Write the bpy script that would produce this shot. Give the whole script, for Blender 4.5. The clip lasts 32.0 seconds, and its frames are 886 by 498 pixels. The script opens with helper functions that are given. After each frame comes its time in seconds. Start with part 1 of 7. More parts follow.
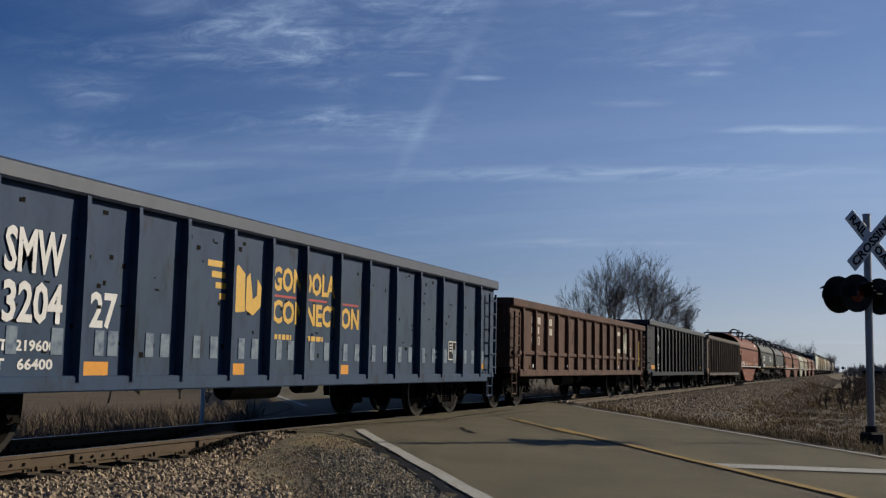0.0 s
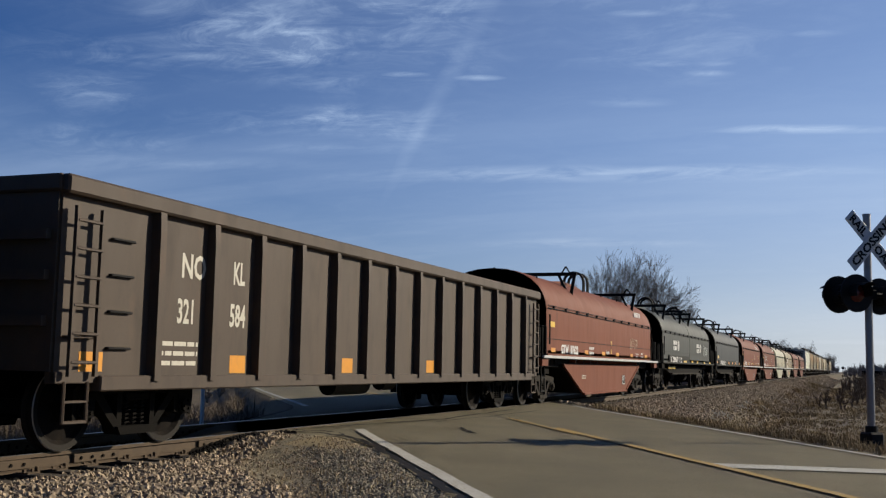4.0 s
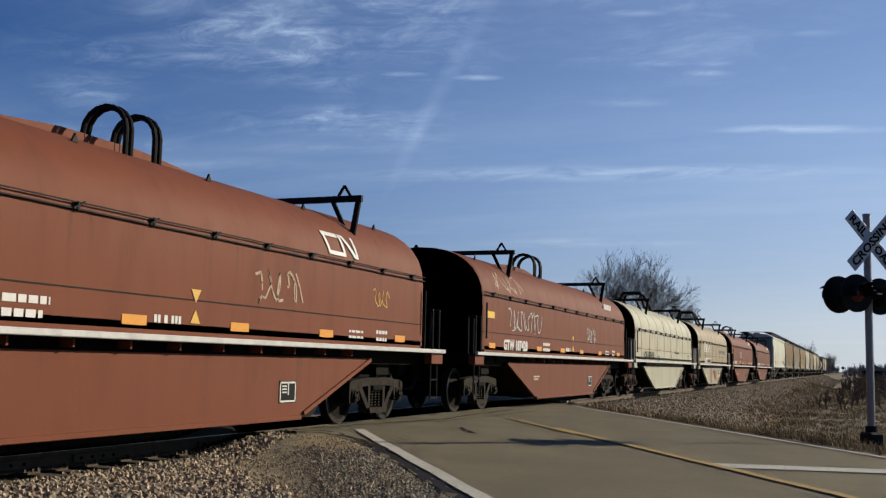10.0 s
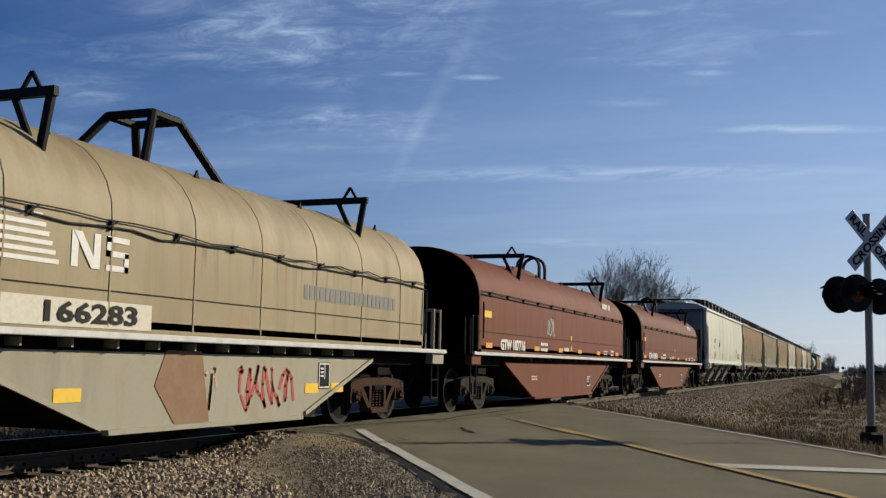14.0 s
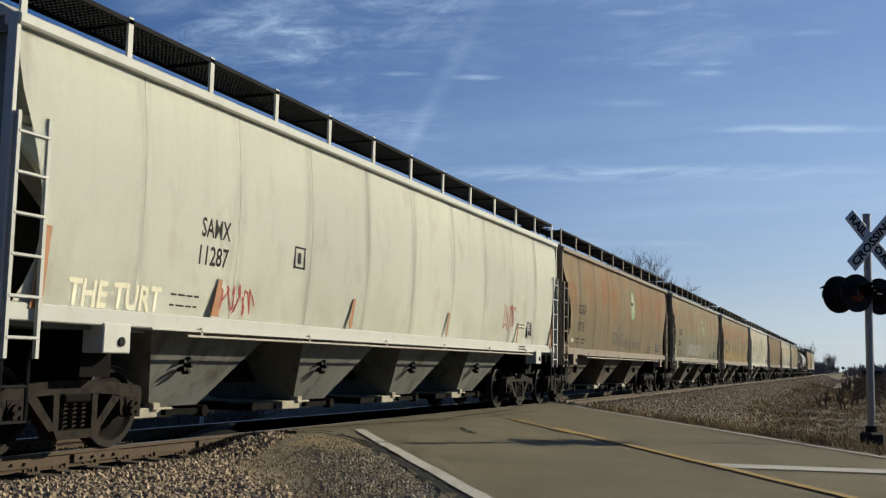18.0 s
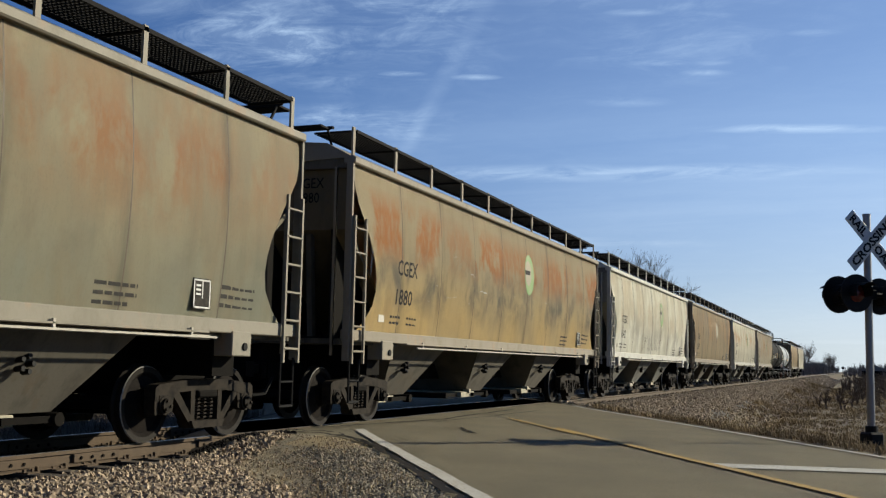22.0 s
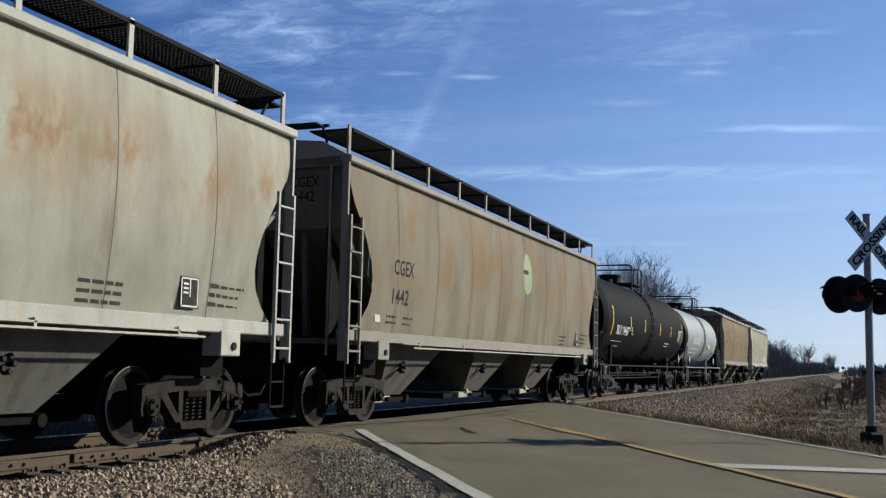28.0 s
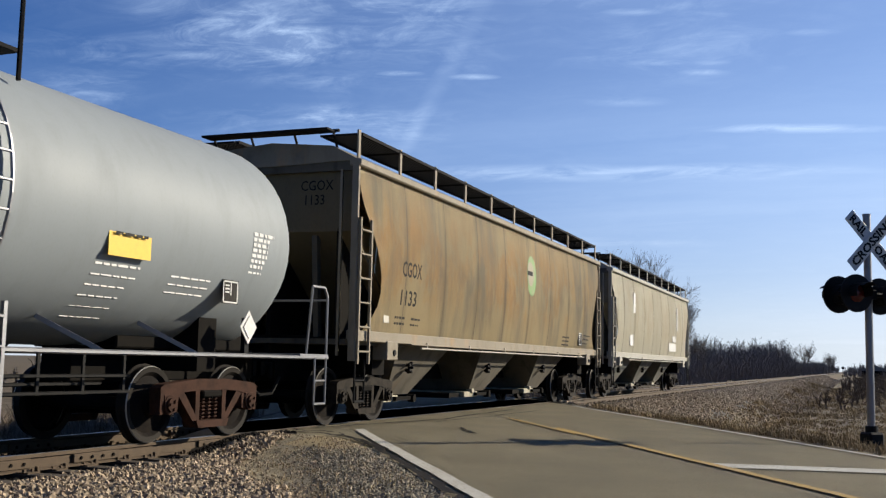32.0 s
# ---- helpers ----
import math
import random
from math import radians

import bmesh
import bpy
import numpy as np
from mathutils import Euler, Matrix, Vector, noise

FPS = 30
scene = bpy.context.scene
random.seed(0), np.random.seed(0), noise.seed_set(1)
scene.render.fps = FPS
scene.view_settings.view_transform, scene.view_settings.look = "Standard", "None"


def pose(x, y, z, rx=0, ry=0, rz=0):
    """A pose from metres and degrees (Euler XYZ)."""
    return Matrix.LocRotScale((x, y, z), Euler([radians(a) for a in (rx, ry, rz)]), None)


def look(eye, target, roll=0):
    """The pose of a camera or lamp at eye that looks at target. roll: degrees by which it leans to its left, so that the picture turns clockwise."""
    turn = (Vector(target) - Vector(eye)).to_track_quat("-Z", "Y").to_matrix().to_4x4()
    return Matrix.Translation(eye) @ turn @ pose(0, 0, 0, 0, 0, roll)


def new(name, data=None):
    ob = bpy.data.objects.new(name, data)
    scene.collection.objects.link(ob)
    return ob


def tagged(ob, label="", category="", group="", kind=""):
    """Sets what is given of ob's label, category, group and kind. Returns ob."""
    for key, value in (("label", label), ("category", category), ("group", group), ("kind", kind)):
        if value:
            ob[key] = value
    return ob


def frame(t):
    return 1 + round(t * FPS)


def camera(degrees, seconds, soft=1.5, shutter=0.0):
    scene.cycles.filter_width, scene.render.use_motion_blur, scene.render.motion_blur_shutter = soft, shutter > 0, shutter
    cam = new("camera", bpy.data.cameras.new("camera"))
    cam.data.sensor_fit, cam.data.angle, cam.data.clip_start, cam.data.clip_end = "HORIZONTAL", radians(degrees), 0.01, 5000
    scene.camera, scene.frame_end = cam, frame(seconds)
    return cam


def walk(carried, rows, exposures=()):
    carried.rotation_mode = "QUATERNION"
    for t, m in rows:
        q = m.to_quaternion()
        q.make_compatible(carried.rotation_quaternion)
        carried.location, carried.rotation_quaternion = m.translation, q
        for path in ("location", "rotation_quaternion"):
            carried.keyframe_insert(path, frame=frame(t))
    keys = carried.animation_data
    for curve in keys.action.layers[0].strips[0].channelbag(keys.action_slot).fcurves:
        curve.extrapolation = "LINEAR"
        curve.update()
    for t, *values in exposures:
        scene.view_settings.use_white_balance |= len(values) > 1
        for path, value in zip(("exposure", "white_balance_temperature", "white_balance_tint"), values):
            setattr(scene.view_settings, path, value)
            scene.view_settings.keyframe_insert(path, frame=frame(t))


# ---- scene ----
# ---------------------------------------------------------------- camera
EYE = (0.0, -8.69, 1.014)
YAW, PITCH, ROLL = radians(21.283), radians(6.198), 1.157
cam = camera(45.64, 32.0, soft=1.3)
AIM = (EYE[0] + math.cos(YAW) * math.cos(PITCH), EYE[1] + math.sin(YAW) * math.cos(PITCH), EYE[2] + math.sin(PITCH))
walk(cam, [(0, look(EYE, AIM, ROLL)), (32, look(EYE, AIM, ROLL))],
     exposures=[(0, 0.27, 6550, 9), (1, 0.70, 6600, 9), (2, 0.67, 6650, 9), (3, 0.64, 6700, 9), (8, 0.66, 6750, 8), (13, 0.64, 6750, 7), (17, 0.64, 6750, 4), (19, 0.69, 6700, 4), (21, 0.82, 6650, 4), (24, 0.92, 6600, 4), (25, 0.79, 6500, 5), (27, 0.78, 6150, 6), (28, 0.78, 6000, 6), (29, 0.81, 6000, 7), (30, 0.87, 6200, 9), (31, 0.98, 6500, 9), (32, 1.04, 6550, 9)])

# ---------------------------------------------------------------- world and sun
SUN_AZ, SUN_EL = 135.0, 22.5      # degrees clockwise from +Y, degrees above the ground
world = bpy.data.worlds.new("sky")
scene.world = world
world.use_nodes = True
wn = world.node_tree.nodes
sky = wn.new("ShaderNodeTexSky")
sky.sky_type = "NISHITA"
sky.sun_disc = False
sky.sun_elevation, sky.sun_rotation = radians(SUN_EL), radians(SUN_AZ)
sky.air_density, sky.dust_density, sky.ozone_density = 1.0, 0.6, 3.5
tint = wn.new("ShaderNodeMix")
tint.data_type, tint.blend_type = "RGBA", "MULTIPLY"
tint.inputs[0].default_value = 1.0
tint.inputs[7].default_value = (0.304, 0.559, 1.004, 1)      # the film's cold rendering of the blue
world.node_tree.links.new(sky.outputs[0], tint.inputs[6])
world.node_tree.links.new(tint.outputs[2], wn["Background"].inputs[0])
wn["Background"].inputs[1].default_value = 0.05

sun_data = bpy.data.lights.new("sun", "SUN")
sun_data.energy, sun_data.angle, sun_data.color = 5.0, radians(0.55), (1.0, 0.905, 0.745)
sun = new("sun", sun_data)
sun_dir = Vector((math.sin(radians(SUN_AZ)) * math.cos(radians(SUN_EL)), math.cos(radians(SUN_AZ)) * math.cos(radians(SUN_EL)), math.sin(radians(SUN_EL))))
sun.rotation_euler = sun_dir.to_track_quat("Z", "Y").to_euler()


# ---------------------------------------------------------------- materials
PAINT = 0.71        # the colours below are given against a white of this reflectance


class Nodes:
    """A small helper to wire one node material."""

    def __init__(self, name, rough=0.6, metal=0.0):
        self.mat = bpy.data.materials.new(name)
        self.mat.use_nodes = True
        self.t = self.mat.node_tree
        self.bsdf = self.t.nodes["Principled BSDF"]
        self.bsdf.inputs["Roughness"].default_value = rough
        self.bsdf.inputs["Metallic"].default_value = metal
        self.bsdf.inputs["Specular IOR Level"].default_value = 0.3
        self.co = self.t.nodes.new("ShaderNodeTexCoord")

    def link(self, a, b):
        self.t.links.new(a, b)

    def noise(self, scale, detail=4.0, stretch=(1, 1, 1), offset=(0, 0, 0), rough=0.55, distort=0.0):
        m = self.t.nodes.new("ShaderNodeMapping")
        m.inputs["Scale"].default_value = stretch
        m.inputs["Location"].default_value = offset
        self.link(self.co.outputs["Object"], m.inputs["Vector"])
        n = self.t.nodes.new("ShaderNodeTexNoise")
        n.inputs["Scale"].default_value, n.inputs["Detail"].default_value = scale, detail
        n.inputs["Roughness"].default_value, n.inputs["Distortion"].default_value = rough, distort
        self.link(m.outputs[0], n.inputs["Vector"])
        return n.outputs["Fac"]

    def ramp(self, fac, lo, hi, a=0.0, b=1.0):
        r = self.t.nodes.new("ShaderNodeMapRange")
        r.inputs["From Min"].default_value, r.inputs["From Max"].default_value = lo, hi
        r.inputs["To Min"].default_value, r.inputs["To Max"].default_value = a, b
        self.link(fac, r.inputs["Value"])
        return r.outputs[0]

    def times(self, a, b):
        m = self.t.nodes.new("ShaderNodeMath")
        m.operation = "MULTIPLY"
        for k, v in ((0, a), (1, b)):
            if isinstance(v, float):
                m.inputs[k].default_value = v
            else:
                self.link(v, m.inputs[k])
        return m.outputs[0]

    def band(self, lo, hi, soft):
        """1 between two heights of the thing, 0 outside."""
        s = self.t.nodes.new("ShaderNodeSeparateXYZ")
        self.link(self.co.outputs["Object"], s.inputs[0])
        return self.times(self.ramp(s.outputs[2], lo - soft, lo + soft), self.ramp(s.outputs[2], hi + soft, hi - soft))

    def mix(self, fac, a, b):
        m = self.t.nodes.new("ShaderNodeMix")
        m.data_type = "RGBA"
        for key, v in ((0, fac), (6, a), (7, b)):
            if isinstance(v, float):
                m.inputs[key].default_value = v
            elif isinstance(v, tuple):
                m.inputs[key].default_value = (*(PAINT * q for q in v[:3]), 1)
            else:
                self.link(v, m.inputs[key])
        return m.outputs[2]

    def vary(self, colour, amount, source="object"):
        """Shifts the lightness of each object, or of each island of a mesh."""
        if source == "object":
            r = self.t.nodes.new("ShaderNodeObjectInfo").outputs["Random"]
        else:
            r = self.t.nodes.new("ShaderNodeNewGeometry").outputs["Random Per Island"]
        h = self.t.nodes.new("ShaderNodeHueSaturation")
        self.link(self.ramp(r, 0, 1, 1 - amount, 1 + amount), h.inputs["Value"])
        self.link(colour, h.inputs["Color"])
        return h.outputs[0]

    def bump(self, fac, strength, distance=0.01):
        b = self.t.nodes.new("ShaderNodeBump")
        b.inputs["Strength"].default_value, b.inputs["Distance"].default_value = strength, distance
        self.link(fac, b.inputs["Height"])
        self.link(b.outputs[0], self.bsdf.inputs["Normal"])

    def done(self, colour=None, rough=None):
        if colour is not None:
            if isinstance(colour, tuple):
                self.bsdf.inputs["Base Color"].default_value = (*(PAINT * q for q in colour), 1)
            else:
                self.link(colour, self.bsdf.inputs["Base Color"])
        if rough is not None:
            self.link(rough, self.bsdf.inputs["Roughness"])
        return self.mat


def weathered(name, base, dirt, rust=None, dirt_amount=0.5, rust_amount=0.3, streak=0.18, seed=0.0, rough=0.5, metal=0.0, patch=None, patch_band=None, patch_amount=0.8, relief=0.12, gloss=0.3, shade=None, low=None, panels=None, smudge=None, runs=(), scrapes=0.0):
    """Old car paint: broad fading, streaks that run down, fine grime; on request rust patches that keep to the welded
    panels (panels: their width and where the first begins), a smudged belt, runs of rust and bright scrapes."""
    n = Nodes(name, rough, metal)
    n.bsdf.inputs["Specular IOR Level"].default_value = gloss
    broad = n.noise(0.7, 3, (1, 1, 1), (seed, seed * 0.7, seed * 0.3))
    col = n.mix(n.ramp(broad, 0.35, 0.80, 0.0, dirt_amount * 0.5), base, dirt)
    own = n.t.nodes.new("ShaderNodeObjectInfo").outputs["Random"] if panels else None
    if low:      # faded paint along the car's foot
        w = n.ramp(n.noise(0.8, 4, (1, 1, .5), (seed, 7, 2)), 0.30, 0.60, 0.35, 0.95)
        col = n.mix(n.times(n.band(0.5, 2.4, 0.5), w), col, low)
    if patch:
        edge = 0.085 if panels else 0.2
        p = n.ramp(n.noise(1.0, 5, (0.85, 0.5, 0.6 if panels else 0.42), (seed * 1.7, 3, seed), 0.6, 0.25), 0.44, 0.44 + edge)
        if patch_band:
            p = n.times(p, n.band(*patch_band))
        if panels:
            p = n.times(p, n.ramp(own, 0.0, 0.6, 0.55, 1.0))
            p = n.times(p, n.ramp(n.noise(7, 5, (1, 1, .5), (seed, 2, 8)), 0.30, 0.55, 0.45, 1.0))
        col = n.mix(n.times(p, patch_amount), col, patch)
    if shade:
        q = n.ramp(n.noise(0.9, 5, (1.2, 0.5, 0.36), (seed * 0.9 + 4, 1, seed * 1.3), 0.6, 0.3), 0.47, 0.66, 0.0, 0.85)
        col = n.mix(q, col, shade)
    if smudge:   # soot and old hand-level grime in clouds round the waist
        tone, belt, amount = smudge
        q = n.ramp(n.noise(1.3, 6, (1, .6, .75), (seed + 3, 5, seed * .6), 0.62, 0.4), 0.43, 0.62, 0.0, amount)
        col = n.mix(n.times(q, n.band(*belt)), col, tone)
    streaks = n.noise(3.2, 5, (1, 1, streak), (seed * 2.1, 0, seed), 0.6, 0.3)
    col = n.mix(n.ramp(streaks, 0.50, 0.78, 0.0, dirt_amount), col, dirt)
    if panels:   # dirt that gathers along the welds
        s = n.t.nodes.new("ShaderNodeSeparateXYZ")
        n.link(n.co.outputs["Object"], s.inputs[0])
        wave = n.t.nodes.new("ShaderNodeMath")
        wave.operation = "PINGPONG"
        n.link(n.ramp(s.outputs[0], panels[1], panels[1] + 100 * panels[0], 0.0, 100.0), wave.inputs[0])
        wave.inputs[1].default_value = 0.5
        near = n.ramp(wave.outputs[0], 0.0, 0.11, 1.0, 0.0)
        ragged = n.ramp(n.noise(2.2, 5, (2.0, 1, .28), (seed, 4, 6), 0.6), 0.42, 0.62, 0.0, 0.6)
        col = n.mix(n.times(near, ragged), col, tuple(.55 * v for v in dirt))
    if rust:
        r = n.ramp(n.noise(2.3, 6, (1, 1, 0.45), (9 + seed, seed, 2), 0.65), 0.56, 0.70, 0.0, rust_amount)
        col = n.mix(r, col, rust)
    for top, bottom, tone, amount, fine in runs:     # rust that has run down from a rail or joint
        r = n.ramp(n.noise(fine, 4, (1, .5, .07), (seed * 3.3 + top, 1, 1), 0.65), 0.55, 0.66, 0.0, amount)
        s = n.t.nodes.new("ShaderNodeSeparateXYZ")
        n.link(n.co.outputs["Object"], s.inputs[0])
        fall = n.times(n.ramp(s.outputs[2], bottom, top, 0.0, 1.0), n.ramp(s.outputs[2], top + .03, top, 0.0, 1.0))
        col = n.mix(n.times(r, fall), col, tone)
    if scrapes:
        r = n.ramp(n.noise(2.6, 5, (.5, .5, 2.6), (seed + 6, 1, 3), 0.6, 0.5), 0.685, 0.70, 0.0, scrapes)
        col = n.mix(n.times(r, n.band(2.2, 3.0, .2)), col, (0.75, 0.73, 0.66))
    fine = n.noise(38, 3, (1, 1, 0.6))
    col = n.mix(n.ramp(fine, 0.5, 0.8, 0.0, 0.25), col, dirt)
    col = n.vary(col, 0.05)
    n.bump(n.noise(1.6, 3, (1, 1, 0.7), (seed, 1, 1)), relief, 0.02)
    return n.done(col, n.ramp(streaks, 0.3, 0.8, rough, min(1.0, rough + 0.1)))


def plain(name, colour, rough=0.6, metal=0.0, grime=0.3, scale=9.0, dirt=(0.05, 0.042, 0.035)):
    n = Nodes(name, rough, metal)
    if max(colour) < 0.07:
        n.bsdf.inputs["Specular IOR Level"].default_value = 0.07      # dull with dust and oil
    col = n.mix(n.ramp(n.noise(scale, 5), 0.42, 0.75, 0.0, grime), colour, dirt)
    col = n.mix(n.ramp(n.noise(scale * 6, 3), 0.5, 0.8, 0.0, grime * 0.6), col, dirt)
    n.bump(n.noise(scale * 4, 3), 0.15, 0.005)
    return n.done(col)


M = {}
# truck and wheel tones: grime, taken darker for shade under the cars
M["truck_steel"] = plain("truck_steel", (0.036, 0.029, 0.022), 0.75, 0.0, 1.0, 9, (0.008, 0.007, 0.006))
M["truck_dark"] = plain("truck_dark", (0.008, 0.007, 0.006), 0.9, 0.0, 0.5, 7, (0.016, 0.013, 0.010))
M["truck_rust"] = plain("truck_rust", (0.062, 0.030, 0.020), 0.8, 0.0, 0.8, 7, (0.02, 0.012, 0.009))
M["wheel_rim"] = plain("wheel_rim", (0.020, 0.017, 0.014), 0.55, 0.1, 0.5, 14, (0.03, 0.025, 0.02))
M["tread_edge"] = plain("tread_edge", (0.46, 0.44, 0.40), 0.35, 0.2, 0.3, 14, (0.2, 0.17, 0.14))
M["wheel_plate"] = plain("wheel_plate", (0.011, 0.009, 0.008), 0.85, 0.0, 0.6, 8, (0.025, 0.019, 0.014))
M["black_iron"] = plain("black_iron", (0.012, 0.012, 0.012), 0.55, 0.0, 0.3, 10, (0.04, 0.033, 0.028))
M["grating"] = plain("grating", (0.012, 0.012, 0.013), 0.8, 0.0, 0.2)
M["white_letter"] = plain("white_letter", (0.72, 0.71, 0.68), 0.55, 0, 0.22, 18, (0.3, 0.27, 0.23))
M["cream_letter"] = plain("cream_letter", (0.62, 0.58, 0.48), 0.55, 0, 0.3, 18, (0.3, 0.25, 0.2))
M["grey_letter"] = plain("grey_letter", (0.17, 0.17, 0.17), 0.6, 0, 0.2, 18)
M["dark_letter"] = plain("dark_letter", (0.022, 0.02, 0.018), 0.6, 0, 0.25, 20, (0.12, 0.1, 0.07))
M["faded_spray"] = plain("faded_spray", (0.10, 0.082, 0.058), 0.7, 0, 0.6, 4, (0.26, 0.2, 0.13))
M["pale_pipe"] = plain("pale_pipe", (0.50, 0.46, 0.38), 0.55, 0, 0.4, 6, (0.2, 0.16, 0.12))
M["yellow_letter"] = plain("yellow_letter", (0.72, 0.42, 0.05), 0.5, 0, 0.25, 16, (0.3, 0.2, 0.08))
M["reflector"] = plain("reflector", (0.78, 0.33, 0.03), 0.4, 0, 0.25, 14, (0.35, 0.17, 0.05))
M["yellow_reflector"] = plain("yellow_reflector", (0.85, 0.55, 0.05), 0.4, 0, 0.2, 14, (0.4, 0.25, 0.05))
M["rusty_strip"] = plain("rusty_strip", (0.42, 0.17, 0.06), 0.6, 0, 0.5, 6, (0.2, 0.09, 0.04))
M["ghost_letter"] = plain("ghost_letter", (0.86, 0.80, 0.58), 0.7, 0, 0.7, 5, (0.85, 0.83, 0.68))
M["primer"] = plain("primer", (0.22, 0.115, 0.06), 0.7, 0, 0.4, 5, (0.3, 0.22, 0.14))
M["red_stripe"] = plain("red_stripe", (0.45, 0.04, 0.03), 0.5, 0, 0.3, 14)
M["white_strip"] = plain("white_strip", (0.60, 0.60, 0.58), 0.5, 0, 0.4, 5, (0.25, 0.22, 0.2))
M["graffiti_red"] = plain("graffiti_red", (0.45, 0.05, 0.03), 0.6, 0, 0.2)
M["graffiti_pale"] = plain("graffiti_pale", (0.55, 0.60, 0.58), 0.6, 0, 0.25)
M["graffiti_tan"] = plain("graffiti_tan", (0.50, 0.36, 0.24), 0.6, 0, 0.3)
M["logo_green"] = plain("logo_green", (0.19, 0.34, 0.115), 0.7, 0, 0.7, 5, (0.31, 0.28, 0.165))
M["logo_pale"] = plain("logo_pale", (0.33, 0.30, 0.21), 0.7, 0, 0.6, 6, (0.3, 0.26, 0.18))
M["sign_white"] = plain("sign_white", (0.74, 0.75, 0.74), 0.45, 0, 0.15, 10, (0.3, 0.3, 0.28))
M["galvanised"] = plain("galvanised", (0.30, 0.30, 0.31), 0.42, 0.7, 0.3, 6, (0.14, 0.13, 0.12))
M["lamp_black"] = plain("lamp_black", (0.012, 0.012, 0.013), 0.5, 0, 0.2)


def glow(name, colour, strength):
    n = Nodes(name, 0.3)
    n.bsdf.inputs["Emission Color"].default_value = (*colour, 1)
    n.bsdf.inputs["Emission Strength"].default_value = strength
    return n.done(colour)


M["red_lens"] = plain("red_lens", (0.10, 0.008, 0.008), 0.2, 0, 0.2)
M["red_glow"] = glow("red_glow", (0.85, 0.02, 0.025), 2.6)


# ---------------------------------------------------------------- mesh helpers
def part(name, bm, material, parent=None, label="", smooth=False):
    """Links a bmesh as one mesh object under a thing or a part."""
    me = bpy.data.meshes.new(name)
    if smooth:
        for f in bm.faces:
            f.smooth = True
        for e in bm.edges:
            if len(e.link_faces) == 2 and e.calc_face_angle(0) > 0.7:
                e.smooth = False
    bm.to_mesh(me)
    bm.free()
    return mesh_part(name, me, material, parent, label)


def mesh_part(name, me, material, parent=None, label="", at=None):
    if material is not None and not me.materials:
        me.materials.append(material)
    ob = new(name, me)
    if parent is not None:
        ob.parent = parent
    if at is not None:
        ob.matrix_basis = at
    if label:
        ob["label"] = label
    return ob


def empty(name, label, category, group="", at=None):
    ob = new(name)
    ob.empty_display_size = 0.3
    if at is not None:
        ob.matrix_basis = at
    return tagged(ob, label, category, group)


def box(bm, x0, x1, y0, y1, z0, z1, bev=0.0):
    g = bmesh.ops.create_cube(bm, size=1.0, matrix=Matrix.Translation(((x0 + x1) / 2, (y0 + y1) / 2, (z0 + z1) / 2)) @ Matrix.Diagonal((abs(x1 - x0), abs(y1 - y0), abs(z1 - z0), 1)))
    if bev:
        edges = list({e for v in g["verts"] for e in v.link_edges})
        bmesh.ops.bevel(bm, geom=edges, offset=bev, segments=1, affect="EDGES")
    return bm


def boxes(name, items, material, parent, label=""):
    """Many small bars in one mesh, made at once."""
    V, F = [], []
    for x0, x1, y0, y1, z0, z1 in items:
        k = len(V)
        V += [(x, y, z) for z in (z0, z1) for y in (y0, y1) for x in (x0, x1)]
        F += [tuple(k + i for i in q) for q in ((0, 2, 3, 1), (4, 5, 7, 6), (0, 1, 5, 4), (2, 6, 7, 3), (0, 4, 6, 2), (1, 3, 7, 5))]
    me = bpy.data.meshes.new(name)
    me.from_pydata(V, [], F)
    return mesh_part(name, me, material, parent, label)


def rod(bm, a, b, r, seg=8, r2=None):
    a, b = Vector(a), Vector(b)
    d = b - a
    m = Matrix.Translation((a + b) / 2) @ d.to_track_quat("Z", "Y").to_matrix().to_4x4()
    bmesh.ops.create_cone(bm, cap_ends=True, segments=seg, radius1=r, radius2=r if r2 is None else r2, depth=d.length, matrix=m)
    return bm


def pipe(bm, pts, r, seg=6):
    for a, b in zip(pts, pts[1:]):
        rod(bm, a, b, r, seg)
    for p in pts[1:-1]:
        bmesh.ops.create_icosphere(bm, subdivisions=1, radius=r * 1.03, matrix=Matrix.Translation(p))
    return bm


def beam(bm, a, b, w, h):
    """A square bar from a to b, w wide and h high."""
    a, b = Vector(a), Vector(b)
    d = b - a
    m = Matrix.Translation((a + b) / 2) @ d.to_track_quat("X", "Z").to_matrix().to_4x4() @ Matrix.Diagonal((d.length, w, h, 1))
    bmesh.ops.create_cube(bm, size=1.0, matrix=m)
    return bm


def prism(bm, outline, y0, y1):
    """An outline of (x, z) points, pushed from y0 to y1."""
    a = [bm.verts.new((x, y0, z)) for x, z in outline]
    b = [bm.verts.new((x, y1, z)) for x, z in outline]
    n = len(outline)
    bm.faces.new(a)
    bm.faces.new(b[::-1])
    for i in range(n):
        bm.faces.new((a[i], b[i], b[(i + 1) % n], a[(i + 1) % n]))
    bmesh.ops.recalc_face_normals(bm, faces=bm.faces)
    return bm


def loft(bm, rings, close=True, caps=True):
    rows = [[bm.verts.new(p) for p in ring] for ring in rings]
    n = len(rows[0])
    for a, b in zip(rows, rows[1:]):
        for i in range(n if close else n - 1):
            bm.faces.new((a[i], a[(i + 1) % n], b[(i + 1) % n], b[i]))
    if caps:
        bm.faces.new(rows[0][::-1])
        bm.faces.new(rows[-1])
    bmesh.ops.recalc_face_normals(bm, faces=bm.faces)
    return bm


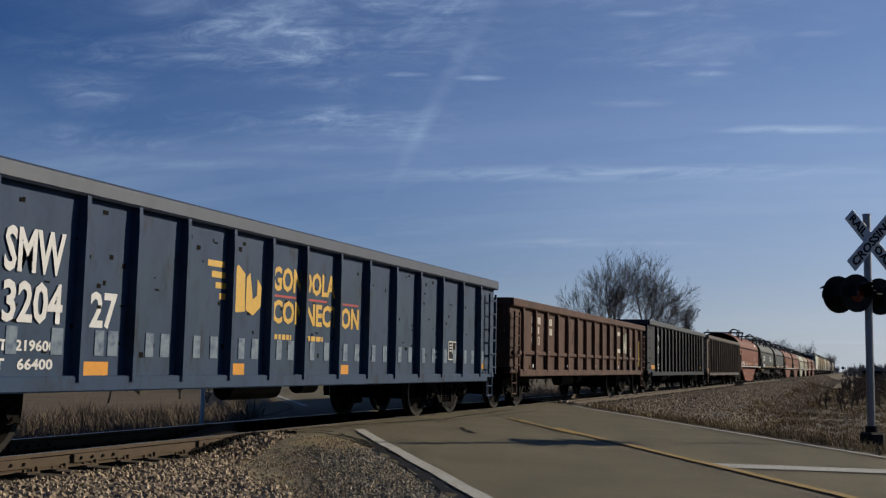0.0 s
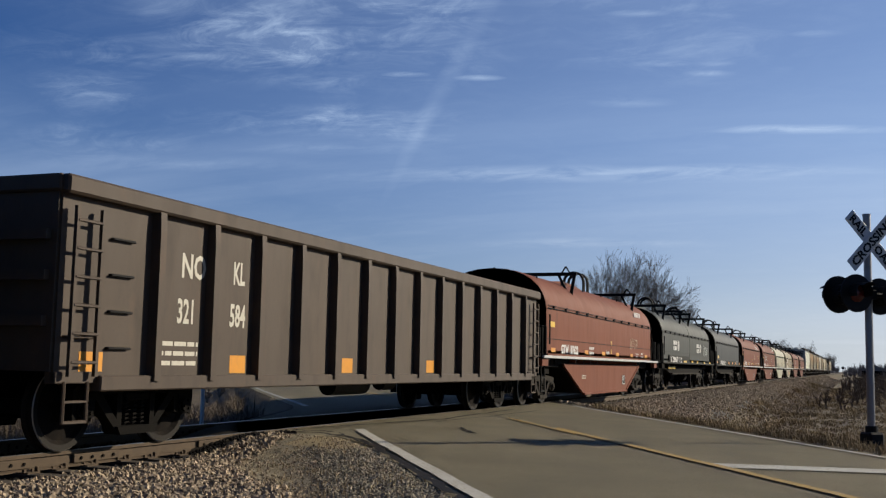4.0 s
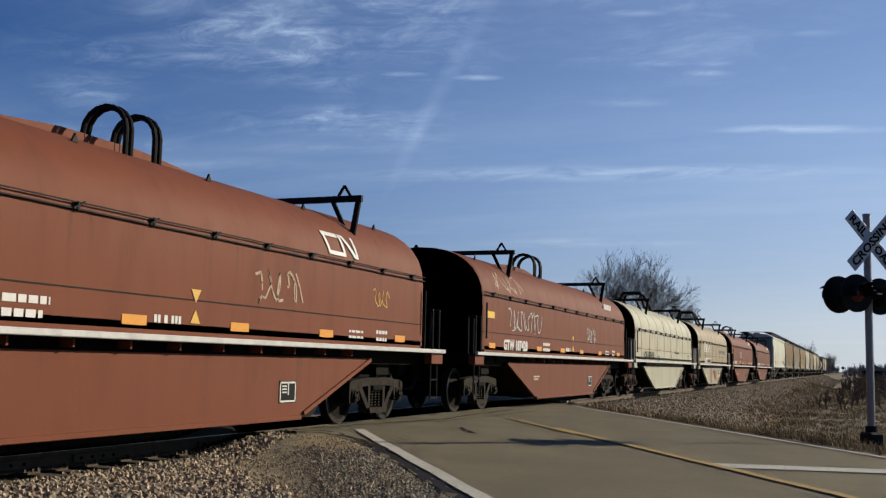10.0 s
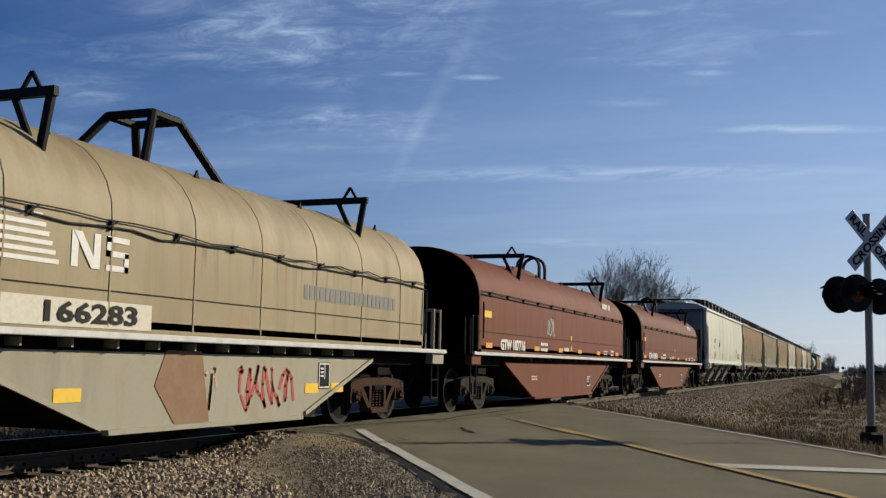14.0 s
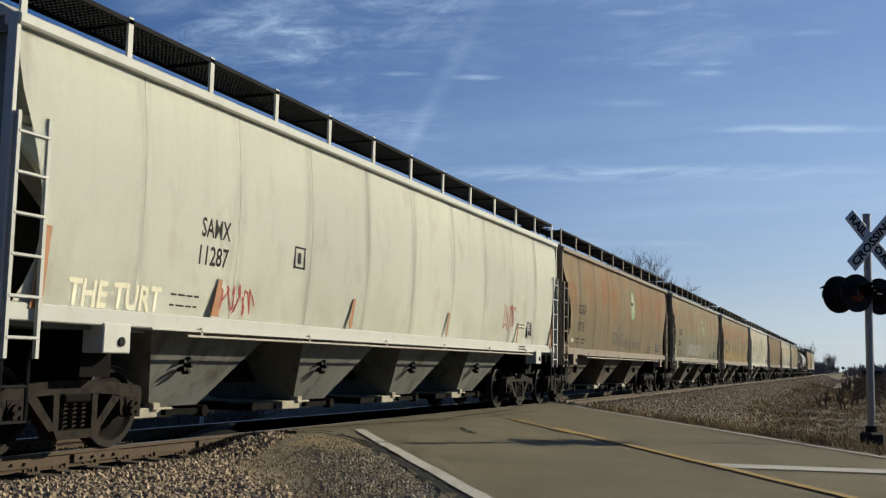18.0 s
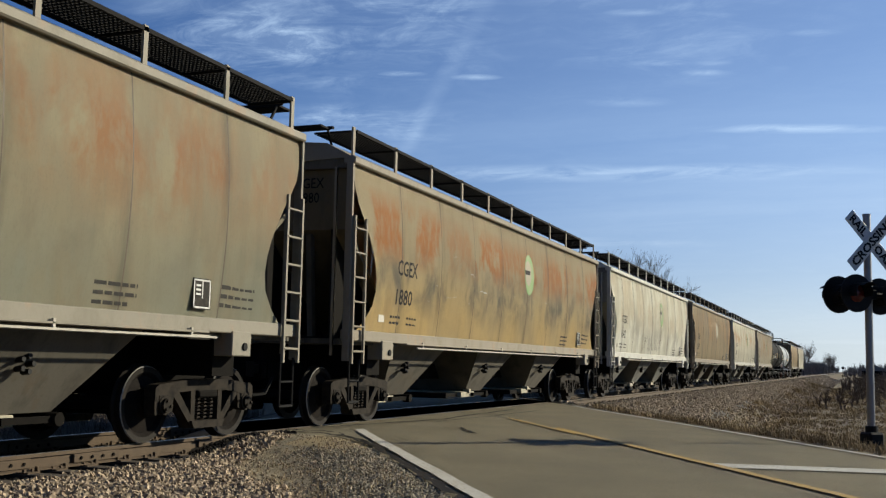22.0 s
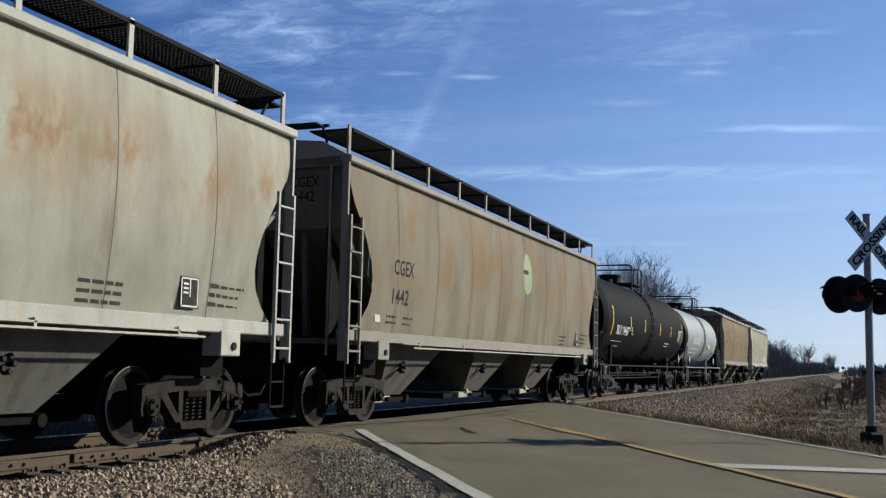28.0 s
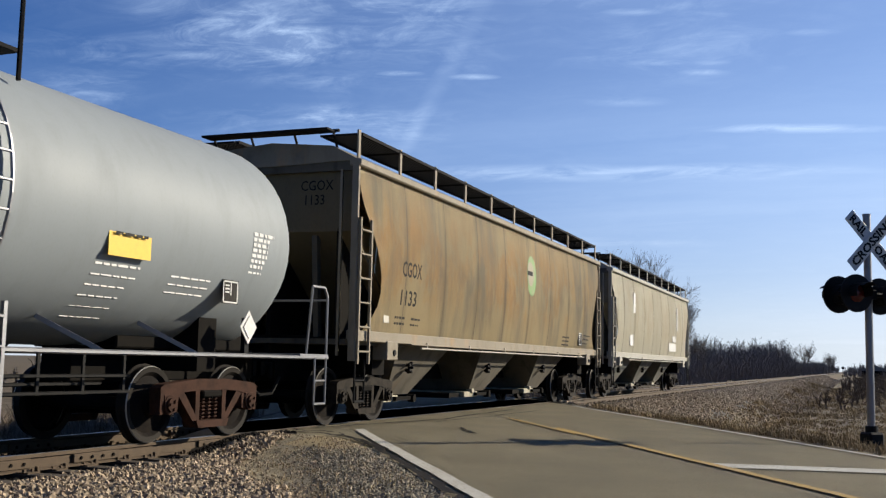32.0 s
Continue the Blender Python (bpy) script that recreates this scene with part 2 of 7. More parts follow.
def tapered_box(bm, x0, x1, y0, y1, z0, u0, u1, v0, v1, z1):
    """A box whose top (x0..y1 at z0) and bottom (u0..v1 at z1) differ."""
    return loft(bm, [[(x0, y0, z0), (x1, y0, z0), (x1, y1, z0), (x0, y1, z0)], [(u0, v0, z1), (u1, v0, z1), (u1, v1, z1), (u0, v1, z1)]])


def sheet(bm, cols, rows, fn, thick=0.0):
    """A grid of cols x rows over fn(u, w)."""
    grid = [[bm.verts.new(fn(u, w)) for u in cols] for w in rows]
    for a, b in zip(grid, grid[1:]):
        for i in range(len(cols) - 1):
            bm.faces.new((a[i], a[i + 1], b[i + 1], b[i]))
    if thick:
        bmesh.ops.solidify(bm, geom=list(bm.faces), thickness=thick)
    return bm


def lin(a, b, n):
    return [a + (b - a) * i / (n - 1) for i in range(n)]


def text_mesh(words, height, depth=0.003, squeeze=1.0, bold=0.0):
    """Lettering as a mesh in the xz plane that faces -y, starting at the origin."""
    cu = bpy.data.curves.new("lettering", "FONT")
    cu.body, cu.size, cu.extrude, cu.offset = words, height / 0.69, depth, bold
    cu.resolution_u = 2
    ob = new("lettering", cu)
    me = bpy.data.meshes.new_from_object(ob.evaluated_get(bpy.context.evaluated_depsgraph_get()))
    bpy.data.objects.remove(ob)
    bpy.data.curves.remove(cu)
    me.transform(Matrix.Diagonal((squeeze, 1, 1, 1)))
    me.transform(Matrix.Rotation(radians(90), 4, "X"))
    return me


def lettering(words, x, z, height, material, parent, y_of, proud=0.006, squeeze=0.85, name="lettering", bold=0.0, label="", width=None, ribs=()):
    me = text_mesh(words, height, 0.0, squeeze, bold)
    if width:
        k = width / max(v.co.x for v in me.vertices)
        for v in me.vertices:
            v.co.x *= k
    for v in me.vertices:
        if any(abs(v.co.x + x - r) < .075 for r in ribs):
            v.co.y -= .15
        v.co.x += x
        v.co.z += z
        v.co.y += y_of(v.co.z) - proud
    return mesh_part(name, me, material, parent, label or "stencilled lettering")


def bars(x, z, rows, w, h, gap, material, parent, y_of, name="small_print", seed=1, proud=0.006):
    """Print that cannot be read: rows of short bars."""
    rng = random.Random(seed)
    items = []
    big = h > 0.085
    for r in range(rows):
        zz = z - r * (h + gap)
        u = x
        while u < x + w - 0.01:
            k = h * rng.uniform(.5, .7) if big else min(rng.uniform(0.08, 0.26) * w + 0.02, x + w - u)
            y = y_of(zz) - proud
            items.append((u, u + k, y, y + 0.002, zz, zz + h))
            u += k + (h * (.22 if rng.random() < .85 else .8) if big else 0.03)
        if rng.random() < 0.3:
            w *= 0.85
    return boxes(name, items, material, parent)


def placard(x, z, w, h, material, parent, y_of, name, label="", proud=0.008):
    bm = bmesh.new()
    y = y_of(z + h / 2) - proud
    box(bm, x, x + w, y, y + 0.01, z, z + h)
    return part(name, bm, material, parent, label)


def frame_placard(x, z, w, h, parent, y_of, dark=None):
    """An inspection stencil: a light frame round a dark field with bars."""
    bm = bmesh.new()
    y = min(y_of(z), y_of(z + h / 2), y_of(z + h)) - 0.012
    t = w * 0.055
    for a, b, c, d in ((x, x + w, z, z + t), (x, x + w, z + h - t, z + h), (x, x + t, z, z + h), (x + w - t, x + w, z, z + h), (x + w * 0.5, x + w * 0.5 + t, z + h * .35, z + h)):
        box(bm, a, b, y, y + 0.006, c, d)
    for k in range(3):
        box(bm, x + w * 0.15, x + w * 0.42, y, y + 0.006, z + h * (0.45 + 0.15 * k), z + h * (0.52 + 0.15 * k))
    p = part("inspection_stencil", bm, M["white_letter"], parent, "white inspection stencil on black")
    b2 = bmesh.new()
    box(b2, x - .01, x + w + .01, y + 0.003, y + 0.012, z - .01, z + h + .01)
    part("stencil_field", b2, dark or M["lamp_black"], p)
    return p


def squiggle(x, z, w, h, material, parent, y_of, seed, strokes=7, r=0.018, name="graffiti"):
    """Sprayed lines in loose joined loops; they spell nothing."""
    rng = random.Random(seed)
    bm = bmesh.new()
    pts = []
    n = strokes * 7
    for k in range(n):
        u = k / (n - 1)
        a = k * .9 + rng.uniform(-.35, .35)
        pts.append((x + w * u + w / strokes * .38 * math.sin(a * 1.05), z + h * (.5 + .42 * math.sin(a * .93 + 1.3 * math.sin(k * .37 + seed)) + rng.uniform(-.07, .07))))
    cuts = {int(n * (i + rng.uniform(.3, .9)) / (strokes * .6)) for i in range(int(strokes * .6))}
    for k, ((ax, az), (bx, bz)) in enumerate(zip(pts, pts[1:])):
        d = math.hypot(bx - ax, bz - az)
        if d < 1e-3 or k in cuts:
            continue
        rr = r * rng.uniform(.7, 1.1)
        nx, nz = -(bz - az) / d * rr, (bx - ax) / d * rr
        ex, ez = (bx - ax) / d * rr * .5, (bz - az) / d * rr * .5
        q = [bm.verts.new((u, y_of(v) - 0.006, v)) for u, v in ((ax - nx - ex, az - nz - ez), (bx - nx + ex, bz - nz + ez), (bx + nx + ex, bz + nz + ez), (ax + nx - ex, az + nz - ez))]
        bm.faces.new(q)
    return part(name, bm, material, parent, "loose sprayed graffiti")
# ---------------------------------------------------------------- the ground, the road and the track
RD = Vector((0.832, 0.555))             # the road's way; it crosses the track at a slant
ROAD_L, ROAD_C, ROAD_R = -9.5, -13.0, -16.4   # edge line, centre line, edge line: offsets across the road


def road_xy(n, y):
    return (RD.x * y - n) / RD.y, y


def road_z(y):
    a = abs(y)
    return -0.012 - 0.15 * max(0.0, min(a - 1.6, 12.0)) / 7.2 - 0.25 * max(0.0, min(1.0, (a - 13.6) / 20)) + 0.02


def left_edge(y):
    """The pavement's ragged edge beside the gravel; it widens towards the rails."""
    k = max(0.0, 1 - (-y - 0.8) / 2.3) if y < 0 else max(0.0, 1 - (y - 0.8) / 3)
    return ROAD_L + 0.25 + 1.35 * min(1.1, k) ** 2


def right_edge(y):
    return ROAD_R - 0.22


def smooth(a, b, x):
    k = max(0.0, min(1.0, (x - a) / (b - a)))
    return k * k * (3 - 2 * k)


def ground_z(x, y):
    a = abs(y)
    bed = -0.235
    if y < 0:
        toe = 2.2 + 3.4 * smooth(14, 30, x)
        low = -0.225 - 0.945 * smooth(14, 34, x)
        z = bed + (low - bed) * smooth(1.75, toe, a)
        z -= 0.35 * smooth(8, 30, a)
    else:
        z = bed - 0.75 * smooth(1.75, 3.6, a) - 0.3 * smooth(5, 20, a)
    z += 0.05 * noise.noise((x * 0.35, y * 0.35, 0)) * smooth(3, 7, a)
    if x > 24 and y < -3:
        z += 0.22 * noise.noise((x * 0.11, y * 0.5, 4)) * smooth(3, 5, a)
    # the road's shoulders
    n = -RD.y * x + RD.x * y
    out = max(n - left_edge(y), right_edge(y) - n)
    rz = road_z(y) - 0.012
    if out <= -0.25:
        return rz - 0.16
    if out <= 0.0:
        return rz - 0.16 * smooth(0.0, 0.25, -out)
    return rz + (z - rz) * smooth(0.05, 1.35 if n > left_edge(y) else 2.2, out)


gm = Nodes("ground_cover", 0.95)
g_fine = gm.noise(55, 4)
g_mid = gm.noise(5, 5)
g_big = gm.noise(0.35, 4)
g_col = gm.mix(gm.ramp(g_big, 0.35, 0.65), (0.11, 0.078, 0.038), (0.17, 0.122, 0.062))
g_col = gm.mix(gm.ramp(g_mid, 0.4, 0.7, 0, 0.7), g_col, (0.10, 0.075, 0.05))
g_col = gm.mix(gm.ramp(g_fine, 0.45, 0.75, 0, 0.6), g_col, (0.20, 0.16, 0.10))
gm.bump(g_fine, 0.6, 0.03)
M["ground"] = gm.done(g_col)

# bed under the loose stones, its tone darkened for the shade in their gaps
gv = Nodes("gravel_bed", 0.95)
v_f = gv.noise(70, 4)
v_col = gv.mix(gv.ramp(v_f, 0.4, 0.65), (0.045, 0.036, 0.027), (0.15, 0.125, 0.095))
v_col = gv.mix(gv.ramp(gv.noise(1.1, 4), 0.4, 0.65, 0, 0.5), v_col, (0.11, 0.09, 0.065))
gv.bump(v_f, 0.8, 0.03)
M["gravel"] = gv.done(v_col)

dv = Nodes("packed_dirt", 0.95)
d_f = dv.noise(60, 5)
d_col = dv.mix(dv.ramp(dv.noise(1.3, 4), 0.4, 0.62), (0.38, 0.31, 0.185), (0.28, 0.235, 0.16))
d_col = dv.mix(dv.ramp(d_f, 0.48, 0.66, 0, 0.8), d_col, (0.075, 0.062, 0.045))
d_col = dv.mix(dv.ramp(dv.noise(4.5, 6, (1, 1, 1), (2, 8, 0), 0.65), 0.52, 0.66, 0, 0.75), d_col, (0.12, 0.10, 0.06))
d_col = dv.mix(dv.ramp(dv.noise(25, 3, (1, 1, 1), (5, 1, 0)), 0.58, 0.72, 0, 0.7), d_col, (0.36, 0.31, 0.23))
dv.bump(d_f, 0.7, 0.02)
M["dirt"] = dv.done(d_col)

mu = Nodes("dead_weed_litter", 0.95)
mu_f = mu.noise(45, 5)
mu_c = mu.mix(mu.ramp(mu_f, 0.42, 0.66), (0.12, 0.098, 0.064), (0.32, 0.265, 0.17))
mu.bump(mu_f, 0.8, 0.03)
M["mulch"] = mu.done(mu_c)
sa = Nodes("yellow_sand", 0.95)
sa_f = sa.noise(60, 4)
sa_c = sa.mix(sa.ramp(sa_f, 0.4, 0.7), (0.33, 0.25, 0.125), (0.25, 0.20, 0.115))
sa.bump(sa_f, 0.4, 0.01)
M["sand"] = sa.done(sa_c)

# oily stone, made blacker to carry the shade under the train
M["shaded_oily_stone"] = plain("shaded_oily_stone", (0.026, 0.022, 0.018), 0.9, 0, 0.5, 12, (0.012, 0.01, 0.009))
st = Nodes("ballast_stone", 0.85)
s_col = st.mix(st.ramp(st.noise(9, 3), 0.35, 0.65), (0.25, 0.185, 0.118), (0.47, 0.37, 0.25))
s_col = st.vary(s_col, 0.42, "island")
M["stone"] = st.done(s_col)
ch = Nodes("grey_chippings", 0.9)
M["chip"] = ch.done(ch.vary(ch.mix(ch.ramp(ch.noise(12, 3), 0.35, 0.65), (0.25, 0.215, 0.15), (0.48, 0.41, 0.285)), 0.35, "island"))

rm = Nodes("worn_asphalt", 0.85)
r_f = rm.noise(140, 3)
r_b = rm.noise(0.9, 5, (1, 1, 1))
r_col = rm.mix(rm.ramp(r_b, 0.35, 0.68), (0.315, 0.270, 0.175), (0.42, 0.362, 0.242))
r_col = rm.mix(rm.ramp(r_f, 0.45, 0.75, 0, 0.5), r_col, (0.50, 0.44, 0.32))
r_col = rm.mix(rm.ramp(rm.noise(60, 2, (1, 1, 1), (4, 2, 0)), 0.55, 0.7, 0, 0.4), r_col, (0.07, 0.065, 0.058))
rm.bump(r_f, 0.35, 0.006)
M["asphalt"] = rm.done(r_col, rm.ramp(r_b, 0.3, 0.7, 0.7, 0.9))
M["crossing_panel"] = plain("crossing_panel", (0.15, 0.14, 0.125), 0.85, 0, 0.35, 4)
M["tar"] = plain("tar", (0.022, 0.02, 0.018), 0.6, 0, 0.2)


def worn_line(name, colour, under):
    n = Nodes(name, 0.7)
    c = n.mix(n.ramp(n.noise(30, 4), 0.52, 0.66, 0, 0.75), colour, under)
    return n.done(n.mix(n.ramp(n.noise(2.2, 4), 0.45, 0.75, 0, 0.5), c, under))


M["line_white"] = worn_line("line_white", (0.56, 0.54, 0.47), (0.32, 0.28, 0.20))
M["line_yellow"] = worn_line("line_yellow", (0.46, 0.29, 0.06), (0.23, 0.19, 0.12))

# one sheet of ground to the horizon, finer near the crossing
gx = [-2500, -900, -300, -120, -60, -30] + lin(-20, 4, 25) + lin(4.25, 7.75, 15) + lin(8, 14, 76) + lin(14.25, 30, 64) + lin(30.5, 46, 32) + lin(48, 130, 42) + [140, 155, 175, 200, 240, 300, 400, 600, 1000, 1700, 3000, 4600]
gy = [-3500, -1500, -600, -250, -120, -70, -45] + lin(-32, -13, 20) + lin(-12.6, -6.2, 28) + lin(-6.1, -0.95, 66) + lin(-.8, 2.5, 23) + lin(2.8, 8, 18) + lin(9, 30, 22) + [36, 45, 60, 90, 150, 300, 700, 1500, 3500]
gbm = bmesh.new()
sheet(gbm, gx, gy, lambda x, y: (x, y, ground_z(x, y)))
ground = tagged(part("ground", gbm, M["ground"], smooth=True), "dry winter grass and earth beside the railway", "ground", kind="structure")
ground.data.materials.append(M["gravel"])
ground.data.materials.append(M["dirt"])
ground.data.materials.append(M["mulch"])
ground.data.materials.append(M["sand"])
ground.data.materials.append(M["shaded_oily_stone"])
for f in ground.data.polygons:
    c = f.center
    k = 4.6 + 0.7 * noise.noise((c.x * 0.6, c.y * 0.6, 2)) if c.x < 17 else 3.9 + 0.8 * noise.noise((c.x * 0.3, c.y * 0.6, 2))
    if (-k < c.y < 2.6 and c.x < 160) or abs(c.y) < 1.8 or (-9.5 < c.y < 0 and c.x < 17):
        inner = -RD.y * c.x + RD.x * c.y - left_edge(c.y)
        f.material_index = 2 if c.x < 17 and c.y < -1.1 and inner < 1.5 + .3 * noise.noise((c.x, c.y, 1)) - .6 * smooth(-2.3, -1.2, c.y) else 1

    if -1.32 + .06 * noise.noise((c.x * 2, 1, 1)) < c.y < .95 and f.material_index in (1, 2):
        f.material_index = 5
    if c.x < 6.5 and c.y < -2.5:
        f.material_index = 2 if c.y > -9.5 else 0
    nn = -RD.y * c.x + RD.x * c.y - left_edge(c.y)
    wob = .25 * noise.noise((c.x * 1.3, c.y * 1.3, 6))
    if 6.5 < c.x < 11.9 + wob and -.1 < nn < .75 + wob + .4 * smooth(11, 8.5, c.x) and c.y < -2.2:
        f.material_index = 3
    elif 11.7 < c.x < 13.4 and -.1 < nn < .45 + wob and c.y < -1.8 + wob:
        f.material_index = 4


def road_slab(name, ys, lo, hi, label):
    bm = bmesh.new()
    sheet(bm, lin(0, 1, 25), ys, lambda u, y: (*road_xy(lo(y) + (hi(y) - lo(y)) * u + (0.05 * noise.noise((y * 3, u * 9, 1)) if u in (0, 1) and abs(y) < 30 else 0), y), road_z(y) - 0.02 * abs(2 * u - 1) ** 2 + 0.006 * noise.noise((u * 8, y, 5))))
    top = list(bm.faces)
    bmesh.ops.solidify(bm, geom=top, thickness=-0.1)
    bmesh.ops.recalc_face_normals(bm, faces=bm.faces)
    return tagged(part(name, bm, M["asphalt"], smooth=False), label, "road", kind="structure")


near_ys = [-60, -45, -34, -28, -24, -20, -17] + lin(-15, -0.86, 48)
far_ys = lin(0.86, 14, 36) + [16, 19, 23, 28, 35, 45, 60, 90, 140]
road_slab("road", near_ys, right_edge, left_edge, "worn grey-brown asphalt road with faded lane lines")
road_slab("road", far_ys, right_edge, left_edge, "worn asphalt road beyond the railway track")
# panels between the rails
for i in range(6):
    n0, n1 = -16.7 + i * 1.5, -16.7 + (i + 1) * 1.5 - 0.02
    pb = bmesh.new()
    sheet(pb, lin(0, 1, 4), lin(-0.63, 0.63, 4), lambda u, y: (*road_xy(n0 + (n1 - n0) * u, y), -0.008))
    bmesh.ops.solidify(pb, geom=list(pb.faces), thickness=-0.14)
    bmesh.ops.recalc_face_normals(pb, faces=pb.faces)
    tagged(part("crossing_panel", pb, M["crossing_panel"]), "grey crossing panel laid between the rails", "crossing panel", "crossing panels", kind="structure")


def road_strip(name, ys, n, w, mat, label):
    bm = bmesh.new()
    sheet(bm, [-w / 2, 0, w / 2], ys, lambda u, y: (*road_xy(n + u + 0.015 * noise.noise((y * 1.7, u, n)), y), road_z(y) - 0.02 * abs(2 * (n + u - right_edge(y)) / (left_edge(y) - right_edge(y)) - 1) ** 2 + 0.016))
    return tagged(part(name, bm, mat), label, "road marking", kind="structure")


road_strip("edge_line", [-60, -40, -28, -20] + lin(-15, -1.75, 40), ROAD_L, 0.16, M["line_white"], "white edge line on the asphalt road")
road_strip("edge_line", [-60, -40, -28, -20] + lin(-15, -2.0, 40), ROAD_R, 0.14, M["line_white"], "worn white edge line on the asphalt road")
road_strip("centre_line", [-60, -40, -28, -20] + lin(-15, -4.0, 40), ROAD_C - 0.02, 0.15, M["line_yellow"], "faded yellow centre line on the asphalt road")
road_strip("centre_line", lin(-4.6, -2.5, 12), ROAD_C + 0.10, 0.09, M["line_yellow"], "faded yellow centre line on the asphalt road")
for yy in (lin(3, 14, 20) + [20, 35, 60],):
    road_strip("edge_line", yy, ROAD_L, 0.13, M["line_white"], "white edge line beyond the railway track")
    road_strip("centre_line", yy, ROAD_C, 0.2, M["line_yellow"], "yellow centre line beyond the railway track")
    road_strip("edge_line", yy, ROAD_R, 0.13, M["line_white"], "white edge line beyond the railway track")
sb = bmesh.new()
for a, b in ((0.0, 1.0),):
    p0, p1, wd = Vector((12.55, -7.35)), Vector((14.5, -11.9)), Vector((0.42, 0.28))
    k = [p0, p1, p1 + wd, p0 + wd]
    sheet(sb, lin(0, 1, 6), lin(0, 1, 20), lambda u, w: ((p0 + (p1 - p0) * w + wd * u).x, (p0 + (p1 - p0) * w + wd * u).y, road_z((p0 + (p1 - p0) * w + wd * u).y) + 0.012))
tagged(part("stop_line", sb, M["line_white"]), "white stop line across the right lane", "road marking", kind="structure")


def crack(pts, w, seed):
    """A tarred crack or shaded edge gap that follows a wandering line over the road."""
    rng = random.Random(seed)
    bm = bmesh.new()
    fine = []
    for a, b in zip(pts, pts[1:]):
        for k in range(6):
            u = k / 6
            fine.append((a[0] + (b[0] - a[0]) * u + rng.uniform(-.03, .03), a[1] + (b[1] - a[1]) * u + rng.uniform(-.03, .03)))
    rows = []
    for i, (x, y) in enumerate(fine):
        q = fine[min(i + 1, len(fine) - 1)] if i + 1 < len(fine) else fine[i - 1]
        d = Vector((q[0] - x, q[1] - y)).normalized()
        ww = w * rng.uniform(0.5, 1.3)
        nx, ny = -d.y * ww, d.x * ww
        rows.append([bm.verts.new((x + s * nx, y + s * ny, road_z(y) + 0.009)) for s in (-1, 1)])
    for a, b in zip(rows, rows[1:]):
        bm.faces.new((a[0], a[1], b[1], b[0]))
    bmesh.ops.recalc_face_normals(bm, faces=bm.faces)
    for f in bm.faces:
        if f.normal.z < 0:
            f.normal_flip()
    return tagged(part("tar_seam", bm, M["tar"]), "dark tar seam or shaded edge gap in the asphalt", "road seam", kind="structure")


crack([(14.2, -1.1), (15.5, -1.35), (18.0, -1.75), (21.0, -1.6), (23.5, -1.5)], 0.035, 3)
crack([(17.2, -1.9), (20.0, -2.05), (24.0, -2.1)], 0.02, 4)
crack([(13.75, -1.05), (13.55, -1.3), (13.75, -1.55), (13.6, -1.8)], 0.05, 5)
crack([(13.55, -1.85), (13.1, -2.25), (12.4, -2.95), (11.6, -3.6)], 0.022, 15)
crack([(16.2, -2.75), (15.6, -3.1), (15.0, -3.45)], 0.03, 6)
# black strips painted for the gap and shadow at the broken pavement edge
crack([road_xy(left_edge(y) - .06, y) for y in (-1.25, -1.6, -2.0, -2.5, -3.0, -3.6, -4.2, -4.8, -5.4, -6.0, -6.6)], 0.045, 25)
crack([road_xy(left_edge(y) - .02, y) for y in (-1.9, -2.2, -2.6, -3.1, -3.5, -4.0, -4.6, -5.0, -5.6)], 0.03, 26)
crack([(20.0, -2.35), (18.6, -3.1), (17.6, -3.8)], 0.018, 9)

# ---------------------------------------------------------------- rails, ties, ballast
M["rail_web"] = plain("rail_web", (0.10, 0.068, 0.04), 0.85, 0.0, 0.5, 6, (0.05, 0.034, 0.024))
M["rail_head"] = plain("rail_head", (0.36, 0.34, 0.32), 0.34, 0.95, 0.2, 20, (0.2, 0.16, 0.13))
M["tie"] = plain("tie", (0.075, 0.058, 0.044), 0.9, 0, 0.5, 8, (0.03, 0.025, 0.02))
RAIL = [(-.07, -.172), (.07, -.172), (.07, -.162), (.012, -.14), (.009, -.05), (.036, -.038), (.036, -.008), (.03, -.002), (-.03, -.002), (-.036, -.008), (-.036, -.038), (-.009, -.05), (-.012, -.14), (-.07, -.162)]
for side in (-1, 1):
    rail = empty("rail", "rusty steel rail with a bright worn head", "rail", "rails of the track")
    rail["kind"] = "structure"
    for x0, x1 in ((-40, 60), (60, 220), (220, 1400)):
        bm = bmesh.new()
        loft(bm, [[(x, side * 0.753 + u, w) for u, w in RAIL] for x in (x0, x1)])
        part("rail_length", bm, M["rail_web"], rail)
        bm = bmesh.new()
        box(bm, x0, x1, side * 0.753 - .028, side * 0.753 + .028, -.003, 0.0)
        part("running_surface", bm, M["rail_head"], rail, "bright worn running surface")

for side, jx in ((-1, 8.35), (-1, 9.75), (1, 10.4), (-1, 12.1), (1, 13.6), (-1, 31.0), (1, 33.0)):
    bm = bmesh.new()
    for sy in (-1, 1):
        box(bm, jx - .38, jx + .38, side * .753 + sy * .030 - .016, side * .753 + sy * .030 + .016, -.142, -.045, .006)
    bar = tagged(part("joint_bar", bm, M["rail_web"]), "rusty bolted joint bar on the rail", "joint bar", "rail joint bars", kind="structure")
    for k in range(4):
        b = bmesh.new()
        rod(b, (jx - .27 + .18 * k, side * .753 - .062, -.092), (jx - .27 + .18 * k, side * .753 - .044, -.092), .018, 6)
        part("bolt", b, M["truck_dark"], bar)
tie_bm = bmesh.new()
box(tie_bm, -.115, .115, -1.3, 1.3, -.36, -.176, .012)
tie_me = bpy.data.meshes.new("tie")
tie_bm.to_mesh(tie_me)
tie_bm.free()
tie_me.materials.append(M["tie"])
plate_bm = bmesh.new()
